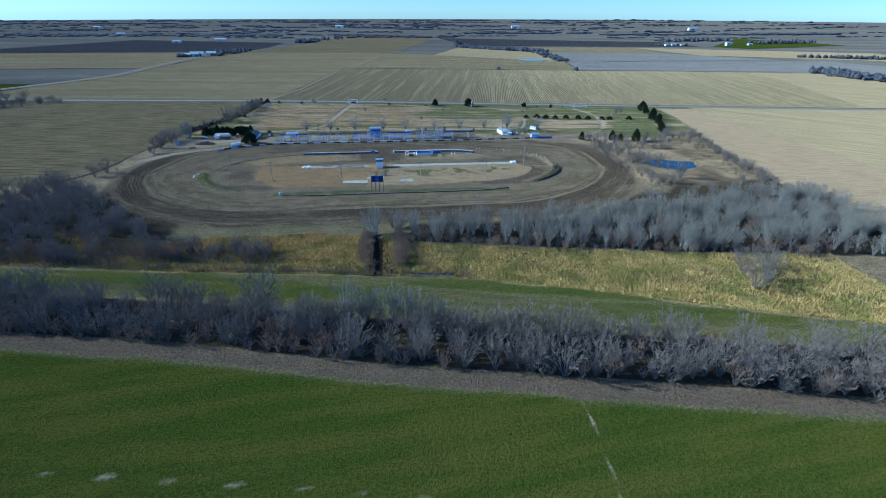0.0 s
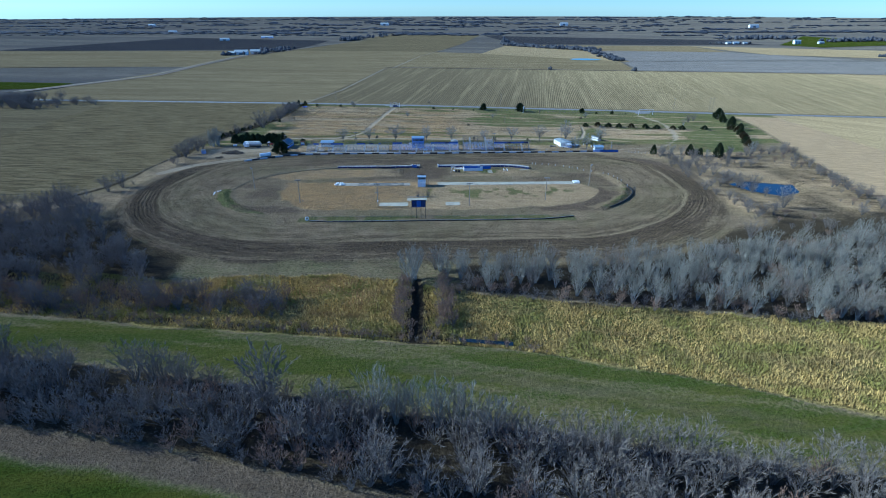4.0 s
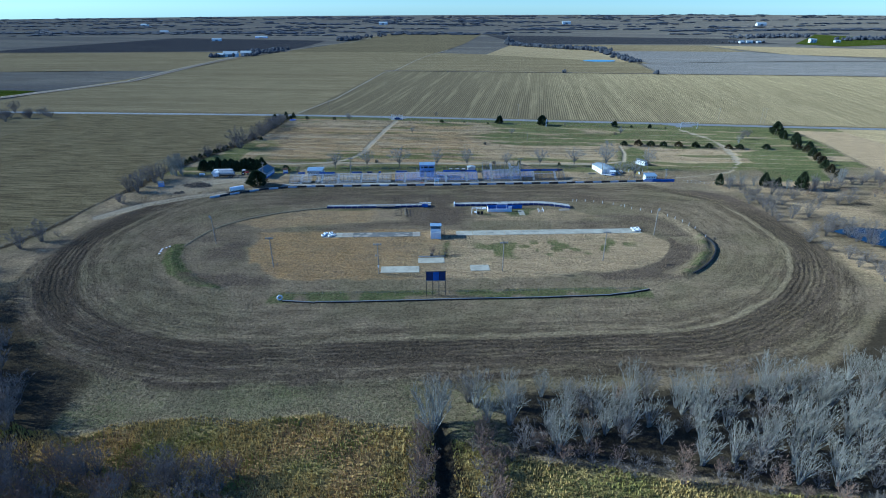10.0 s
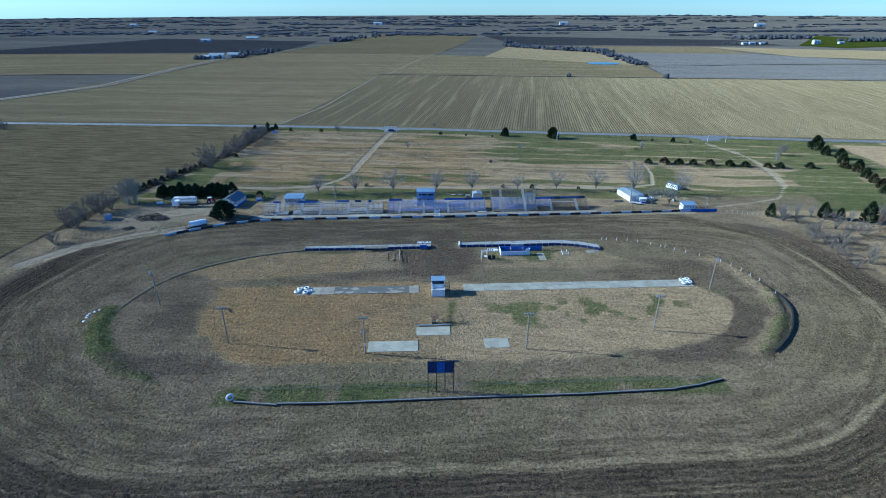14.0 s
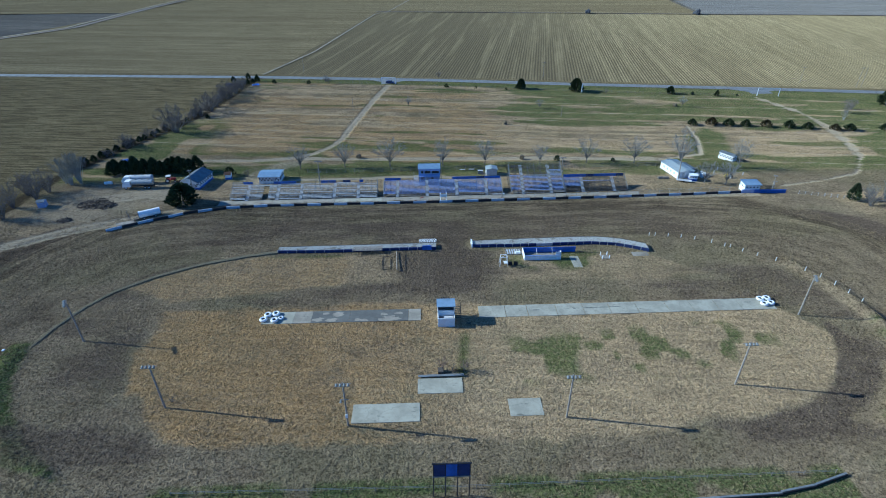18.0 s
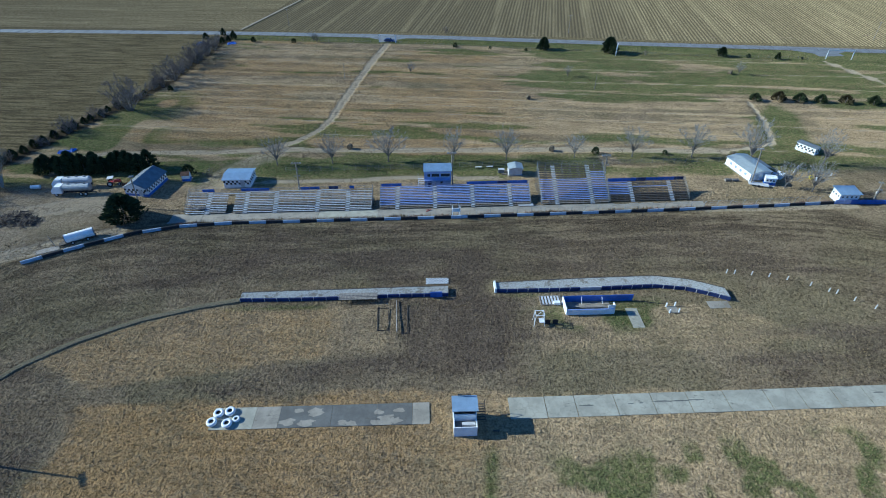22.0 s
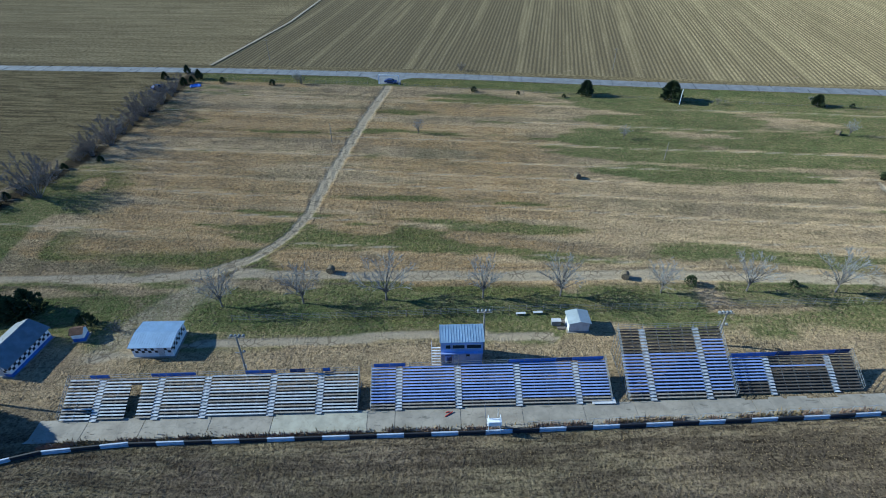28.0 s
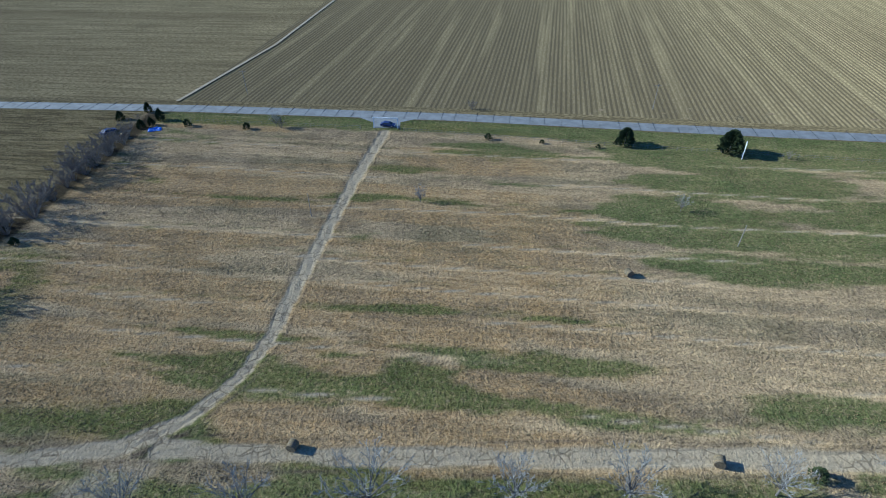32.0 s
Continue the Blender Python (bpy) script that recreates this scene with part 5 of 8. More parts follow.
rs = np.random.RandomState(77)
x, y = rs.uniform(-125, 150, 420000), rs.uniform(105, 186, 420000)
keep = (y > strip_top(x) + 0.6) & (y < reed_top(x) - 0.5 + 2.5 * vn(x, y, 5, 70)) & (np.abs(x + 2.6) > 1.6) & (rs.rand(len(x)) < 0.25 + 0.6 * vn(x, y, 6, 72))
blades("reeds", x[keep], y[keep], 0.72, 0.24, "reed", "dense yellow winter reeds and tall grass", 1)
x, y = rs.uniform(-126, 128, 300000), rs.uniform(184, 327, 300000)
keep = (oval(x, y) < 76) & (y > reed_top(x)) & (rs.rand(len(x)) < 0.35 + 0.5 * vn(x, y, 9, 75)) & ~((np.abs(y - 270.3) < 2.4) & (x > -42) & (x < 71)) & ~((y > 240.5) & (y < 251.5) & (x > -19.5) & (x < 14.5))
blades("dry_grass", x[keep], y[keep], 0.20, 0.20, "tuft", "short dry winter grass on the oval", 2)
x, y = rs.uniform(-110, 120, 90000), rs.uniform(28, 122, 90000)
keep = (y < belt_front(x) - 5) & (rs.rand(len(x)) < 0.7)
blades("wheat", x[keep], y[keep], 0.13, 0.22, "green_tuft", "short green winter wheat", 3)
x, y = rs.uniform(-100, 165, 170000), rs.uniform(331, 470, 170000)
lane_gap = np.min([line_d(x, y, p) - h for p, h in LANES], axis=0)
keep = (y < road_y(x) - 12) & (lane_gap > 0.5) & (vn(x * 0.3, y + 0.13 * x, 2.2, 76) > 0.48) & ~((y < 341.5) & (np.abs(x + 4) < 64)) & ~((y < 349) & (y > 337) & (((x > -86) & (x < -52)) | ((x > -9) & (x < 20)) | ((x > 75) & (x < 90))))
blades("meadow_grass", x[keep], y[keep], 0.22, 0.22, "tuft", "dry uncut meadow grass", 4)

x, y = rs.uniform(-64, 62, 2600), rs.normal(0, 0.35, 2600)
keep = rs.rand(2600) < 0.15 + 0.9 * sm(0.45, 0.65, vn(x, x * 0, 6, 78))
x, y = x[keep], np.interp(x[keep], [-64, -28, 24, 62], [324.8, 325.5, 326.4, 327.3]) + np.abs(y[keep])
blades("weeds", x, y, 0.75, 0.22, "tuft", "dead brown weeds behind the crash wall", 5, 0.5, y * 0 + 0.05)
x, y = rs.uniform(-126, -60, 9000), rs.uniform(230, 345, 9000)
keep = (oval(x, y) > 71) & (rs.rand(9000) < 0.6) & (np.min([line_d(x, y, p) - h for p, h in LANES], axis=0) > 0.5) & (y < 318)
blades("rough_grass", x[keep], y[keep], 0.5, 0.35, "tuft", "tall dry grass on the track's outer bank", 6, 0.4)

# ---- county road ----
def ribbon(name, pts_y, x0, x1, step, lo, hi, z, material, label, category="road"):
    """A strip that follows a line across the place, with a slight crown."""
    bm = Geo()
    xs = np.arange(x0, x1 + step / 2, step)
    rows = []
    for x in xs:
        y = float(pts_y(x))
        d = float(droop(x, y))
        rows.append([(x, y + o, d + z + c) for o, c in ((lo, 0.0), ((lo + hi) / 2, 0.08), (hi, 0.0))])
    for a, b in zip(rows[:-1], rows[1:]):
        for k in range(2):
            bm.quad(a[k], b[k], b[k + 1], a[k + 1])
    return tagged(part(name, bm, material, None), label, category, kind="structure")


ribbon("verge", road_y, -1500, 1500, 20, -3.9, 9.5, 0.02, M["stubble"], "dry grass verge beside the road", "verge")
ribbon("road", road_y, -1500, 1500, 10, -3.4, 3.4, 0.07, "asphalt", "pale grey two-lane asphalt road with dark joints")
joint = Geo()
rng = random.Random(5)
for i in range(110):
    x = -260 + i * 5.6 + rng.uniform(-1.2, 1.2)
    y = float(road_y(x))
    k = rng.choice((1.0, 1.0, 0.5))
    joint.beam((x - 0.5, y - 3.3, 0.085), (x + 0.5 * k, y - 3.3 + 6.6 * k, 0.16 if k == 1 else 0.17), 0.13, 0.03)
tagged(part("road_joints", joint, "black", None), "dark sealed cracks across the asphalt", "road", kind="stuff")
apron = Geo()
for cx, w in ((-24.5, 4.2), (167.2, 5.5)):
    y0, y1 = float(road_y(cx)) - 10.5, float(road_y(cx)) - 3.3
    apron.add([(cx - w, y0, 0.05), (cx + w, y0, 0.05), (cx + w, y0 + 4, 0.055), (cx + w * 2.6, y1, 0.08), (cx - w * 2.6, y1 + w * 0.6, 0.08), (cx - w, y0 + 4, 0.055)], [(0, 1, 2, 5), (5, 2, 3, 4)])
tagged(part("driveway", apron, "asphalt", None), "pale paved drive at a road gate", "road", kind="structure")


def lane_strip(name, pts, half, z, material, label):
    g = Geo()
    for (ax, ay), (bx, by) in zip(pts[:-1], pts[1:]):
        d = Vector((bx - ax, by - ay, 0)).normalized() * 1.0
        n = Vector((-d.y, d.x, 0)) * half
        k = max(2, int(math.hypot(bx - ax, by - ay) / 60))
        for i in range(k):
            p, q = [Vector((ax + (bx - ax) * u, ay + (by - ay) * u, float(droop(ax + (bx - ax) * u, ay + (by - ay) * u)) + z)) for u in (i / k, (i + 1) / k)]
            g.quad(p - n, q - n, q + n, p + n)
    return tagged(part(name, g, material, None), label, "lane", kind="structure")


M["gravel"] = concrete("pale_gravel", (0.29, 0.24, 0.165), (0.22, 0.18, 0.125), 0.5)
lane_strip("farm_lane", [(-99, 499), (-81, 567), (-53, 765), (-42, 778), (-9, 963), (44, 1204)], 0.7, 0.32, "gravel", "pale dirt lane between two fields")
lane_strip("gravel_road", [(-385, 560), (-350, 625), (-318, 690), (-309, 1005), (-268, 1180), (-244, 1431), (-192, 1529), (-138, 2030)], 1.3, 0.45, "gravel", "pale gravel road to a farm")
lane_strip("field_margin", [(-378, 560), (-343, 625), (-311, 690), (-301, 1005), (-260, 1180)], 3.2, 0.42, "brush", "dark weedy ditch beside the gravel road")
lane_strip("field_margin", [(-54, 783), (161, 757), (272, 742), (430, 724), (900, 672)], 1.6, 0.5, "brush", "dark weedy field boundary")

# ---- crash wall before the stands ----
WALL = [(-94.5, 310.8), (-85.0, 316.4), (-75.7, 321.0), (-66.0, 323.6), (-55.0, 324.6), (-28, 324.9), (-2, 325.2), (24, 325.8), (50, 326.4), (77, 327.4), (93.5, 328.2)]


def walk_line(pts, step):
    """Points at even steps along a polyline, with their headings."""
    out, left = [], 0.0
    for (ax, ay), (bx, by) in zip(pts[:-1], pts[1:]):
        n = math.hypot(bx - ax, by - ay)
        u = left
        while u < n:
            out.append((ax + (bx - ax) * u / n, ay + (by - ay) * u / n, math.degrees(math.atan2(by - ay, bx - ax))))
            u += step
        left = u - n
    return out


# White paint dulled to blue: the shade of the south face is in the colour.
M["wall_white"] = plain("shaded_white_paint", (0.36, 0.41, 0.50), 0.6, 0, 0.15, 1.0, amount=0.35)
crash_wall = thing("crash_wall", (0, 325.2), "crash wall of long blocks painted white and black in turn", "wall", "")
blk = [Geo().box(0.02, 3.98, -0.11, 0.11, -0.05, 0.7).box(0.02, 3.98, -0.2, 0.2, -0.05, 0.2).mesh("block", m) for m in ("wall_white", "black")]
for i, (x, y, a) in enumerate(walk_line(WALL, 4.0)):
    b = part("block", blk[i % 2], None, crash_wall)
    b.matrix_basis = crash_wall.matrix_basis.inverted() @ pose(x, y, 0.0, 0, 0, a)

catch_fence = thing("catch_fence", (0, 326.2), "leaning steel posts of a catch fence behind the crash wall", "fence")
post = Geo().tube((0, 0, 0), (0, -0.1, 1.6), 0.05, 0.05, 6).tube((0, -0.1, 1.6), (0, -0.75, 2.4), 0.05, 0.045, 6).mesh("post", "steel")
line = [p for p in walk_line(WALL, 3.3) if p[0] > -66]
for x, y, a in line:
    if x > 2:
        p = part("post", post, None, catch_fence)
        p.matrix_basis = catch_fence.matrix_basis.inverted() @ pose(x, y + 0.75, 0, 0, 0, a)
    else:
        part("short_post", Geo().tube((x, y - 325.45, 0), (x, y - 325.4, 1.05), 0.04, 0.04, 6), "steel", catch_fence)
for z, dy in ((1.5, 0.64), (2.38, 0.02)):
    part("wire", Geo().pipe([(p[0], p[1] - 326.2 + dy, z) for p in line if p[0] > 2], 0.018, 4), "steel", catch_fence)

# ---- pavement at the foot of the stands ----
pavement = tagged(part("pavement", Geo().add([(-69.5, 325.3, 0.03), (62, 327.2, 0.03), (62, 330.6, 0.03), (-66.5, 329.3, 0.03)], [(0, 1, 2, 3)]), "concrete", None), "worn concrete walkway in front of the stands", "pavement", kind="structure")
edges = [-69, -61.5, -53, -43, -33.6, -19.2, -15, -5, 4.5, 14, 22, 31, 40.5, 51, 61]
for i, (a, b) in enumerate(zip(edges[:-1], edges[1:])):
    off = lambda x: 0.9 * (x + 69) / 131
    part("slab", Geo().add([(a + 0.05, 325.5 + off(a), 0.02), (b - 0.05, 325.5 + off(b), 0.02), (b - 0.05, 329.2 + off(b), 0.02), (a + 0.05, 329.2 + off(a), 0.02)] + [(a + 0.05, 325.5 + off(a), 0.07), (b - 0.05, 325.5 + off(b), 0.07), (b - 0.05, 329.2 + off(b), 0.07), (a + 0.05, 329.2 + off(a), 0.07)], [(4, 5, 6, 7), (0, 1, 5, 4), (1, 2, 6, 5), (2, 3, 7, 6), (3, 0, 4, 7)]), "pale_concrete" if i == 4 else "worn_concrete" if i % 3 == 1 else "concrete", pavement)


# ---- bleachers ----
def bleacher(x0, x1, y0, rows, run, rise, aisles, gaps, seat_of, label, slope=0.0, rails=True):
    """A stand of plank seats on steel frames, with stepped aisles. seat_of(row, section) names the seat's paint."""
    b = thing("bleacher", ((x0 + x1) / 2, y0, 0), label, "grandstand", "stands along the track")
    cx = (x0 + x1) / 2
    cuts = [x0] + sorted(aisles) + [x1]
    w = x1 - x0
    lift = lambda x: slope * (x - x0)
    for s, (a, c) in enumerate(zip(cuts[:-1], cuts[1:])):
        a0, c0 = a + (0.55 if s else 0.0), c - (0.55 if s < len(cuts) - 2 else 0.0)
        pieces = [(a0, c0)]
        for g0, g1 in gaps:
            if a0 < g0 < c0:
                pieces = [(a0, g0), (g1, c0)]
        for r in range(rows):
            y, z = r * run, 0.42 + r * rise
            for u, v in (pieces if r < rows - 2 else [(a0, c0)]):
                part("seat_board", Geo().box(u - cx, v - cx, y + 0.0, y + 0.27, z - 0.045, z, pose(0, lift((u + v) / 2), 0)), seat_of(r, s), b)
                if r:
                    # shade-black board fills the gap behind and below the seat
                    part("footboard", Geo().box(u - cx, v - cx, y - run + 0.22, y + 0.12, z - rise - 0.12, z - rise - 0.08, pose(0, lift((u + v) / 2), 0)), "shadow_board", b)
    for a in aisles:
        for r in range(rows):
            part("aisle_step", Geo().box(a - cx - 0.5, a - cx + 0.5, r * run - 0.25, r * run + 0.22, 0.22 + r * rise, 0.28 + r * rise, pose(0, lift(a), 0)).box(a - cx - 0.5, a - cx + 0.5, r * run + 0.2, r * run + 0.22, r * rise, 0.25 + r * rise, pose(0, lift(a), 0)), "grey_board", b)
    n = max(3, int(w / 1.9))
    for i in range(n + 1):
        x = x0 + w * i / n - cx
        if any(g0 - 0.2 < x + cx < g1 + 0.2 for g0, g1 in gaps):
            continue
        top = rows * run
        g = Geo().beam((x, 0.1, 0.28), (x, top, 0.28 + rows * rise), 0.06).beam((x, 0.1, 0.03), (x, top, 0.03), 0.06)
        for k in range(0, rows + 1, 2):
            g.beam((x, 0.1 + k * run, 0), (x, 0.1 + k * run, 0.3 + k * rise), 0.05)
        g.beam((x, 0.1 + 2 * run, 0.05), (x, top, rows * rise * 0.9), 0.04)
        f = part("frame", g, "grey_steel", b)
        f.location.y = lift(x0 + w * i / n)
    if rails:
        for x in (x0 - cx, x1 - cx):
            g = Geo()
            for z in (0.75, 1.25):
                g.tube((x, 0, z), (x, rows * run, z + rows * rise), 0.035, 0.035, 6)
            for k in range(0, rows + 1, 2):
                g.tube((x, k * run, k * rise + 0.2), (x, k * run, k * rise + 1.25), 0.03, 0.03, 6)
            q = part("side_rail", g, "grey_steel", b)
            q.location.y = lift(x + cx)
    g = Geo()
    for z in (0.5, 0.95):
        g.tube((x0 - cx, rows * run, z + rows * rise), (x1 - cx, rows * run + lift(x1), z + rows * rise), 0.03, 0.03, 6)
    for i in range(n + 1):
        g.tube((x0 - cx + w * i / n, rows * run + lift(x0 + w * i / n), rows * rise - 0.2), (x0 - cx + w * i / n, rows * run + lift(x0 + w * i / n), rows * rise + 0.97), 0.03, 0.03, 6)
    part("back_rail", g, "grey_steel", b)
    return b


def back_panels(b, spans, rows, run, rise, high, x0, slope):
    """Sheets hung on the back rail."""
    cx = b.location.x
    for u, v, m in spans:
        n = max(1, round((v - u) / 2.4))
        for i in range(n):
            a, c = u + (v - u) * i / n, u + (v - u) * (i + 1) / n
            part("back_panel", Geo().box(a - cx + 0.03, c - cx - 0.03, rows * run + 0.02 + slope * (a - x0), rows * run + 0.06 + slope * (a - x0), rows * rise + 0.15, rows * rise + 0.15 + high), m if i % 4 != 3 else "navy", b)


b1 = bleacher(-66, -20.8, 328.9, 13, 0.445, 0.215, [-60.9, -51.7, -44.5, -34.2, -26.8], [(-56.3, -54.6)], lambda r, s: "grey_board" if (r * 3 + s * 5) % 7 < 5 else "wood", "long weathered bleacher with grey-white plank seats", 0.012)
back_panels(b1, [(-63, -60, "blue"), (-53.5, -46.5, "blue"), (-38.8, -34, "blue"), (-31.8, -29.4, "navy"), (-26.6, -25.4, "blue")], 13, 0.445, 0.215, 0.75, -66, 0.012)
# pale_blue seats: aluminium planks with the reflected sky in their base colour
b2 = bleacher(-18.8, 18.6, 329.6, 14, 0.43, 0.208, [-14.5, -5.2, 4.2, 13.6], [], lambda r, s: "pale_blue" if r > 1 else "wood", "long bleacher with pale plank seats coloured by sky reflection", 0.015)
back_panels(b2, [(-18.6, -13.5, "blue"), (3, 18.4, "blue")], 14, 0.43, 0.208, 0.8, -18.8, 0.015)
b3 = bleacher(21.4, 38.3, 330.3, 22, 0.462, 0.252, [25.3, 34.2], [], lambda r, s: "wood" if r < 2 else ("pale_blue" if r < 14 + (s == 2) * 4 else "dark_wood"), "tall bleacher, white seats below and dark boards above", 0.01)
b4 = bleacher(38.7, 58.8, 330.8, 12, 0.435, 0.24, [44.5, 54.6], [], lambda r, s: "pale_blue" if (s == 0 and r > 3) or (s == 1 and r == 8) else "dark_wood", "low bleacher with dark weathered plank seats", 0.02)
back_panels(b4, [(38.9, 58.6, "blue")], 12, 0.435, 0.24, 0.9, 38.7, 0.02)
part("landing", Geo().box(15.6 - 0.1 + 0.1, 19.3, 0.1, 1.2, 0.25, 0.33), "dull_white", b2)

# white starter's stand on the wall
stage = thing("flag_stand", (-0.2, 325.7), "white starter's stand of steel tube on the crash wall", "stand")
for dx in (-0.9, 0.9):
    for dy in (-0.5, 0.6):
        part("leg", Geo().tube((dx, dy, 0), (dx, dy, 2.0), 0.06, 0.06, 6), "white", stage)
    part("handrail", Geo().tube((dx, -0.5, 2.9), (dx, 0.6, 2.9), 0.05, 0.05, 6).tube((dx, -0.5, 1.9), (dx, -0.5, 2.9), 0.05, 0.05, 6).tube((dx, 0.6, 1.9), (dx, 0.6, 2.9), 0.05, 0.05, 6), "white", stage)
part("platform", Geo().box(-1.0, 1.0, -0.6, 0.7, 1.85, 2.0), "white", stage)
part("front_board", Geo().box(-0.95, 0.95, -0.62, -0.57, 1.9, 2.8), "white", stage)
part("ladder", Geo().beam((-1.0, 0.8, 0), (-1.5, 0.8, 5.0), 0.07).beam((0.6, 0.7, 0), (0.5, 0.7, 4.2), 0.08), "dull_white", stage)
red_stick = thing("saw_horse", (-6.8, 328.6, 0.07), "small red sawhorse lying on the walkway", "sawhorse")
part("bar", Geo().beam((-0.6, -0.4, 0.05), (0.6, 0.4, 0.15), 0.12), "red", red_stick)
part("brace", Geo().beam((-0.5, 0.3, 0.05), (0.1, 0.5, 0.15), 0.1), "red", red_stick)


# ---- buildings ----
def checks(g_len, z, cell, rows, m, proud):
    """A band of dark squares in two staggered rows, along x."""
    g = Geo()
    n = int(g_len / cell)
    for r in range(rows):
        for i in range(n):
            if (i + r) % 2 == 0:
                g.box(-g_len / 2 + i * cell + 0.01, -g_len / 2 + (i + 1) * cell - 0.01, -proud, 0.0, z - (r + 1) * cell, z - r * cell - 0.01, m)
    return g


def shed(at, turn, w, d, h, pitch, roof, label, ridge="x", band=True, walls="white", over=0.3, name="shed", door=None, low="blue"):
    """A gabled shed on a slab: four walls, roof with ribs, checkered band, door."""
    s = thing(name, (*at, 0), label, "shed", "", turn)
    half = d / 2 if ridge == "x" else w / 2
    peak = h + half * math.tan(radians(pitch))
    t = 0.12
    part("slab", Geo().box(-w / 2 - 0.3, w / 2 + 0.3, -d / 2 - 0.3, d / 2 + 0.3, -0.1, 0.08), "concrete", s)
    if ridge == "x":
        part("front_wall", Geo().box(-w / 2, w / 2, -d / 2, -d / 2 + t, 0.08, h), walls, s)
        part("back_wall", Geo().box(-w / 2, w / 2, d / 2 - t, d / 2, 0.08, h), walls, s)
        for sx in (-1, 1):
            x0, x1 = sorted((sx * w / 2, sx * (w / 2 - t)))
            g = Geo().box(x0, x1, -d / 2 + t, d / 2 - t, 0.08, h)
            g.add([(x, y, z) for x in (x0, x1) for y, z in ((-d / 2, h), (d / 2, h), (0, peak))], [(2, 1, 0), (3, 4, 5), (0, 1, 4, 3), (1, 2, 5, 4), (2, 0, 3, 5)])
            part("gable_wall", g, walls, s)
        for sy in (-1, 1):
            g = Geo()
            e, r = Vector((0, sy * (d / 2 + over), h - over * math.tan(radians(pitch)) + 0.05)), Vector((0, 0, peak + 0.05))
            x0, x1 = -w / 2 - over, w / 2 + over
            g.add([(x0, e.y, e.z), (x1, e.y, e.z), (x1, r.y, r.z), (x0, r.y, r.z), (x0, e.y, e.z - 0.06), (x1, e.y, e.z - 0.06), (x1, r.y, r.z - 0.06), (x0, r.y, r.z - 0.06)], [(0, 1, 2, 3), (7, 6, 5, 4), (0, 4, 5, 1), (0, 3, 7, 4), (1, 5, 6, 2)])
            k = int((x1 - x0) / 0.42)
            sheet_part = part("roof_sheet", g, roof, s)
            for i in range(k + 1):
                x = x0 + (x1 - x0) * i / k
                part("rib", Geo().beam((x, e.y, e.z + 0.005), (x, r.y, r.z + 0.0), 0.05, 0.025), roof, sheet_part)
    else:
        for sx in (-1, 1):
            x0, x1 = sorted((sx * w / 2, sx * (w / 2 - t)))
            part("side_wall", Geo().box(x0, x1, -d / 2, d / 2, 0.08, h), walls, s)
            g = Geo()
            e, r = Vector((sx * (w / 2 + over), 0, h - over * math.tan(radians(pitch)) + 0.05)), Vector((0, 0, peak + 0.05))
            y0, y1 = -d / 2 - over, d / 2 + over
            g.add([(e.x, y0, e.z), (e.x, y1, e.z), (r.x, y1, r.z), (r.x, y0, r.z), (e.x, y0, e.z - 0.06), (e.x, y1, e.z - 0.06), (r.x, y1, r.z - 0.06), (r.x, y0, r.z - 0.06)], [(0, 1, 2, 3), (7, 6, 5, 4), (0, 4, 5, 1), (0, 3, 7, 4), (1, 5, 6, 2)])
            k = int((y1 - y0) / 0.42)
            sheet_part = part("roof_sheet", g, roof, s)
            for i in range(k + 1):
                y = y0 + (y1 - y0) * i / k
                part("rib", Geo().beam((e.x, y, e.z + 0.005), (r.x, y, r.z + 0.005), 0.03, 0.05), roof, sheet_part)
        for sy in (-1, 1):
            y0, y1 = sorted((sy * d / 2, sy * (d / 2 - t)))
            g = Geo().box(-w / 2 + t, w / 2 - t, y0, y1, 0.08, h)
            g.add([(x, y, z) for y in (y0, y1) for x, z in ((-w / 2, h), (w / 2, h), (0, peak))], [(0, 1, 2), (5, 4, 3), (0, 3, 4, 1), (1, 4, 5, 2), (2, 5, 3, 0)])
            part("gable_wall", g, walls, s)
    if band:
        cell = 0.55
        part("checker_band", checks(w, h - 0.4, cell, 2, pose(0, -d / 2, 0), 0.02), "black", s)
        part("checker_band", checks(d, h - 0.4, cell, 2, pose(w / 2, 0, 0, 0, 0, 90), 0.02), "black", s)
        part("checker_band", checks(d, h - 0.4, cell, 2, pose(-w / 2, 0, 0, 0, 0, -90), 0.02), "black", s)
    if low:
        for m, ln in ((pose(0, -d / 2, 0), w), (pose(w / 2, 0, 0, 0, 0, 90), d), (pose(-w / 2, 0, 0, 0, 0, -90), d)):
            part("base_board", Geo().box(-ln / 2, ln / 2, -0.015, 0.0, 0.08, 0.75, m), low, s)
    if door:
        part("door", Geo().box(door - 0.5, door + 0.5, -d / 2 - 0.05, -d / 2 - 0.02, 0.1, 2.1), "dull_white", s)
    return s


M["blue_roof"] = plain("pale_blue_roof_steel", (0.30, 0.40, 0.52), 0.4, 0.35, 0.12, 0.6, amount=0.15)
M["grey_roof"] = plain("dark_grey_roof", (0.17, 0.19, 0.215), 0.6, 0.1, 0.2, 0.8, amount=0.2)
M["white_roof"] = plain("pale_roof_steel", (0.42, 0.465, 0.475), 0.45, 0.3, 0.12, 0.6, amount=0.2)
shed((-56.9, 344.6), 0, 6.8, 5.8, 2.5, 9, "blue_roof", "small white shed with a checkered band and pale blue roof", "x", True, "white", 0.3, "concession_shed", 1.5, None)
shed((-80.8, 342.8), -9, 6.2, 9.0, 2.5, 26, "grey_roof", "white gabled shed with a checkered band and dark grey roof", "y", True, "white", 0.35, "concession_shed", 1.2)
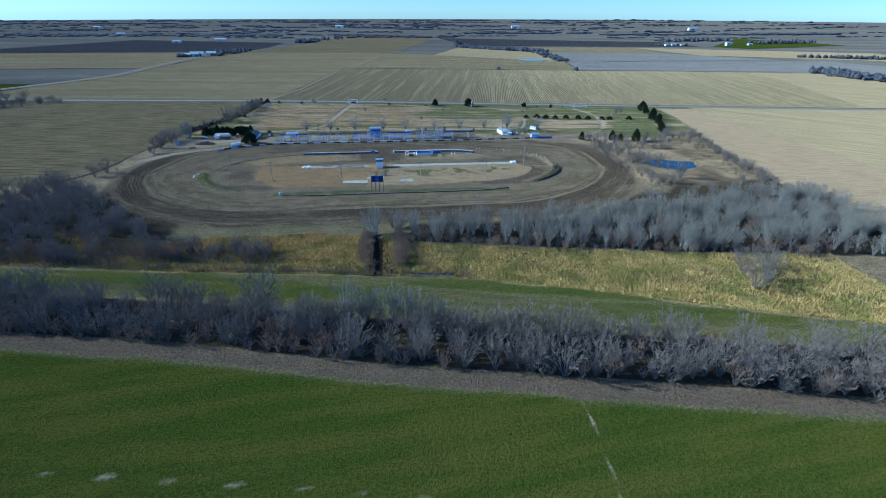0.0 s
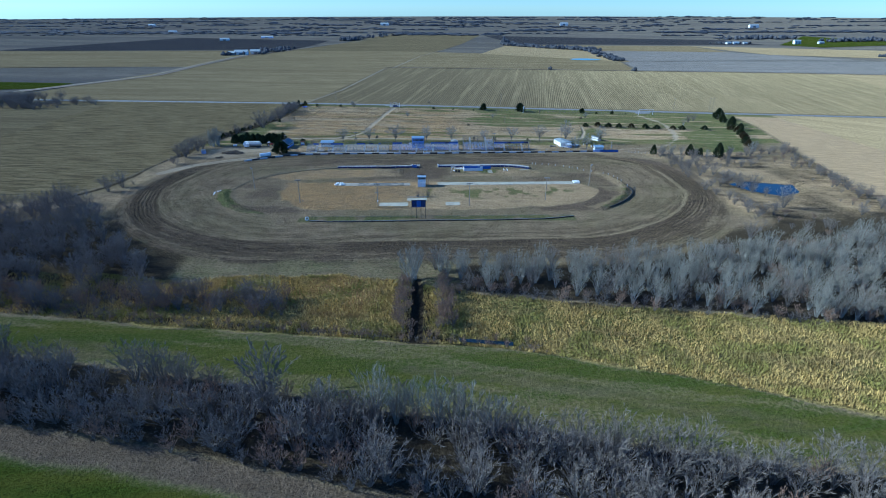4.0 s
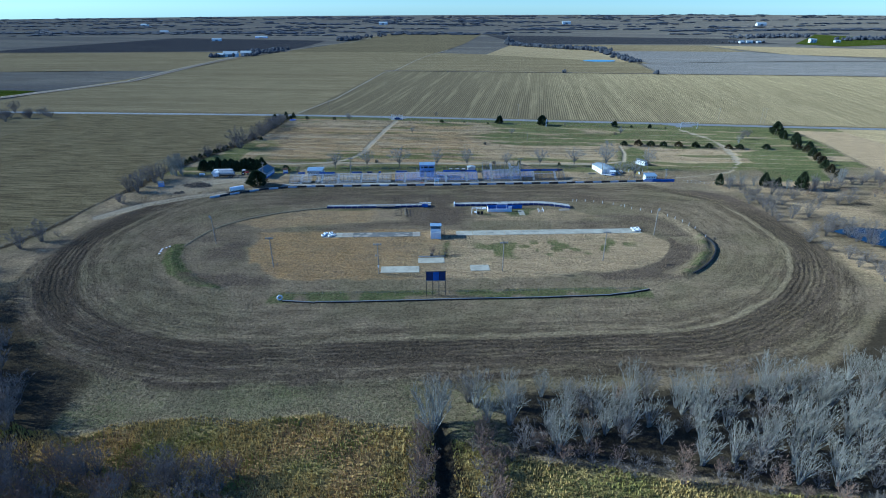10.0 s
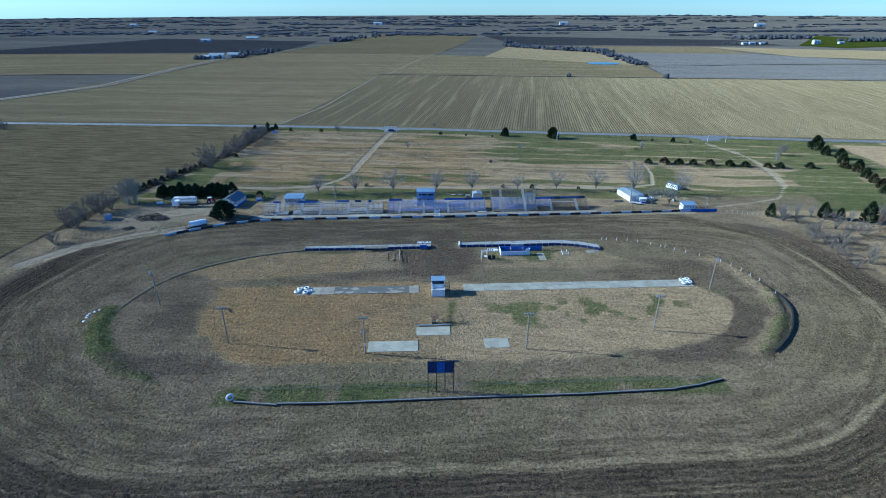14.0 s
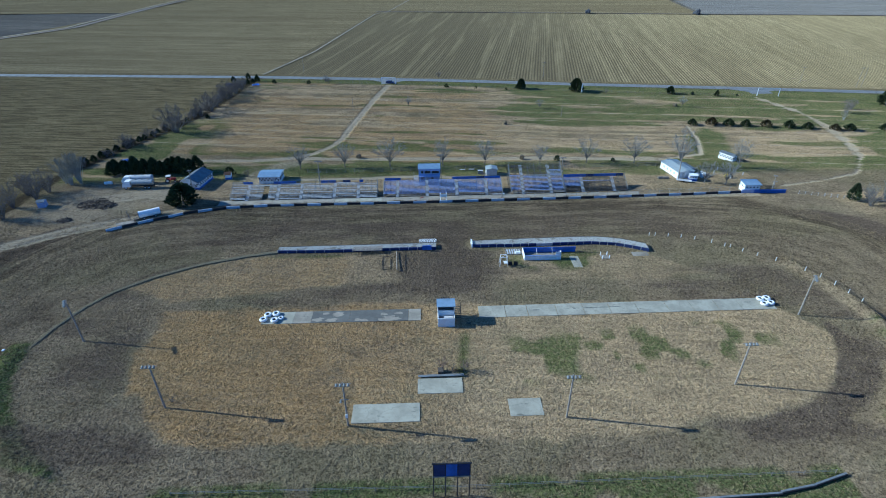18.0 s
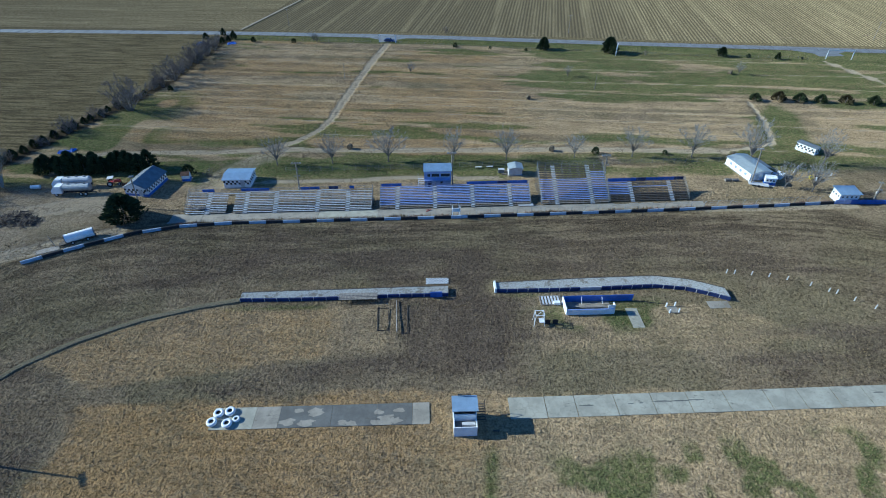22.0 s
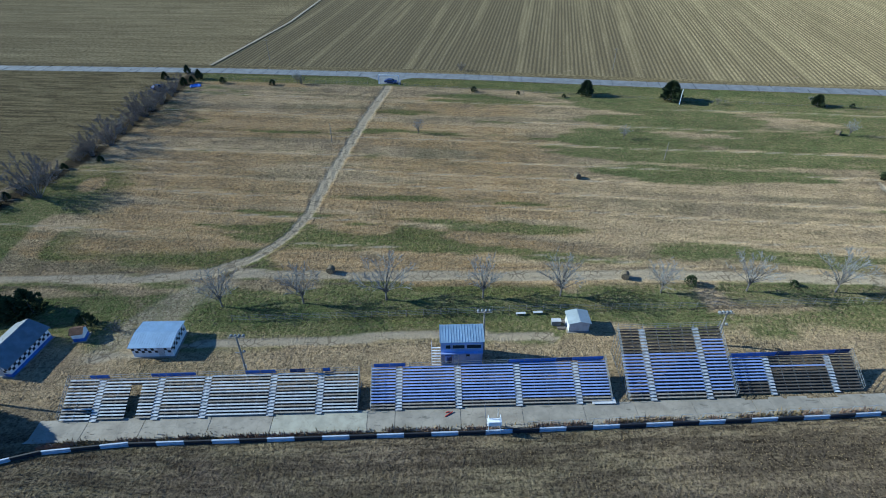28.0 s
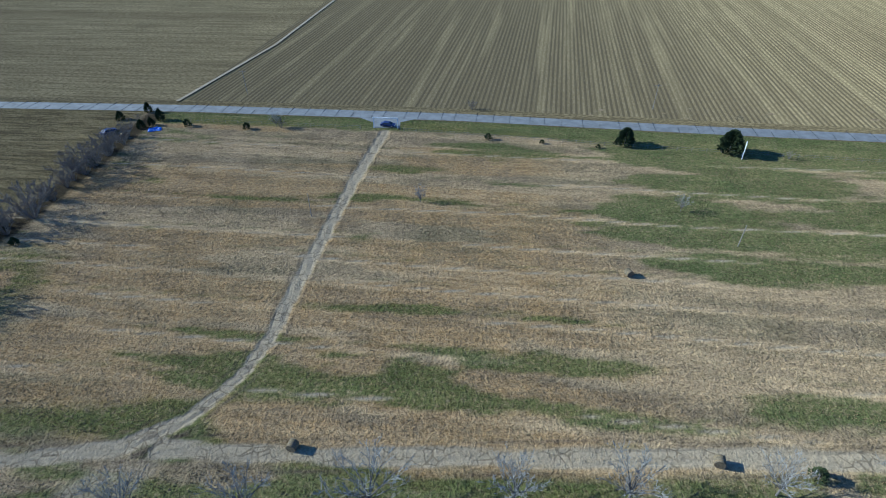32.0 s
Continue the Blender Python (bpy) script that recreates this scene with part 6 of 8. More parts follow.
shed((16.9, 346.8), 0, 3.6, 2.9, 2.2, 14, "white_roof", "small open-fronted shed with a pale roof", "y", False, "dull_white", 0.25, "shed", None, None)
shed((-71.8, 346.6), 8, 1.9, 1.9, 1.9, 30, "rust", "tiny white hut with a brown roof", "x", False, "white", 0.2, "hut", None, "blue")
barn = shed((80.6, 345.4), 10, 6.6, 11.0, 2.6, 10, "white_roof", "long white barn with a low pale steel roof", "y", False, "white", 0.3, "barn", -1.0, None)
part("lean_to", Geo().box(3.4, 5.6, -2.5, 3.5, 0, 2.0).add([(3.35, -2.7, 2.55), (5.9, -2.7, 2.0), (5.9, 3.7, 2.0), (3.35, 3.7, 2.55)], [(0, 1, 2, 3)]), "grey_roof", barn, "grey lean-to roof")
for i in range(4):
    part("window", Geo().box(-3.33, -3.31, -3.8 + i * 2.2, -2.9 + i * 2.2, 1.0, 1.8), "pale_blue", barn)
cabin = shed((83.2, 338.8), -18, 2.6, 2.2, 1.9, 12, "white", "small white cabin with round windows", "x", False, "white", 0.12, "cabin", None, "blue")
for i in range(3):
    part("window", Geo().tube((-0.8 + i * 0.75, -1.1, 1.35), (-0.8 + i * 0.75, -1.14, 1.35), 0.22, 0.22, 10), "glass", cabin)
barn.scale = (0.92, 0.92, 0.9)
crates = thing("crate_stack", (88.0, 341.5), "stack of white boxes and boards beside a barn", "boxes", "", 35)
for i, (x, y, w, d, h) in enumerate(((0, 0, 2.4, 0.9, 1.1), (-0.4, 1.6, 1.2, 1.0, 0.8), (1.8, -0.6, 1.0, 1.6, 0.6), (1.5, 1.4, 0.8, 0.8, 0.9))):
    part("box", Geo().box(x - w / 2, x + w / 2, y - d / 2, y + d / 2, 0, h), ("white", "dull_white", "wood", "white")[i], crates)
trailer_frame = thing("flat_trailer", (79.8, 337.6), "low white flat trailer in front of a barn", "trailer", "", -22)
part("bed", Geo().box(-2.4, 2.4, -0.8, 0.8, 0.45, 0.6), "dull_white", trailer_frame)
part("drawbar", Geo().beam((2.4, 0, 0.5), (3.8, 0, 0.4), 0.1), "dull_white", trailer_frame)
for sy in (-0.85, 0.85):
    part("wheel", Geo().tube((0, sy - 0.1, 0.3), (0, sy + 0.1, 0.3), 0.3, 0.3, 12), "tyre", trailer_frame)
for x, y in ((73.2, 340.6), (74.9, 340.4)):
    log = thing("log_pile", (x, y), "short pile of cut pale logs on grass", "logs", "log piles")
    for i in range(5):
        part("log", Geo().tube((-0.9, (i % 3 - 1) * 0.35, 0.18 + 0.3 * (i // 3)), (0.9, (i % 3 - 1) * 0.35 + 0.1, 0.18 + 0.3 * (i // 3)), 0.18, 0.16, 7), "wood", log)

for x, y in ((7.2, 350.0), (10.4, 350.2)):
    pb = thing("bench", (x, y), "low grey plank bench beside a wire fence", "bench", "benches at the fence", 2)
    part("seat", Geo().box(-0.9, 0.9, -0.25, 0.25, 0.42, 0.48), "dull_white", pb)
    for sx in (-0.7, 0.7):
        part("leg", Geo().box(sx - 0.05, sx + 0.05, -0.2, 0.2, 0, 0.42), "grey_steel", pb)
cabinet = thing("service_cabinet", (13.2, 347.3), "low grey service cabinet standing in grass", "cabinet")
part("body", Geo().box(-0.8, 0.8, -0.4, 0.4, 0.1, 1.1), "grey_steel", cabinet)
part("lid", Geo().box(-0.85, 0.85, -0.45, 0.45, 1.1, 1.16), "dull_white", cabinet)
part("foot", Geo().box(-0.7, 0.7, -0.3, 0.3, 0, 0.1), "concrete", cabinet)
for i, (x, y) in enumerate(((14.2, 348.0), (14.0, 346.4))):
    leaf = thing("loose_panel", (x, y), "dark sheet panel leaning beside a shed", "panel", "loose panels", 4 * i)
    part("sheet", Geo().box(-0.7, 0.7, -0.5, 0.5, 0.05, 0.12), "dark_wood", leaf)
    part("batten", Geo().box(-0.7, 0.7, -0.08, 0.08, 0.12, 0.18), "wood", leaf)

# announcer's booth behind the stands
booth = thing("announcer_booth", (-4.35, 339.9), "two-storey pale blue announcer's booth with a ribbed roof", "booth")
part("lower_wall", Geo().box(-3.4, 3.4, -1.6, 1.6, 0, 3.2), "pale_blue", booth)
part("upper_wall", Geo().box(-3.45, 3.45, -1.65, 1.65, 3.2, 5.7), "pale_blue", booth)
g = Geo().add([(-3.6, -1.9, 5.8), (3.6, -1.9, 5.8), (3.6, 1.85, 6.15), (-3.6, 1.85, 6.15), (-3.6, -1.9, 5.7), (3.6, -1.9, 5.7), (3.6, 1.85, 6.05), (-3.6, 1.85, 6.05)], [(0, 1, 2, 3), (7, 6, 5, 4), (0, 4, 5, 1), (1, 5, 6, 2), (2, 6, 7, 3), (3, 7, 4, 0)])
booth_roof = part("roof", g, "blue_roof", booth)
for i in range(17):
    x = -3.6 + 7.2 * i / 16
    part("rib", Geo().beam((x, -1.9, 5.82), (x, 1.85, 6.17), 0.07, 0.05), "blue_roof", booth_roof)
for a, b in ((-2.6, -1.9), (-1.5, 0.4), (0.8, 3.1)):
    w = part("window", Geo().box(a, b, -1.70, -1.64, 4.2, 5.0), "glass", booth)
    part("frame", Geo().box(a - 0.06, b + 0.06, -1.73, -1.65, 4.12, 4.2).box(a - 0.06, b + 0.06, -1.73, -1.65, 5.0, 5.08), "dull_white", w)
part("window", Geo().box(0.7, 1.3, -1.66, -1.6, 2.2, 2.7), "glass", booth)
part("ledge", Geo().box(-3.45, 3.45, -2.1, -1.65, 3.2, 3.32), "pale_blue", booth)
part("tank", Geo().tube((-2.2, -2.1, 1.6), (-2.2, -2.1, 3.1), 0.55, 0.55, 12), "navy", booth)
g = Geo().beam((-1.3, -1.9, 0), (-1.3, -1.9, 3.1), 0.06).beam((-0.6, -1.9, 0), (-0.6, -1.9, 3.1), 0.06)
for i in range(9):
    g.beam((-1.3, -1.9, 0.3 + i * 0.32), (-0.6, -1.9, 0.3 + i * 0.32), 0.05)
part("ladder", g, "white", booth)
g = Geo()
for k in range(8):
    part("step", Geo().box(-5.0, -3.5, -2.2 + k * 0.28, -1.95 + k * 0.28, 0.2 + k * 0.36, 0.26 + k * 0.36), "dull_white", booth)
g.beam((-5.0, -2.3, 1.1), (-5.0, 0.3, 4.0), 0.06).beam((-5.0, -2.3, 0), (-5.0, -2.3, 1.1), 0.06).beam((-5.0, 0.3, 0), (-5.0, 0.3, 4.0), 0.06)
part("stair_rail", g, "dull_white", booth)

# judges' box in the infield
box = thing("judges_box", (-1.85, 268.2), "white two-storey judges' box with a flat blue-grey roof", "booth")
part("rear_wall", Geo().box(-1.75, 1.75, 1.6, 1.75, 0, 4.6), "dull_white", box)
for sx in (-1, 1):
    x0, x1 = sorted((sx * 1.75, sx * 1.63))
    part("side_wall", Geo().box(x0, x1, -0.6, 1.6, 0, 4.6), "white", box)
    part("porch_wall", Geo().box(x0, x1, -2.2, -0.6, 0, 2.5), "white", box)
part("front_wall", Geo().box(-1.63, 1.63, -0.62, -0.5, 0, 3.4), "white", box)
part("porch_front", Geo().box(-1.75, 1.75, -2.32, -2.2, 0, 2.5), "white", box)
part("balcony_floor", Geo().box(-1.63, 1.63, -2.2, -0.62, 1.5, 1.6), "wood", box)
part("bench", Geo().box(-0.5, 1.5, -1.6, -1.1, 1.6, 2.1), "dull_white", box)
part("roof", Geo().box(-1.95, 1.95, -0.9, 1.95, 4.6, 4.75), "blue_roof", box)
part("roof_rail", Geo().beam((-0.9, 1.85, 4.8), (-0.9, 1.85, 5.25), 0.06).beam((0.9, 1.85, 4.8), (0.9, 1.85, 5.25), 0.06).beam((-0.95, 1.85, 5.25), (0.95, 1.85, 5.25), 0.09).beam((-0.95, 1.85, 4.95), (0.95, 1.85, 4.95), 0.07), "black", box)
for k in range(7):
    part("step", Geo().box(1.8, 3.2, 0.3 + k * 0.26, 0.5 + k * 0.26, 0.25 + k * 0.33, 0.3 + k * 0.33), "dark_wood", box)
g = Geo()
g.beam((3.2, 0.2, 0), (3.2, 0.2, 1.1), 0.08).beam((3.2, 2.1, 0), (3.2, 2.1, 3.4), 0.08).beam((3.2, 0.2, 1.1), (3.2, 2.1, 3.4), 0.07)
part("stair_rail", g, "dark_wood", box)
part("outside_bench", Geo().box(4.2, 5.2, -1.9, -1.6, 0.4, 0.47).box(4.3, 4.4, -1.85, -1.65, 0, 0.4).box(5.0, 5.1, -1.85, -1.65, 0, 0.4), "dark_wood", box)

box.scale.z = 0.88

# scoreboard
board = thing("scoreboard", (-2.75, 227.2), "tall dark blue scoreboard on four black posts", "scoreboard")
for i in range(4):
    part("post", Geo().tube((-2.6 + i * 1.73, 0, -0.2), (-2.6 + i * 1.73, 0, 7.5), 0.09, 0.08, 8), "black", board)
for i in range(3):
    part("panel", Geo().box(-2.55 + i * 1.73, -0.92 + i * 1.73, -0.05, 0.05, 4.7, 7.3), "navy" if i != 1 else "blue", board)
part("sill", Geo().box(-2.75, 2.75, -0.12, -0.05, 4.55, 4.72), "grey_steel", board)
part("cap", Geo().box(-2.8, 2.8, -0.1, 0.1, 7.3, 7.42), "black", board)


# ---- light poles ----
def light_pole(x, y, h, lamps, label, lean=0.0, box=False, turn=0.0):
    p = thing("light_pole", (x, y), label, "light pole", "floodlight poles of the track", turn)
    part("pole", Geo().tube((0, 0, -0.4), (lean, 0.0, h), 0.18, 0.13, 8), "wood", p)
    part("crossarm", Geo().beam((lean - lamps * 0.32, 0, h - 0.25), (lean + lamps * 0.32, 0, h - 0.25), 0.12), "wood", p)
    for i in range(lamps):
        x0 = lean + (i - (lamps - 1) / 2) * 0.62
        l = part("floodlight", Geo().tube((x0, -0.1, h - 0.05), (x0, -0.5, h - 0.3), 0.12, 0.27, 10), "grey_steel", p)
        part("lens", Geo().tube((x0, -0.49, h - 0.295), (x0, -0.52, h - 0.315), 0.25, 0.25, 10), "grey_steel", l)
    if box:
        part("meter_box", Geo().box(-0.2, 0.2, -0.32, -0.12, 2.2, 2.9), "white", p)
        part("second_arm", Geo().beam((-0.7, 0, h * 0.62), (0.7, 0, h * 0.62), 0.1).tube((-0.6, -0.1, h * 0.64), (-0.6, -0.45, h * 0.6), 0.1, 0.22, 8), "grey_steel", p)
    return p


for x, y, h, b in ((74.1, 266.8, 9.8, 0), (50.1, 247.4, 10.0, 0), (17.6, 241.1, 9.8, 0), (-19.4, 240.7, 9.9, 1), (-51.8, 245.9, 10.0, 0), (-75.6, 264.3, 9.8, 0)):
    light_pole(x, y, h, 4, "wooden floodlight pole standing in infield grass", 0, b, 0 if abs(x) < 60 else (60 if x > 0 else -60))
light_pole(-39.6, 336.8, 9.5, 4, "dark floodlight pole behind a bleacher", -0.3, True, 180)
light_pole(-0.4, 341.5, 9.2, 4, "floodlight pole beside the announcer's booth", 0.2, False, 180)
light_pole(40.0, 341.6, 7.6, 4, "floodlight pole behind the tall bleacher", 0.4, True, 180)
light_pole(-78.4, 332.6, 8.9, 2, "leaning wooden light pole beside a shed", -0.6, False, 180)
light_pole(78.3, 338.4, 10.2, 3, "tall light pole in front of a barn", 0.7, False, 180)
light_pole(104.4, 328.8, 5.4, 2, "short light pole beside the corner booth", 0.2, True, 160)
for x, y, h in ((-38.6, 424.5, 6.2), (55.5, 409.8, 5.6), (223.0, 454.2, 10.5), (225.4, 454.0, 10.5), (-76.6, 505.7, 8.5), (62.7, 486, 8.5), (200, 466, 8.5)):
    q = thing("utility_pole", (x, y), "plain thin wooden pole standing in grass", "pole", "utility poles")
    part("shaft", Geo().tube((0, 0, -0.3), (0.1, 0, h), 0.12, 0.08, 7), "wood", q)
    if h > 8:
        part("arm", Geo().beam((-1.1, 0, h - 0.5), (1.2, 0, h - 0.5), 0.1), "wood", q)

# ---- slabs and strips in the infield ----
def slab(x0, x1, y0, y1, material, label, z=0.10, cuts=()):
    s = tagged(part("concrete_pad", Geo().box(x0, x1, y0, y1, -0.1, z), material, None), label, "slab", "concrete slabs of the infield", "structure")
    return s


slab(-19, -7.4, 241.1, 245.2, "pale_concrete", "bare pale concrete pad in dry grass")
slab(-7.8, 0.4, 247.3, 251.0, "pale_concrete", "bare pale concrete pad in dry grass")
slab(8.1, 13.9, 241.6, 245.5, "pale_concrete", "small bare concrete pad in dry grass")
xs = [5.3, 11.2, 16.0, 22.4, 28.4, 34.2, 40.3, 47.0, 52.5, 58.1, 63.3, 70.8]
strip_e = thing("concrete_strip", (38, 270.7), "long strip of joined concrete slabs in the infield", "strip", "concrete strips")
for i, (a, b) in enumerate(zip(xs[:-1], xs[1:])):
    part("slab", Geo().box(a + 0.06 - 38, b - 0.06 - 38, -2.1 + 0.012 * (a - 5) * 0.6, 1.9 + 0.012 * (a - 5) * 0.6, -0.1, 0.09 + 0.01 * (i % 2)), "pale_concrete", strip_e)
strip_w = thing("concrete_strip", (-24, 270.2), "concrete strip with dark wet stains in the infield", "strip", "concrete strips")
for a, b, m in ((-41, -34.4, "pale_concrete"), (-34.4, -30.6, "concrete"), (-30.6, -22.5, "wet_concrete"), (-22.5, -15.5, "wet_concrete"), (-15.5, -9.9, "wet_concrete"), (-9.9, -7.2, "concrete")):
    part("slab", Geo().box(a + 0.02 + 24, b - 0.02 + 24, -2.0, 1.95, -0.1, 0.10), m, strip_w)
rng = random.Random(9)
for i in range(16):
    x, y, r = rng.uniform(-29.5, -10.5) + 24, rng.choice((rng.uniform(-1.8, -0.6), rng.uniform(0.2, 1.2))), rng.uniform(0.5, 1.3)
    n = 11
    ring = [(x + r * rng.uniform(0.6, 1.5) * math.cos(2 * math.pi * k / n), max(-1.98, min(1.9, y + 0.55 * r * rng.uniform(0.6, 1.3) * math.sin(2 * math.pi * k / n))), 0.104 + 0.001 * i) for k in range(n)]
    part("dry_patch", Geo().add(ring, [tuple(range(n))]), "concrete", strip_w)

rng = random.Random(19)
for cx, cy, ln in ((17.5, 0.0, 1.6), (30.2, 0.35, 2.4), (33.0, 0.4, 2.2), (35.5, 0.5, 1.6), (26.5, 0.2, 0.5), (24.8, 0.1, 0.6), (65.5, 0.9, 1.2)):
    n = 12
    ring = [(cx - 38 + ln * rng.uniform(0.6, 1.0) * math.cos(2 * math.pi * k / n), cy + 0.16 * rng.uniform(0.4, 1.2) * math.sin(2 * math.pi * k / n), 0.106) for k in range(n)]
    part("crack", Geo().add(ring, [tuple(range(n))]), "wet_concrete", strip_e, "dark weedy crack")
for x, y in ((-40.7, 269.4), (-40.1, 271.0), (-38.4, 271.3), (-38.3, 269.1), (-37.1, 269.9), (68.7, 272.4), (70.3, 272.6), (68.7, 270.6), (70.3, 270.9), (-39.4, 270.2)):
    if (x, y) == (-39.4, 270.2):
        continue
    k = 0.72 if x == -37.1 else 1.0
    t = thing("course_marker", (x, y, 0.11), "large white-painted tractor tyre lying flat", "tractor tyre", "white tractor tyres")
    part("tread", Geo().ring((0, 0, 0.30 * k), 0.56 * k, 0.27 * k, 20, 8, 1.05), "white", t, smooth=True)
    part("bead", Geo().ring((0, 0, 0.30 * k), 0.33 * k, 0.06 * k, 16, 6, 3.0), "tyre", t, smooth=True)
t = thing("course_marker", (-45.0, 226.0, 0.75), "white-painted tractor tyre standing upright at the barrier's end", "tractor tyre", "white tractor tyres")
t.rotation_euler = (radians(80), 0, radians(25))
part("tread", Geo().ring((0, 0, 0), 0.56, 0.24, 20, 8, 1.05), "white", t, smooth=True)
part("bead", Geo().ring((0, 0, 0), 0.34, 0.06, 16, 6, 3.0), "tyre", t, smooth=True)

# ---- barriers of the infield ----
near_line = [(-44.2, 225.2), (-38, 224.3), (-24, 224.1), (0, 224.6), (25, 224.8), (44, 225.5), (51, 226.6), (54.6, 227.6)]
near = thing("tyre_barrier", (0, 224.5), "long low dark barrier of buried tyres and rail", "barrier")
for x, y, a in walk_line(near_line, 3.0):
    p = part("section", Geo().box(0, 2.97, -0.2, 0.2, -0.1, 0.36).box(0, 2.97, -0.25, -0.2, 0.2, 0.3), "tyre", near)
    p.matrix_basis = near.matrix_basis.inverted() @ pose(x, y, 0, 0, 0, a)
    p = part("top_rail", Geo().box(0, 2.97, -0.08, 0.2, 0.36, 0.41), "grey_steel", near)
    p.matrix_basis = near.matrix_basis.inverted() @ pose(x, y, 0, 0, 0, a)


def wire_fence(pts, step, h, label, wires=(0.5, 0.9), name="wire_fence", material="wood", thick=0.06):
    f = thing(name, (pts[0][0], pts[0][1]), label, "fence")
    ox, oy = pts[0]
    line = walk_line(pts, step)
    post = Geo().tube((0, 0, -0.2), (0, 0, h), thick, thick * 0.9, 6).mesh("post", material)
    for x, y, a in line:
        p = part("post", post, None, f)
        p.location = (x - ox, y - oy, 0)
    for z in wires:
        part("wire", Geo().pipe([(a[0] - ox, a[1] - oy, z) for a in line], 0.03), "grey_steel", f)
    return f


wire_fence([(-44, 228.9), (0, 228.4), (56, 228.8)], 5.0, 0.8, "low wire fence in infield grass", (0.4, 0.7))
wire_fence([(-46, 350), (-17, 350.2), (7, 351), (37, 350.8), (76, 351.2)], 3.2, 1.5, "wire mesh fence behind the stands", (0.3, 0.7, 1.1, 1.45))
wire_fence([(-88, 481.5), (-30, 473.6)], 4.0, 1.2, "wire fence along the road verge", (0.5, 1.0))
wire_fence([(-19, 471.6), (46, 458.2), (111, 446.2), (158, 440)], 4.0, 1.2, "wire fence along the road verge", (0.5, 1.0))
wire_fence([(111.5, 326.3), (122, 323.2), (127, 321.5)], 1.8, 1.2, "pale pipe fence beside the last bend", (0.35, 0.75, 1.15), "pipe_fence", "dull_white")
wire_fence([(-132, 322), (-138, 290), (-141, 270), (-150, 255)], 5.0, 1.0, "field fence overgrown with dry weeds", (0.4, 0.9))


def filled_wall(front, back, z, panel, step, label, odd=None):
    """Two low walls with fill between them."""
    w = thing("filled_barrier", (front[0][0], front[0][1]), label, "barrier", "infield barriers")
    ox, oy = front[0]
    a, b = walk_line(front, step), walk_line(back, step)
    n = min(len(a), len(b))
    for i in range(n - 1):
        p, q, r, s = a[i], a[i + 1], b[i + 1], b[i]
        m = odd if odd and i in (8, 9) else panel
        part("panel", Geo().box(0.03, math.hypot(q[0] - p[0], q[1] - p[1]) - 0.03, -0.1, 0.1, -0.1, z, pose(p[0] - ox, p[1] - oy, 0, 0, 0, math.degrees(math.atan2(q[1] - p[1], q[0] - p[0])))), m, w)
        part("back_panel", Geo().box(0, math.hypot(r[0] - s[0], r[1] - s[1]), -0.08, 0.08, -0.1, z + 0.04, pose(s[0] - ox, s[1] - oy, 0, 0, 0, math.degrees(math.atan2(r[1] - s[1], r[0] - s[0])))), "dark_wood", w)
        part("fill", Geo().add([(p[0] - ox, p[1] - oy + 0.1, z - 0.08), (q[0] - ox, q[1] - oy + 0.1, z - 0.08), (r[0] - ox, r[1] - oy - 0.08, z - 0.04), (s[0] - ox, s[1] - oy - 0.08, z - 0.04)], [(0, 1, 2, 3)]), "gravel_fill", w)
        part("stay", Geo().tube((p[0] - ox, p[1] - oy - 0.14, 0), (p[0] - ox, p[1] - oy - 0.14, z + 0.12), 0.05, 0.05, 6), "dull_white", w)
    return w


M["berm_soil"] = rubble("weedy_bank", (0.10, 0.085, 0.055), (0.30, 0.25, 0.16))
M["gravel_fill"] = rubble("gravel_fill", (0.22, 0.205, 0.175), (0.50, 0.50, 0.48))
east = filled_wall([(6.4, 298.1), (18, 298.0), (28, 298.2), (38, 298.5), (44.5, 297.4), (50.8, 294.6), (53, 293.2)], [(6.4, 300.2), (18, 300.7), (28, 301), (39, 301.2), (45.6, 299.9), (52.5, 296.6), (54.5, 295.3)], 0.85, "navy", 2.1, "filled barrier with dark blue panels and a gravel top", "dull_white")
part("end_cap", Geo().box(-0.35, 0.0, -0.2, 2.3, -0.1, 1.15), "white", east)
west = filled_wall([(-44, 297.2), (-34, 297.0), (-24, 297.1), (-14, 297.4), (-2.0, 297.4)], [(-44, 299.0), (-34, 299.2), (-24, 299.3), (-14, 299.5), (-2.0, 299.6)], 0.8, "navy", 2.4, "filled barrier with weathered blue panels and a gravel top")
part("blue_gate", Geo().box(37.2, 39.6, -0.35, -0.12, 0.2, 1.5), "blue", west)
berm = thing("berm", (-60, 290), "low grassy berm with a dark rail along the bend", "berm")
curve = walk_line([(-44, 297.0), (-52, 295.2), (-61.4, 292.1), (-70.5, 287.2), (-77.5, 281.5), (-81.5, 275), (-83.7, 268.7), (-85, 262), (-85.7, 258.1)], 2.0)
bank = Geo()
for i, ((ax, ay, a), (bx, by, b)) in enumerate(zip(curve[:-1], curve[1:])):
    rows = []
    for x, y, q, k in ((ax, ay, a, i), (bx, by, b, i + 1)):
        ux, uy = math.sin(radians(q)), -math.cos(radians(q))
        hh = 0.40 - 0.30 * k / len(curve)
        rows.append([(x + 60 + ux * u, y - 290 + uy * u, z) for u, z in ((-0.15, -0.1), (-0.1, hh * 0.8), (0.5, hh), (0.9 - 0.3 * k / len(curve), hh * 0.9), (1.6 - 0.6 * k / len(curve), -0.1))])
    for k in range(4):
        bank.quad(rows[0][k], rows[0][k + 1], rows[1][k + 1], rows[1][k])
    part("rail", Geo().beam((ax + 60, ay - 290, 0.15), (bx + 60, by - 290, 0.10), 0.08, 0.10), "dark_wood", berm)
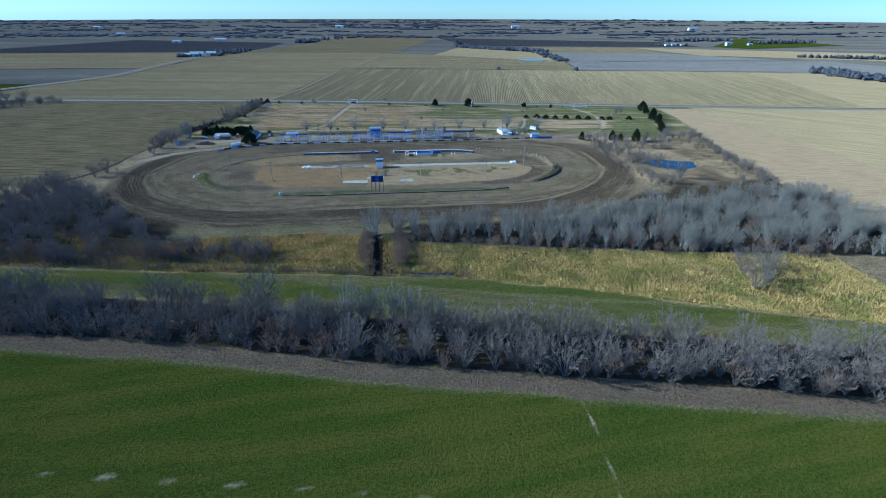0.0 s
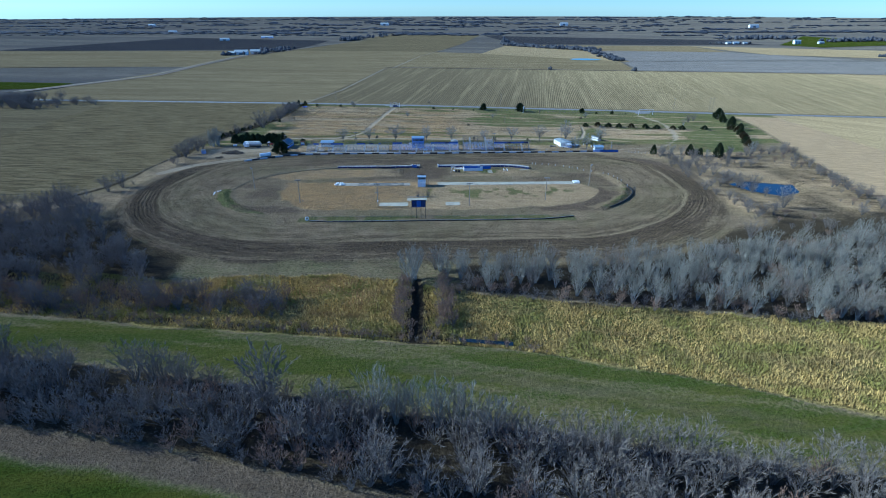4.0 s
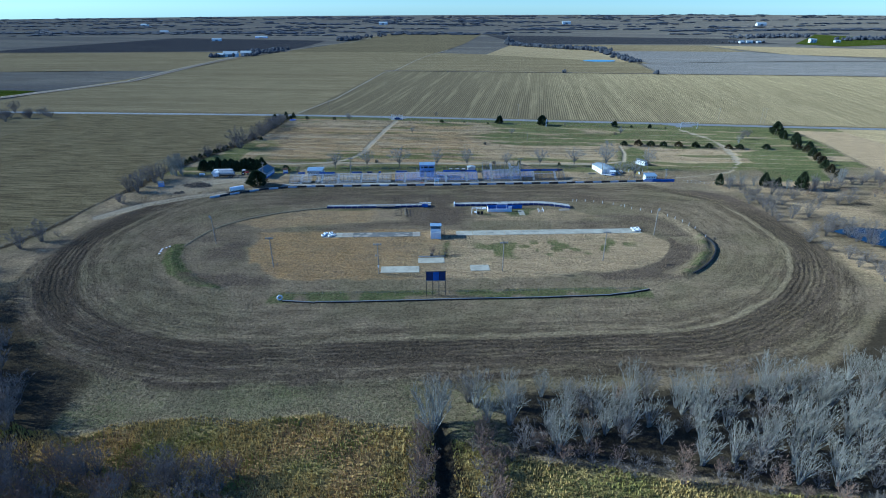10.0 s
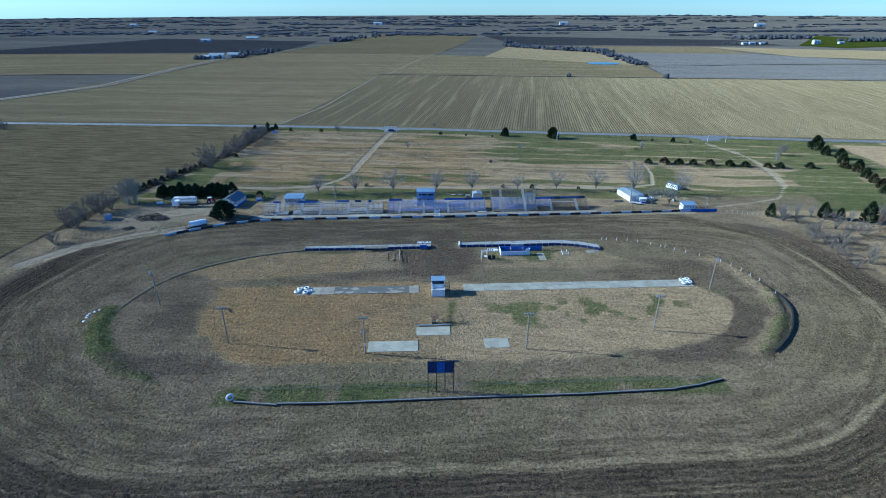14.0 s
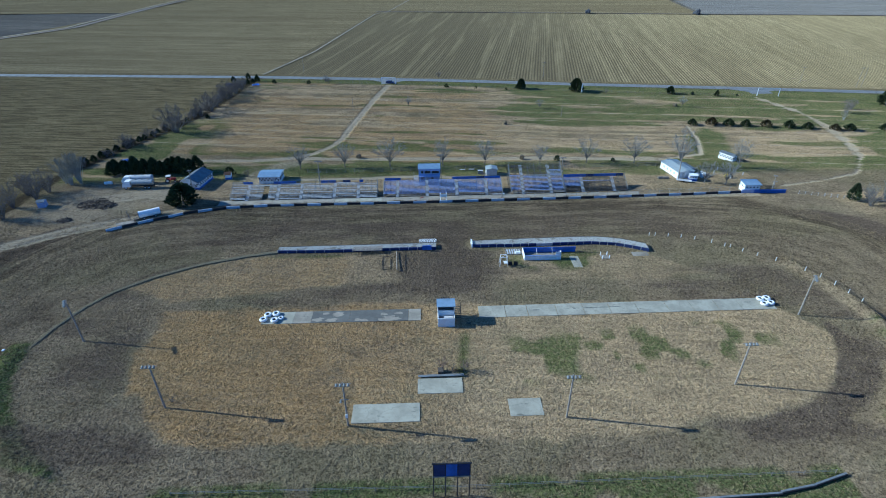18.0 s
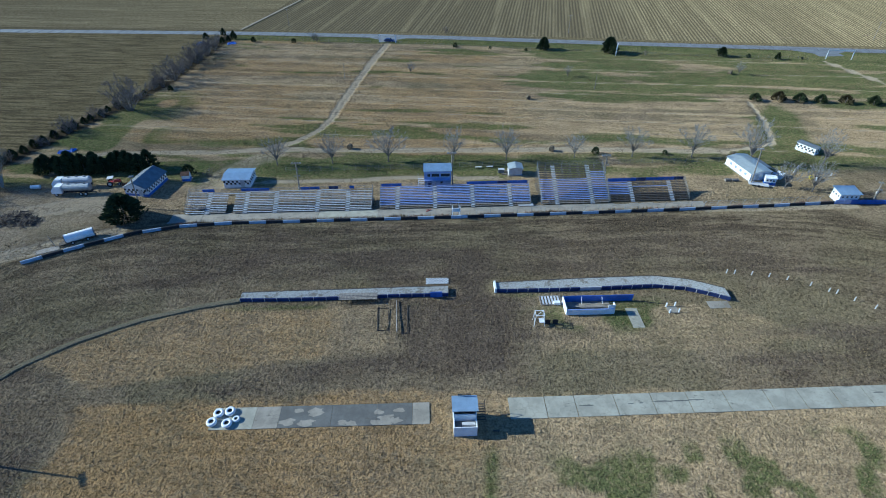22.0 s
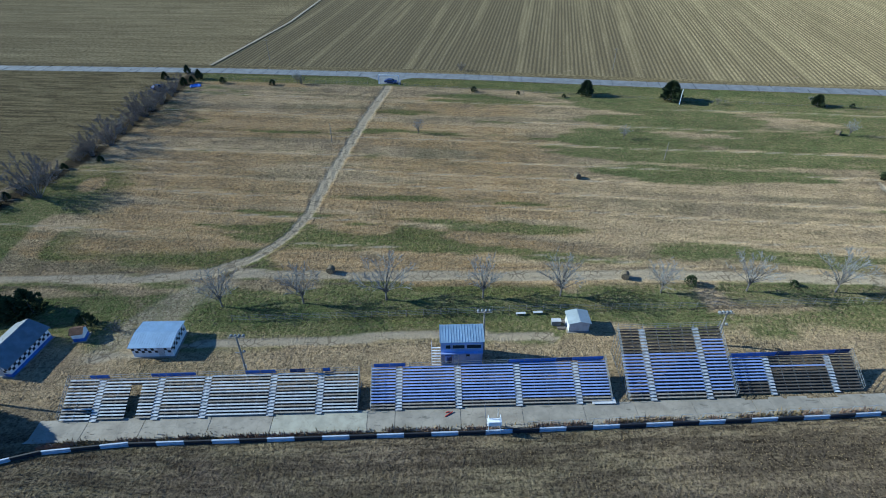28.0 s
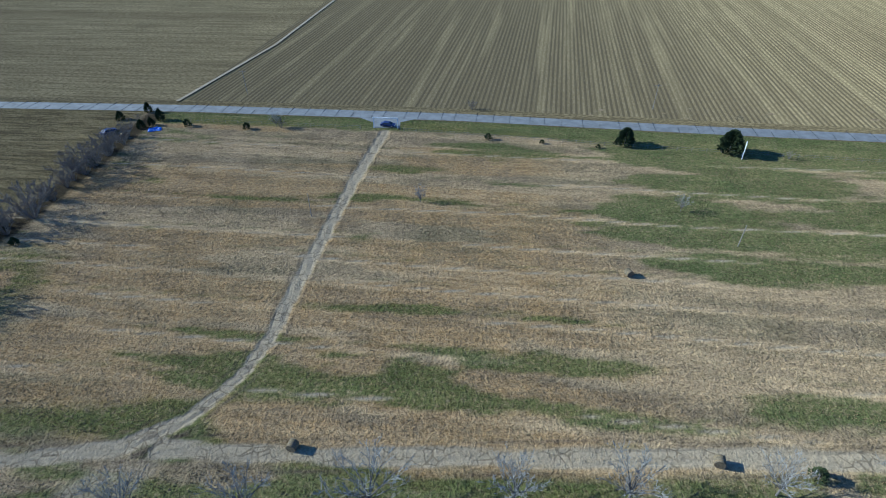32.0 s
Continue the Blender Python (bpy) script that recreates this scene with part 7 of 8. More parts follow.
part("bank", bank, "berm_soil", berm, "gravel and dry weeds on a low bank", True)
arc = thing("tyre_wall", (88, 258), "curved black tyre wall on the eastern bend", "barrier")
east_curve = walk_line([(90.9, 267), (91.4, 262), (91.1, 258.6), (89.8, 254.6), (87.5, 250.8), (84.3, 246.4), (80.6, 242.5), (76, 238.6), (73.2, 236.8)], 1.5)
for (ax, ay, a), (bx, by, _) in zip(east_curve[:-1], east_curve[1:]):
    part("section", Geo().beam((ax - 88, ay - 258, 0.32), (bx - 88, by - 258, 0.32), 0.62, 0.35), "tyre", arc)
posts = thing("post_row", (70, 297), "row of short white posts on the eastern bend", "posts")
pm = Geo().tube((0, 0, -0.2), (0, 0, 1.0), 0.11, 0.10, 8).mesh("post", "dull_white")
for x, y in ((54.9, 302.4), (56.4, 302.1), (59.8, 301.6), (63.1, 300.9), (66.3, 299.8), (70, 297.9), (72.6, 296.0), (73.8, 295.4), (75.9, 293.2), (78.4, 290.8), (81.7, 288.2), (85.5, 282.7), (88.3, 276.3), (89.8, 269.6), (90.4, 263.0), (87, 279.5), (89.2, 273)):
    p = part("post", pm, None, posts)
    p.location = (x - 70, y - 297, height(x, y))
for i, (x, y) in enumerate(((-91.6, 260.5), (-90.6, 261.2), (-89.8, 261.9), (-91.3, 258.6), (-91.0, 256.9), (-91.5, 259.6))):
    st = thing("stone", (x, y, height(x, y)), "white painted stone on the inner bank", "stone", "white stones")
    bm = bmesh.new()
    bmesh.ops.create_icosphere(bm, subdivisions=2, radius=0.38)
    rng = random.Random(i)
    for v in bm.verts:
        v.co *= rng.uniform(0.8, 1.1)
        v.co.z *= 0.65
    me = bpy.data.meshes.new("stone_body")
    bm.to_mesh(me), bm.free()
    me.materials.append(M["white"])
    part("stone_body", me, None, st)
check = thing("checkered_board", (-5.3, 301.9), "flat black and white checkered finish board", "board")
part("backing", Geo().box(-2.3, 2.3, -0.9, 0.9, 0.1, 0.16), "white", check)
square = Geo().box(0, 4.6 / 14, 0, 0.36, 0.16, 0.167).mesh("square", "black")
for i in range(14):
    for j in range(5):
        if (i + j) % 2:
            q = part("square", square, None, check)
            q.location = (-2.3 + i * 4.6 / 14, -0.9 + j * 0.36, 0)

# pit shelter in blue and white sheet
pit = thing("pit_shelter", (18.9, 291.2), "roofless pit shelter of blue and white sheet walls", "shelter")
part("front_wall", Geo().box(0, 9.2, -0.06, 0.06, 0, 1.3), "white", pit)
part("west_wall", Geo().box(-0.06, 0.06, 0.06, 3.7, 0, 1.5), "white", pit)
part("back_wall", Geo().box(0.06, 13.8, 3.6, 3.72, 0, 1.5), "blue", pit)
part("east_wall", Geo().box(7.8, 9.2, 0.06, 0.14, 0, 2.2).box(9.08, 9.2, 0.06, 1.2, 0, 2.0), "white", pit)
part("floor", Geo().box(0.06, 9.1, 0.06, 3.6, -0.05, 0.04), "worn_concrete", pit)
part("bench", Geo().box(1.2, 7.5, 1.6, 2.0, 0.4, 0.48).box(1.4, 1.5, 1.6, 2.0, 0, 0.4).box(7.1, 7.2, 1.6, 2.0, 0, 0.4), "wood", pit)
for x in (3.6, 7.6):
    part("stay", Geo().beam((x, 3.55, 1.4), (x, 2.6, 0.3), 0.08), "white", pit)
part("blue_coping", Geo().box(0, 9.2, -0.1, 0.1, 1.3, 1.36), "pale_blue", pit)
slab(30.6, 32.8, 287.4, 292.6, "pale_concrete", "narrow concrete path in dry grass", 0.05)
slab(47, 51.1, 292, 294, "concrete", "small grey concrete pad", 0.05)
slab(38.6, 40.6, 291.1, 292.9, "concrete", "small pad with four white posts", 0.06)
four = thing("bollard_set", (39.6, 292), "four short white bollards round a small pad", "bollards")
for dx, dy in ((-0.9, 0.9), (0.8, 1.0), (-0.9, -0.9), (0.9, -0.8)):
    part("bollard", Geo().tube((dx, dy, 0), (dx, dy, 0.9), 0.14, 0.13, 10), "white", four)
part("rail", Geo().beam((-6.5, 2.2, 0.5), (-1, 1.0, 0.5), 0.08), "black", four)
rack = thing("pallet", (16.7, 295.3), "low slatted pallet with a small white box on it", "pallet")
part("frame", Geo().box(-2.1, 2.1, -1.3, -1.15, 0, 0.2).box(-2.1, 2.1, 1.15, 1.3, 0, 0.2).box(-2.1, -1.95, -1.15, 1.15, 0, 0.2).box(1.95, 2.1, -1.15, 1.15, 0, 0.2), "wood", rack)
for i in range(6):
    part("slat", Geo().box(-1.7 + i * 0.62, -1.35 + i * 0.62, -1.15, 1.15, 0.12, 0.18), "dull_white", rack)
part("white_box", Geo().box(0.4, 1.6, -1.5, -0.8, 0.2, 0.75), "white", rack)
tower = thing("frame_tower", (13.3, 289.2), "white skeleton stand of angle steel", "stand")
for dx in (-1.0, 1.0):
    for dy in (-0.8, 0.9):
        part("leg", Geo().beam((dx, dy, 0), (dx * 0.75, dy * 0.75, 2.6), 0.09), "dull_white", tower)
    part("brace", Geo().beam((dx, -0.8, 0.2), (dx * 0.75, 0.7, 2.4), 0.07), "dull_white", tower)
part("top_frame", Geo().beam((-0.8, -0.65, 2.6), (0.8, -0.65, 2.6), 0.09).beam((-0.8, 0.7, 2.6), (0.8, 0.7, 2.6), 0.09).beam((-0.8, -0.65, 2.6), (-0.8, 0.7, 2.6), 0.09).beam((0.8, -0.65, 2.6), (0.8, 0.7, 2.6), 0.09).beam((-0.8, -0.65, 2.6), (0.8, 0.7, 2.6), 0.07), "white", tower)
part("seat", Geo().box(0.0, 1.0, -0.8, 0.3, 0.9, 1.0), "white", tower)
# Two added black sheets stand in for the tower's shadows.
for dx in (1.6, 3.0):
    part("shadow_sheet", Geo().box(dx - 0.5, dx + 0.5, -0.35, -0.3, 0.05, 1.2), "black", tower)

table = thing("viewing_bench", (-20.8, 297.0), "long weathered plank bench against the barrier", "bench")
for i in range(5):
    part("plank", Geo().box(-3.7, 3.7, -1.15 + i * 0.36, -0.87 + i * 0.36, 1.0 + 0.04 * i, 1.06 + 0.04 * i), "wood", table)
for dx in (-3.3, -1.1, 1.1, 3.3):
    part("trestle", Geo().beam((dx, -1.0, 0), (dx, -1.0, 1.0), 0.1).beam((dx, 0.4, 0), (dx, 0.4, 1.1), 0.1).beam((dx, -1.0, 0.5), (dx, 0.4, 0.5), 0.08), "dark_wood", table)
pole = thing("raised_gate_pole", (-13.4, 296.2), "long pale boom pole with a dark frame lying in grass", "pole")
part("boom", Geo().tube((0, 0, 0.3), (0.4, -8.7, 0.5), 0.10, 0.12, 8), "wood", pole)
for u in (0.15, 0.4, 0.6, 0.85):
    part("prop", Geo().beam((0.4 * u, -8.7 * u, 0.0), (0.4 * u, -8.7 * u, 0.35), 0.1), "dark_wood", pole)
pen = thing("ground_frame", (-15.6, 291), "thin dark steel frame lying on the grass", "frame")
for a, b in (((-1.0, -2.7), (-1.3, 3.2)), ((0.9, -2.7), (0.8, 3.2)), ((-1.0, -2.7), (0.9, -2.7)), ((-1.3, 3.2), (0.8, 3.2)), ((3.0, -3.5), (4.6, -3.6)), ((4.6, -3.6), (4.4, 4.0))):
    part("bar", Geo().beam((*a, 0.12), (*b, 0.12), 0.09), "black", pen)
heap = thing("fallen_board", (-3.4, 251.8), "fallen dark board and scrub behind a concrete pad", "board")
part("board", Geo().beam((-4.3, -0.4, 0.35), (4.2, -0.3, 0.35), 0.12, 0.5), "grey_steel", heap)
part("crate", Geo().box(-0.6, 0.4, 0.1, 1.3, 0, 0.8), "dark_wood", heap)
for x, y, s, k in ((-3.2, 253.2, 0.45, "red"), (-1.0, 252.9, 0.4, "bush"), (0.9, 252.8, 0.42, "red"), (-51.0, 247.2, 0.3, "bush")):
    plant(k, x, y, s, "dry bare shrub in infield grass", "shrub", "infield shrubs", rng, "shrub")

# ---- corner booth at the eastern end of the wall ----
corner = thing("corner_booth", (97.4, 329.6), "white corner booth with a pale blue roof and round windows", "booth", "", -2)
part("body", Geo().box(-2.4, 2.4, -1.4, 1.8, 0, 2.7), "white", corner)
part("roof", Geo().add([(-2.7, -1.8, 2.7), (2.7, -1.8, 2.7), (2.7, 2.1, 3.1), (-2.7, 2.1, 3.1), (-2.7, -1.8, 2.6), (2.7, -1.8, 2.6), (2.7, 2.1, 3.0), (-2.7, 2.1, 3.0)], [(0, 1, 2, 3), (7, 6, 5, 4), (0, 4, 5, 1), (1, 5, 6, 2), (2, 6, 7, 3), (3, 7, 4, 0)]), "blue_roof", corner)
for i in range(4):
    part("window", Geo().tube((-1.7 + i * 1.1, -1.4, 1.8), (-1.7 + i * 1.1, -1.44, 1.8), 0.25, 0.25, 10), "glass", corner)
for i in range(3):
    part("window", Geo().tube((-2.4, -0.8 + i * 1.0, 1.8), (-2.44, -0.8 + i * 1.0, 1.8), 0.25, 0.25, 10), "glass", corner)
blue_wall = thing("blue_wall", (94, 328.0), "low blue board wall at the corner booth", "wall")
for i in range(7):
    part("board", Geo().box(i * 2.0 + 0.02, i * 2.0 + 1.98, -0.08, 0.08, 0, 1.2, pose(0, -0.09 * i, 0)), "pale_blue" if i < 2 else "blue", blue_wall)
hut = shed((104.3, 357.0), -62, 5.6, 2.4, 2.0, 12, "grey_roof", "small checkered hut with a dark roof", "x", True, "white", 0.2, "hut", None, None)
part("ramp", Geo().box(-2.4, 0.5, -2.0, -1.2, 0, 0.35), "white", hut)
heap = thing("tyre_heap", (96.4, 340.2), "heap of painted tyres in grass", "tyre heap")
for i, (x, y, m) in enumerate(((-0.8, 0.4, "yellow"), (0.0, -0.6, "white"), (0.8, 0.2, "tyre"))):
    t = part("tyre", Geo().ring((0, 0, 0), 0.48, 0.16, 18, 8, 1.2), m, heap, smooth=True)
    t.location, t.rotation_euler = (x, y, 0.5), (radians(60 + i * 8), 0, radians(i * 50))
for x, y in ((93, 344), (95.5, 346.5), (99.5, 343.6), (102, 342)):
    q = thing("bollard", (x, y), "short pale wooden bollard in grass", "bollard", "yard bollards")
    part("post", Geo().tube((0, 0, -0.1), (0, 0, 1.0), 0.16, 0.15, 8), "dull_white", q)

# ---- yard with trucks, west of the stands ----
def wheel(g_parent, x, y, r, w=0.28):
    t = part("wheel", Geo().tube((x, y - w / 2, r), (x, y + w / 2, r), r, r, 14), "tyre", g_parent)
    part("rim", Geo().tube((x, y - w / 2 - 0.01, r), (x, y + w / 2 + 0.01, r), r * 0.52, r * 0.52, 10), "dull_white", t)


def tank_truck(at, turn, tank, label):
    t = thing("tank_truck", at, label, "truck", "trucks in the yard", turn)
    part("chassis", Geo().box(-5.0, 4.6, -0.45, 0.45, 0.7, 0.95), "black", t)
    n = 14
    g = Geo()
    for i, (x, r) in enumerate(((-4.9, 0.8), (-4.7, 1.05), (1.6, 1.05), (1.8, 0.8))):
        g.v += [(x, r * math.cos(2 * math.pi * k / n), 2.0 + r * 0.92 * math.sin(2 * math.pi * k / n)) for k in range(n)]
    for i in range(3):
        g.f += [(i * n + k, i * n + (k + 1) % n, (i + 1) * n + (k + 1) % n, (i + 1) * n + k) for k in range(n)]
    g.f += [tuple(range(n - 1, -1, -1)), tuple(range(3 * n, 4 * n))]
    part("tank", g, tank, t)
    for x in (-3.6, -1.6, 0.4):
        part("hatch", Geo().tube((x, 0, 2.95), (x, 0, 3.12), 0.25, 0.25, 10), "grey_steel", t)
    part("cab", Geo().add([(2.1, -1.1, 0.8), (4.7, -1.1, 0.8), (4.7, 1.1, 0.8), (2.1, 1.1, 0.8), (2.1, -1.05, 2.7), (3.7, -1.0, 2.7), (3.7, 1.0, 2.7), (2.1, 1.05, 2.7), (4.6, -1.05, 1.7), (4.6, 1.05, 1.7)], [(0, 1, 8, 5, 4), (3, 7, 6, 9, 2), (4, 5, 6, 7), (5, 8, 9, 6), (1, 2, 9, 8), (0, 4, 7, 3), (0, 3, 2, 1)]), "white", t)
    part("windscreen", Geo().add([(3.78, -0.9, 2.6), (4.55, -0.95, 1.75), (4.55, 0.95, 1.75), (3.78, 0.9, 2.6)], [(0, 1, 2, 3)]), "glass", t)
    for x in (-3.6, -2.4, 3.7):
        for y in (-0.95, 0.95):
            wheel(t, x, y, 0.5)
    return t


tank_truck((-100.5, 343.9, 0), 183, "dull_white", "white tank truck parked before dark cedars")
tank_truck((-98.6, 340.2, 0), 182, "steel", "pale steel tank truck parked on gravel")
tractor = thing("tractor", (-90.2, 344.6), "old red tractor beside a gabled shed", "tractor", "", 15)
part("hood", Geo().box(0.1, 1.7, -0.35, 0.35, 0.8, 1.4), "red", tractor)
part("seat_deck", Geo().box(-1.2, 0.1, -0.6, 0.6, 0.8, 1.1), "red", tractor)
part("canopy", Geo().box(-1.2, 0.3, -0.8, 0.8, 2.2, 2.28).beam((-1.1, -0.7, 1.1), (-1.1, -0.7, 2.2), 0.06).beam((-1.1, 0.7, 1.1), (-1.1, 0.7, 2.2), 0.06).beam((0.2, 0.7, 1.1), (0.2, 0.7, 2.2), 0.06).beam((0.2, -0.7, 1.1), (0.2, -0.7, 2.2), 0.06), "dull_white", tractor)
for x, y, r in ((-0.8, -0.8, 0.75), (-0.8, 0.8, 0.75), (1.3, -0.6, 0.4), (1.3, 0.6, 0.4)):
    wheel(tractor, x, y, r)
implement = thing("disc_harrow", (-86.6, 343.6), "rusty farm harrow beside a shed", "implement")
part("frame", Geo().beam((-1.2, 0, 0.7), (1.2, 0, 0.7), 0.12).beam((0, -1.0, 0.6), (0, 1.2, 0.9), 0.1), "rust", implement)
for i in range(5):
    part("disc", Geo().tube((-1.0 + i * 0.5, 0.2, 0.5), (-0.96 + i * 0.5, 0.2, 0.5), 0.5, 0.5, 14), "rust", implement)
propane = thing("gas_tank", (-109.6, 342.8), "white gas tank lying on short legs", "tank", "", 8)
part("tank", Geo().tube((-1.1, 0, 0.8), (1.1, 0, 0.8), 0.5, 0.5, 14), "white", propane)
for x in (-0.7, 0.7):
    part("leg", Geo().box(x - 0.1, x + 0.1, -0.35, 0.35, 0, 0.4), "grey_steel", propane)
roller = thing("tank_trailer", (-86.2, 319.3), "white round tank on a low trailer behind the wall", "trailer", "", 31)
n = 16
part("tank", Geo().tube((-2.6, 0, 1.35), (3.0, 0, 1.35), 1.0, 1.0, n), "white", roller, smooth=False)
part("end_ring", Geo().tube((-2.75, 0, 1.35), (-2.6, 0, 1.35), 1.03, 1.03, n).tube((3.0, 0, 1.35), (3.1, 0, 1.35), 1.03, 1.03, n), "grey_steel", roller)
part("chassis", Geo().box(-4.2, 3.2, -0.7, 0.7, 0.3, 0.5), "dark_wood", roller)
for x in (-1.5, 1.5):
    for y in (-0.9, 0.9):
        wheel(roller, x, y, 0.4)
ramp = thing("board_ramp", (-91.4, 315.6), "pale board ramp and post beside the wall", "ramp", "", 25)
part("deck", Geo().box(-2.4, 2.2, -0.9, 0.9, 0.0, 0.12), "wood", ramp)
part("post", Geo().tube((1.4, 0.7, 0), (1.0, 0.7, 3.2), 0.09, 0.08, 7), "wood", ramp)
for i, (x, y, s) in enumerate(((-107.2, 328.4, 1.0), (-102.6, 327.2, 0.7), (-110, 318, 0.45), (-88.5, 318.6, 0.3))):
    pile = thing("brush_pile", (x, y), "dark heap of dead brush and scrap timber", "brush pile", "brush piles")
    rng = random.Random(60 + i)
    g = Geo()
    for k in range(150):
        a, r = rng.uniform(0, 6.28), 3.4 * s * math.sqrt(rng.random())
        z = max(0.05, (1.5 * s) * (1 - r / (3.5 * s)) * rng.random())
        p = Vector((r * math.cos(a) * 1.3, r * math.sin(a), z))
        d = Vector((rng.gauss(0, 1), rng.gauss(0, 1), rng.gauss(0, 0.3))).normalized() * rng.uniform(0.5, 1.5) * s
        g.beam(p - d, p + d, rng.uniform(0.06, 0.16))
    part("brush", g, "brush", pile)
    for k in range(14):
        a, r = rng.uniform(0, 6.28), 2.8 * s * math.sqrt(rng.random())
        p = Vector((r * math.cos(a) * 1.3, r * math.sin(a), rng.uniform(0.2, 0.9) * s))
        d = Vector((rng.gauss(0, 1), rng.gauss(0, 1), rng.gauss(0, 0.2))).normalized() * rng.uniform(0.6, 1.4) * s
        part("board", Geo().beam(p - d, p + d, 0.28, 0.05), "dark_wood", pile)
small = shed((-121.6, 327.6), 12, 2.0, 2.0, 1.9, 20, "grey_roof", "small blue-white hut at the yard's edge", "x", False, "pale_blue", 0.15, "hut", None, None)


def tarp(x, y, w, d, label, seed):
    rng = random.Random(seed)
    t = thing("tarpaulin", (x, y), label, "tarpaulin", "blue tarpaulins", rng.uniform(0, 90))
    g = Geo()
    n = 8
    pts = [[(-w / 2 + w * i / n + rng.uniform(-0.15, 0.15), -d / 2 + d * j / n + rng.uniform(-0.15, 0.15), 0.08 + 0.55 * rng.random() * (0 < i < n and 0 < j < n)) for j in range(n + 1)] for i in range(n + 1)]
    for i in range(n):
        for j in range(n):
            g.quad(pts[i][j], pts[i + 1][j], pts[i + 1][j + 1], pts[i][j + 1])
    part("sheet", g, "tarp", t)


M["tarp"] = plain("blue_tarpaulin", (0.10, 0.20, 0.62), 0.35, 0, 0.25, 1.0, (0.5, 0.55, 0.65), 0.3)
tarp(-114.6, 364.6, 2.6, 1.8, "crumpled blue tarpaulin on the hedge bank", 1)
tarp(-112.2, 365.6, 2.4, 1.5, "crumpled blue tarpaulin on the hedge bank", 2)
tarp(-97.0, 475.4, 4.0, 2.6, "blue tarpaulin under roadside cedars", 3)

# ---- hay bales, gates, signs, parked car ----
for x, y, a in ((29.2, 400.8, 20), (-29.9, 363.6, -15), (29.6, 359.9, -20), (113, 424, 40), (-104, 470, 30)):
    b = thing("hay_bale", (x, y), "weathered round hay bale standing in grass", "hay bale", "hay bales", a)
    g = Geo().tube((0, -0.65, 0.74), (0, 0.65, 0.74), 0.75, 0.75, 20)
    part("bale", g, "hay", b)
    part("net_wrap", Geo().tube((0, -0.4, 0.74), (0, -0.3, 0.74), 0.762, 0.762, 20, False).tube((0, 0.3, 0.74), (0, 0.4, 0.74), 0.762, 0.762, 20, False), "tuft", b)


def gate_arch(x, y, w, h, label, turn=0.0):
    g = thing("gate_arch", (x, y), label, "gate", "road gates", turn)
    for sx in (-1, 1):
        part("upright", Geo().box(sx * w / 2 - 0.12, sx * w / 2 + 0.12, -0.12, 0.12, 0, h), "white", g)
    part("lintel", Geo().box(-w / 2 - 0.2, w / 2 + 0.2, -0.1, 0.1, h, h + 0.25), "white", g)
    return g


gate_arch(-24.6, 474.2, 7.6, 3.2, "white pipe gateway across the road drive", -8)
gate_arch(167.2, 440.2, 10.2, 3.6, "white pipe gateway of the camp ground drive", -8)


def parked_car(x, y, turn, paint, label):
    c = thing("car", (x, y, 0.06), label, "car", "", turn)
    prof = [(-2.25, 0.35), (2.25, 0.35), (2.28, 0.75), (1.35, 0.92), (0.55, 1.42), (-1.15, 1.45), (-1.95, 0.98), (-2.28, 0.9)]
    g = Geo()
    n = len(prof)
    for y0, k in ((-0.88, 1.0), (0.88, 1.0)):
        g.v += [(px, y0 * (0.82 if pz > 1.2 else 1.0), pz) for px, pz in prof]
    g.f += [tuple(range(n)), tuple(range(2 * n - 1, n - 1, -1))] + [(k, n + k, n + (k + 1) % n, (k + 1) % n) for k in range(n)]
    part("body", g, paint, c)
    for sy in (-1, 1):
        part("side_window", Geo().add([(-1.6, sy * 0.86, 1.02), (1.1, sy * 0.87, 1.0), (0.5, sy * 0.76, 1.36), (-1.1, sy * 0.76, 1.38)], [(0, 1, 2, 3)]), "glass", c)
        part("headlight", Geo().box(2.2, 2.3, sy * 0.65 - 0.15, sy * 0.65 + 0.15, 0.6, 0.74), "white", c)
        for px in (-1.4, 1.4):
            wheel(c, px, sy * 0.82, 0.33, 0.2)
    part("windscreen", Geo().add([(1.32, -0.75, 0.96), (1.32, 0.75, 0.96), (0.6, 0.66, 1.4), (0.6, -0.66, 1.4)], [(0, 1, 2, 3)]), "glass", c)
    return c


parked_car(-24.0, 475.4, -12, "navy", "dark blue car parked in the road gateway")
parked_car(-110.2, 473.5, 62, "navy", "dark blue car parked beside a hedgerow")
box2 = thing("mail_box", (-20.0, 470.6), "small mailbox on a post at the gateway", "mailbox")
part("post", Geo().tube((0, 0, 0), (0, 0, 1.1), 0.06, 0.06, 6), "wood", box2)
part("box", Geo().box(-0.2, 0.2, -0.3, 0.3, 1.1, 1.45), "black", box2)
sign = thing("sign_board", (75.6, 450.6), "white two-post sign seen edge-on before a cedar", "sign", "", 62)
for sx in (-1.0, 1.0):
    part("post", Geo().beam((sx, 0, 0), (sx, 0, 4.4), 0.2), "white", sign)
part("panel", Geo().box(-1.2, 1.2, -0.08, 0.08, 2.6, 4.5), "white", sign)
for x, y, s in ((88, 449.5, 0.6), (-57.5, 475.5, 0.9), (3, 488, 0.9)):
    plant("bush", x, y, s, "low leafless shrub on the roadside", "shrub", "roadside shrubs", rng, "shrub")

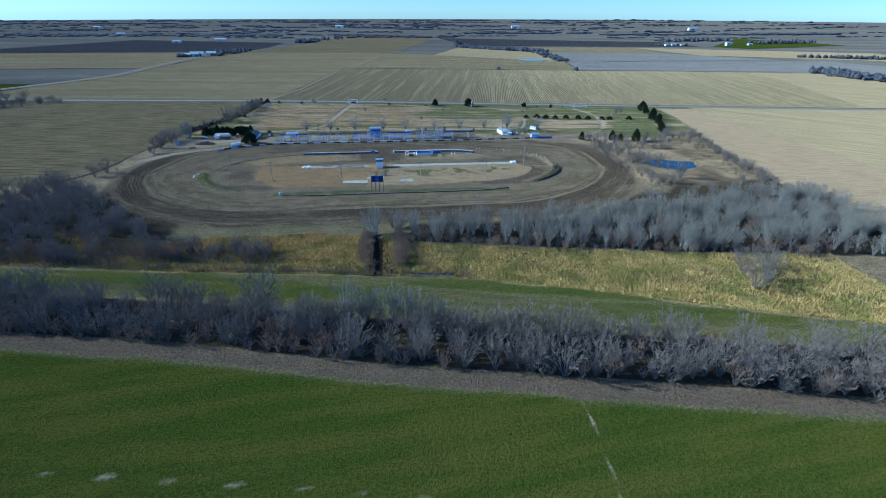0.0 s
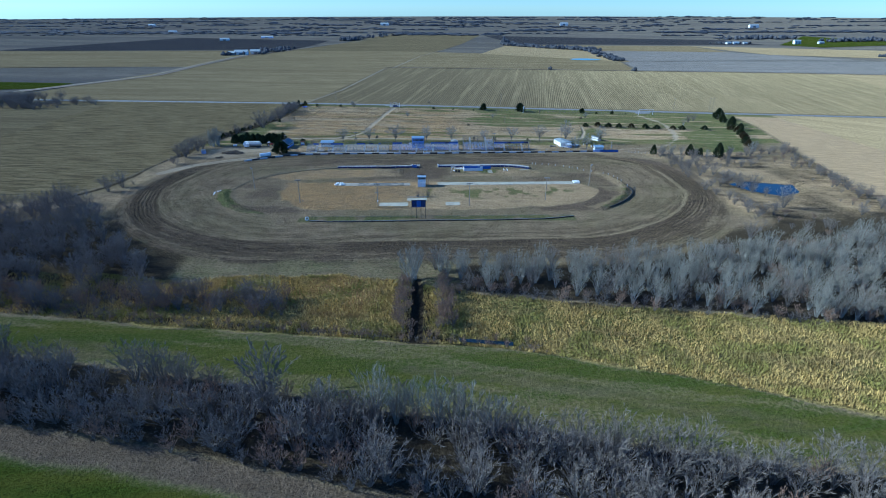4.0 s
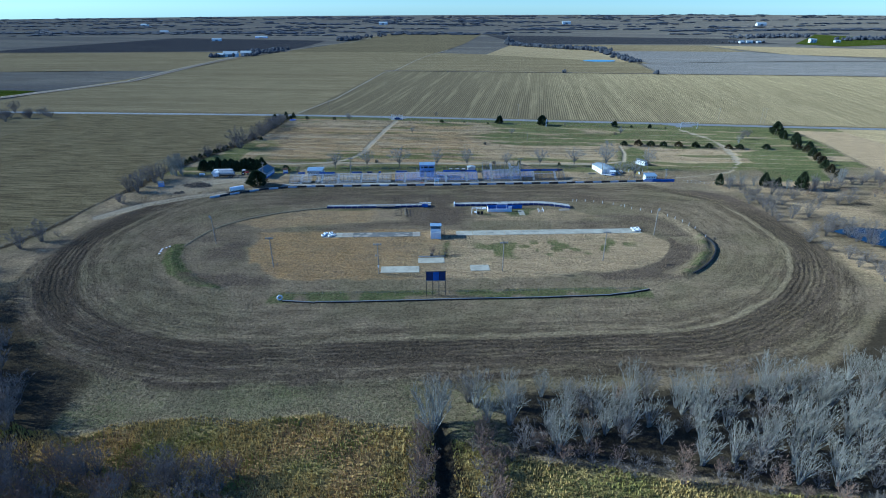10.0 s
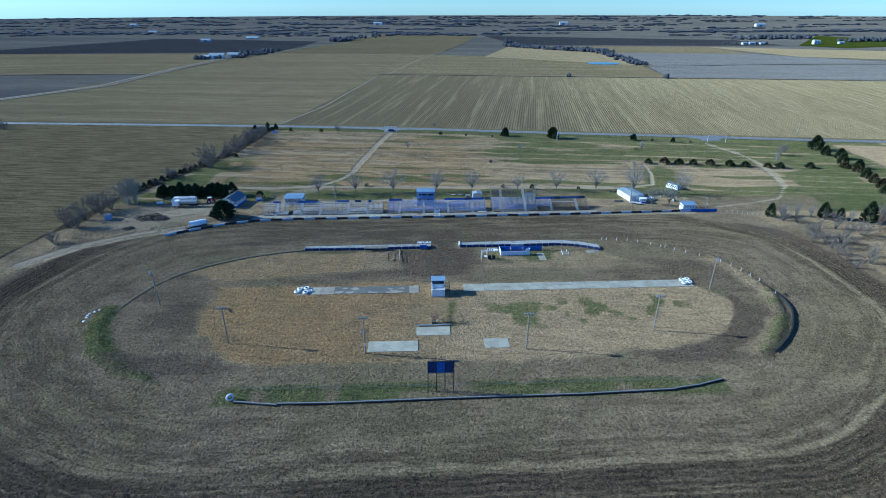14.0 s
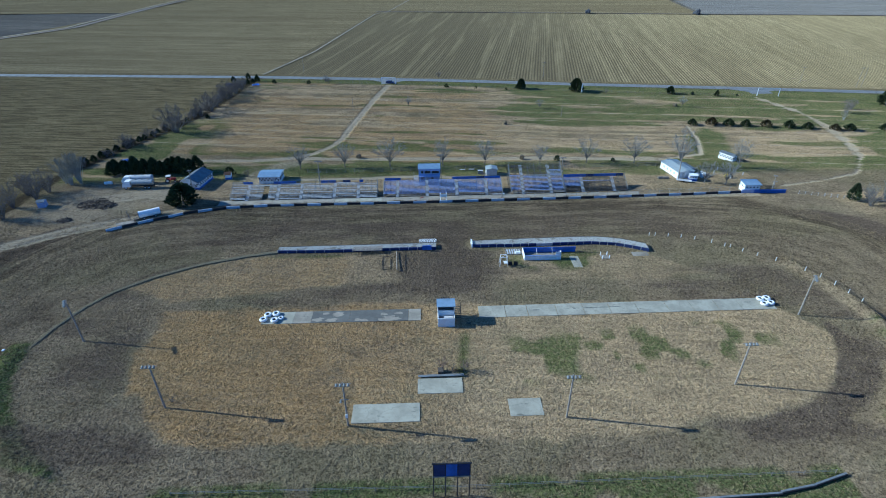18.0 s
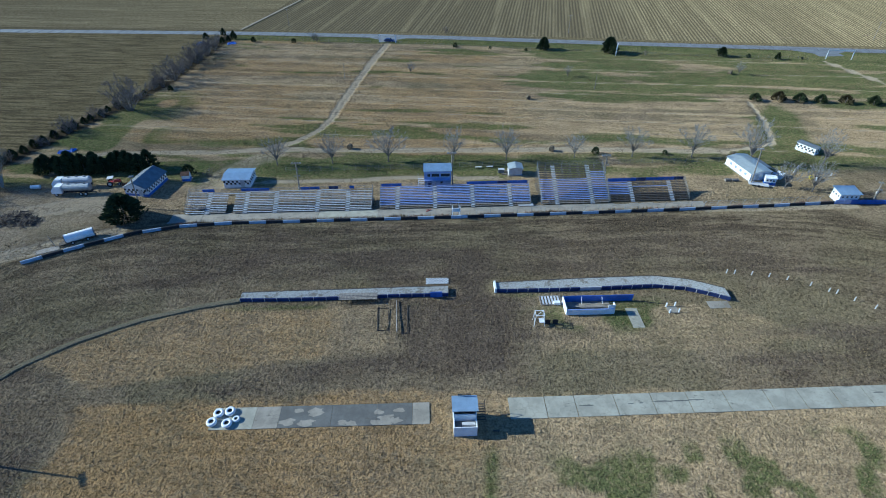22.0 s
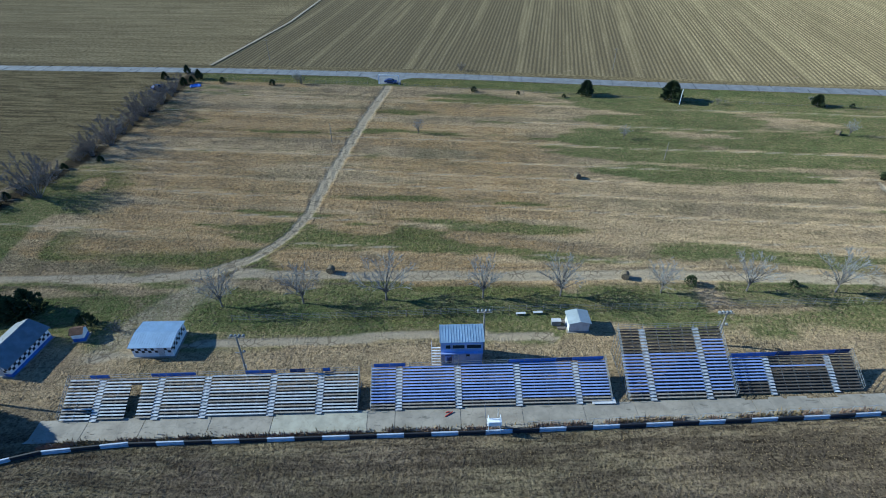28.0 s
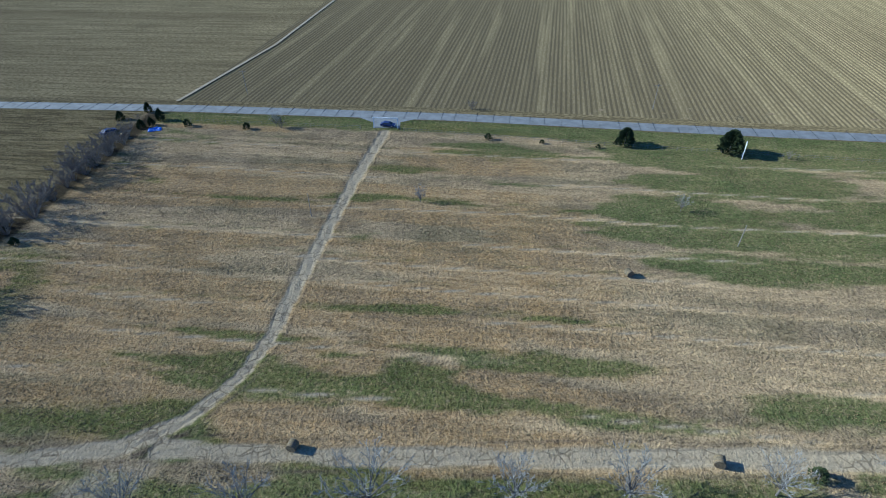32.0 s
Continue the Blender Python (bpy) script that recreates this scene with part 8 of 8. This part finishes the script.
# ---- weeds along the wall ----
rs = np.random.RandomState(9)
n = 9000
u = rs.randint(0, len(WALL) - 1, n)
f = rs.rand(n)
wx = np.array([WALL[i][0] + (WALL[i + 1][0] - WALL[i][0]) * k for i, k in zip(u, f)])
wy = np.array([WALL[i][1] + (WALL[i + 1][1] - WALL[i][1]) * k for i, k in zip(u, f)]) + rs.uniform(0.3, 1.1, n)
keep = (vn(wx, wy, 3.0, 80) > 0.5) & (wx > -70)
blades("weeds", wx[keep], wy[keep], 0.8, 0.16, "red_twig", "dry brown weeds along the crash wall", 8, 0.5, np.zeros(keep.sum()))

# ---- water ----
water = Nodes("pond_water", 0.06)
M["water"] = water.done((0.012, 0.02, 0.03))
pond = tagged(part("pond", Geo().add([(x, y, -1.15) for x, y in ((138, 274), (152, 278), (174, 272), (170, 256), (155, 250), (144, 257))], [tuple(range(6))]), "water", None), "still dark pond beside the scrub", "water", kind="structure")
ditch = tagged(part("creek", Geo().add([(8, 146.6, -0.85), (14, 145.5, -0.85), (21, 144.4, -0.85), (21, 145.9, -0.85), (14, 147.0, -0.85), (8, 148.0, -0.85)], [(0, 1, 4, 5), (1, 2, 3, 4)]), "water", None), "narrow dark creek at the reeds' edge", "water", kind="structure")
far_pond = tagged(part("farm_pond", Geo().add([(225 + 24 * math.cos(a) + 28, 912 + 16 * math.sin(a), float(droop(250, 912)) + 0.6) for a in [2 * math.pi * k / 16 for k in range(16)]], [tuple(range(16))]), "water", None), "small blue farm pond in a field", "water", kind="structure")

# ---- far woods, farms and shelter belts ----
def far_wood(name, spots, label, size=1.0, seed=0, tall=0.8, wide=1.0):
    """Lumpy crowns of far trees, in one mesh."""
    rng = random.Random(seed)
    g = Geo()
    ico = bmesh.new()
    bmesh.ops.create_icosphere(ico, subdivisions=1, radius=1.0)
    base = [v.co.copy() for v in ico.verts]
    faces = [tuple(v.index for v in f.verts) for f in ico.faces]
    ico.free()
    for x, y, s in spots:
        z = float(droop(x, y))
        for _ in range(3):
            w, h = s * size * rng.uniform(0.45, 0.8), s * size * tall * rng.uniform(0.55, 1.2)
            cx, cy = x + rng.uniform(-2.5, 2.5), y + rng.uniform(-2.5, 2.5)
            g.add([(cx + p.x * w * wide * rng.uniform(0.7, 1.2), cy + p.y * w * rng.uniform(0.7, 1.2), z + max(-0.3, h * (0.75 + p.z * rng.uniform(0.6, 1.15)))) for p in base], faces)
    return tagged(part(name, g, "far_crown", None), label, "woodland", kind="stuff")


# Bare crowns with the blue-grey of distance haze put into their colours.
n = Nodes("hazed_far_crowns", 0.95)
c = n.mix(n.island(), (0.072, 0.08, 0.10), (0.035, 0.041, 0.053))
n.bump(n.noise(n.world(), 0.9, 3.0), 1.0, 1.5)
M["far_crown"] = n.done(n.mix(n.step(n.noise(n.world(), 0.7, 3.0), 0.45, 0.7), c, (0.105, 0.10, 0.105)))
rng = random.Random(404)


def along_line(pts, count, jitter, s0, s1):
    out = []
    for _ in range(count):
        u = rng.random() * (len(pts) - 1)
        k = min(int(u), len(pts) - 2)
        x = pts[k][0] + (pts[k + 1][0] - pts[k][0]) * (u - k) + rng.gauss(0, jitter)
        y = pts[k][1] + (pts[k + 1][1] - pts[k][1]) * (u - k) + rng.gauss(0, jitter)
        out.append((x, y, rng.uniform(s0, s1)))
    return out


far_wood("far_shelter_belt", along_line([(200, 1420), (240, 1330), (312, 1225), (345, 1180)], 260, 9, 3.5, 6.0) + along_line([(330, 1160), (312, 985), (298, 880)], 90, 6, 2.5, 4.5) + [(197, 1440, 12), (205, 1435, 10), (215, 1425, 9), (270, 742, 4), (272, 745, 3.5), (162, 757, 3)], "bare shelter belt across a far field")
rng = random.Random(88)
grove_spots = along_line([(-330, 462), (-300, 482), (-283, 490)], 30, 6, 0.5, 0.8) + along_line([(-420, 500), (-350, 500), (-320, 486)], 60, 10, 0.8, 1.15)
mass_of("far_grove", [(("hedge", rng.randrange(3)), x, y, float(droop(x, y)), s, rng.uniform(0, 6.28)) for x, y, s in grove_spots], "dark bare grove beside the road", 0.8)
far_wood("far_trees", along_line([(-340, 1010), (-296, 1040), (-275, 1180)], 60, 7, 3.0, 5.0) + along_line([(-335, 1000), (-310, 1100), (-280, 1230)], 30, 5, 4.0, 6.5) + along_line([(-228, 1640), (-190, 1700), (-140, 2000)], 60, 12, 5, 8), "trees round a far farmstead")
far_wood("far_trees", along_line([(790, 1545), (880, 1550)], 40, 6, 3, 5) + along_line([(610, 600), (612, 710)], 120, 8, 4, 7) + along_line([(900, 1105), (1060, 1055)], 60, 6, 4, 6) + along_line([(920, 1760), (1160, 1800)], 70, 18, 5, 9) + along_line([(1160, 1640), (1400, 1700)], 60, 14, 6, 9), "dark cedars and trees on far fields")
bands = []
for y0, n0, s0, s1 in ((1900, 72, 4, 6), (2050, 168, 4, 7), (2300, 240, 4, 7), (2600, 312, 5, 8), (2950, 384, 5, 8), (3300, 408, 5, 9), (3700, 384, 6, 9), (4100, 360, 6, 9)):
    for _ in range(n0 // 12):
        cx, cy, ln = rng.uniform(-0.95, 0.95) * y0, y0 + rng.uniform(-160, 160), rng.uniform(80, 240)
        for _ in range(12):
            x = cx + rng.uniform(-ln, ln)
            if (x * x + (cy - 250) ** 2) < 4480 ** 2:
                bands.append((x, cy + 0.06 * (x - cx) + rng.gauss(0, 9), rng.uniform(s0, s1) * (1.6 if abs(rng.gauss(0, 1)) > 2 else 1)))
for x0, x1, y, c0 in ((-1500, -350, 2050, 170), (-100, 280, 2010, 60), (350, 900, 2350, 70), (900, 1900, 2200, 150)):
    bands += [(rng.uniform(x0, x1), y + rng.gauss(0, 28), rng.uniform(6, 9)) for _ in range(c0)]
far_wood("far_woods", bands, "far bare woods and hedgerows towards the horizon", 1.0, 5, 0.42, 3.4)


def farm_building(x, y, w, d, h, material, label, name="farm_building", round_top=False):
    z = float(droop(x, y))
    f = thing(name, (x, y, z), label, "farm building", "far farm buildings", random.Random(int(x)).uniform(-10, 10))
    part("walls", Geo().box(-w / 2, w / 2, -d / 2, d / 2, 0, h), material, f)
    g = Geo().add([(-w / 2 - 0.4, -d / 2 - 0.4, h), (w / 2 + 0.4, -d / 2 - 0.4, h), (w / 2 + 0.4, d / 2 + 0.4, h), (-w / 2 - 0.4, d / 2 + 0.4, h), (-w / 2 - 0.4, 0, h + d * 0.28), (w / 2 + 0.4, 0, h + d * 0.28)], [(0, 1, 5, 4), (2, 3, 4, 5), (1, 2, 5), (3, 0, 4), (0, 3, 2, 1)])
    part("roof", g, "white_roof", f)
    part("door", Geo().box(-w * 0.15, w * 0.15, -d / 2 - 0.1, -d / 2, 0, h * 0.8), "grey_roof", f)


for x, y, w, d, h, m in ((-318, 1020, 22, 12, 5, "white"), (-300, 1042, 16, 10, 5, "dull_white"), (-332, 1012, 12, 8, 4, "grey_steel"), (-560, 1640, 24, 10, 4, "white"), (815, 1530, 12, 9, 4, "dull_white"), (838, 1536, 16, 9, 4, "white"), (862, 1533, 10, 8, 3.5, "dull_white"), (1005, 1540, 9, 9, 9, "white"), (1018, 1546, 8, 8, 8, "white"), (1090, 1560, 14, 9, 4, "dull_white"), (-900, 2100, 26, 12, 5, "white"), (-1250, 2700, 30, 14, 6, "dull_white"), (-480, 1780, 34, 12, 2.5, "pale_blue"), (700, 2900, 40, 18, 9, "white"), (1500, 2600, 40, 18, 9, "white"), (-200, 2900, 40, 18, 8, "white")):
    farm_building(x, y, w, d, h, m, "white farm building far across the fields")
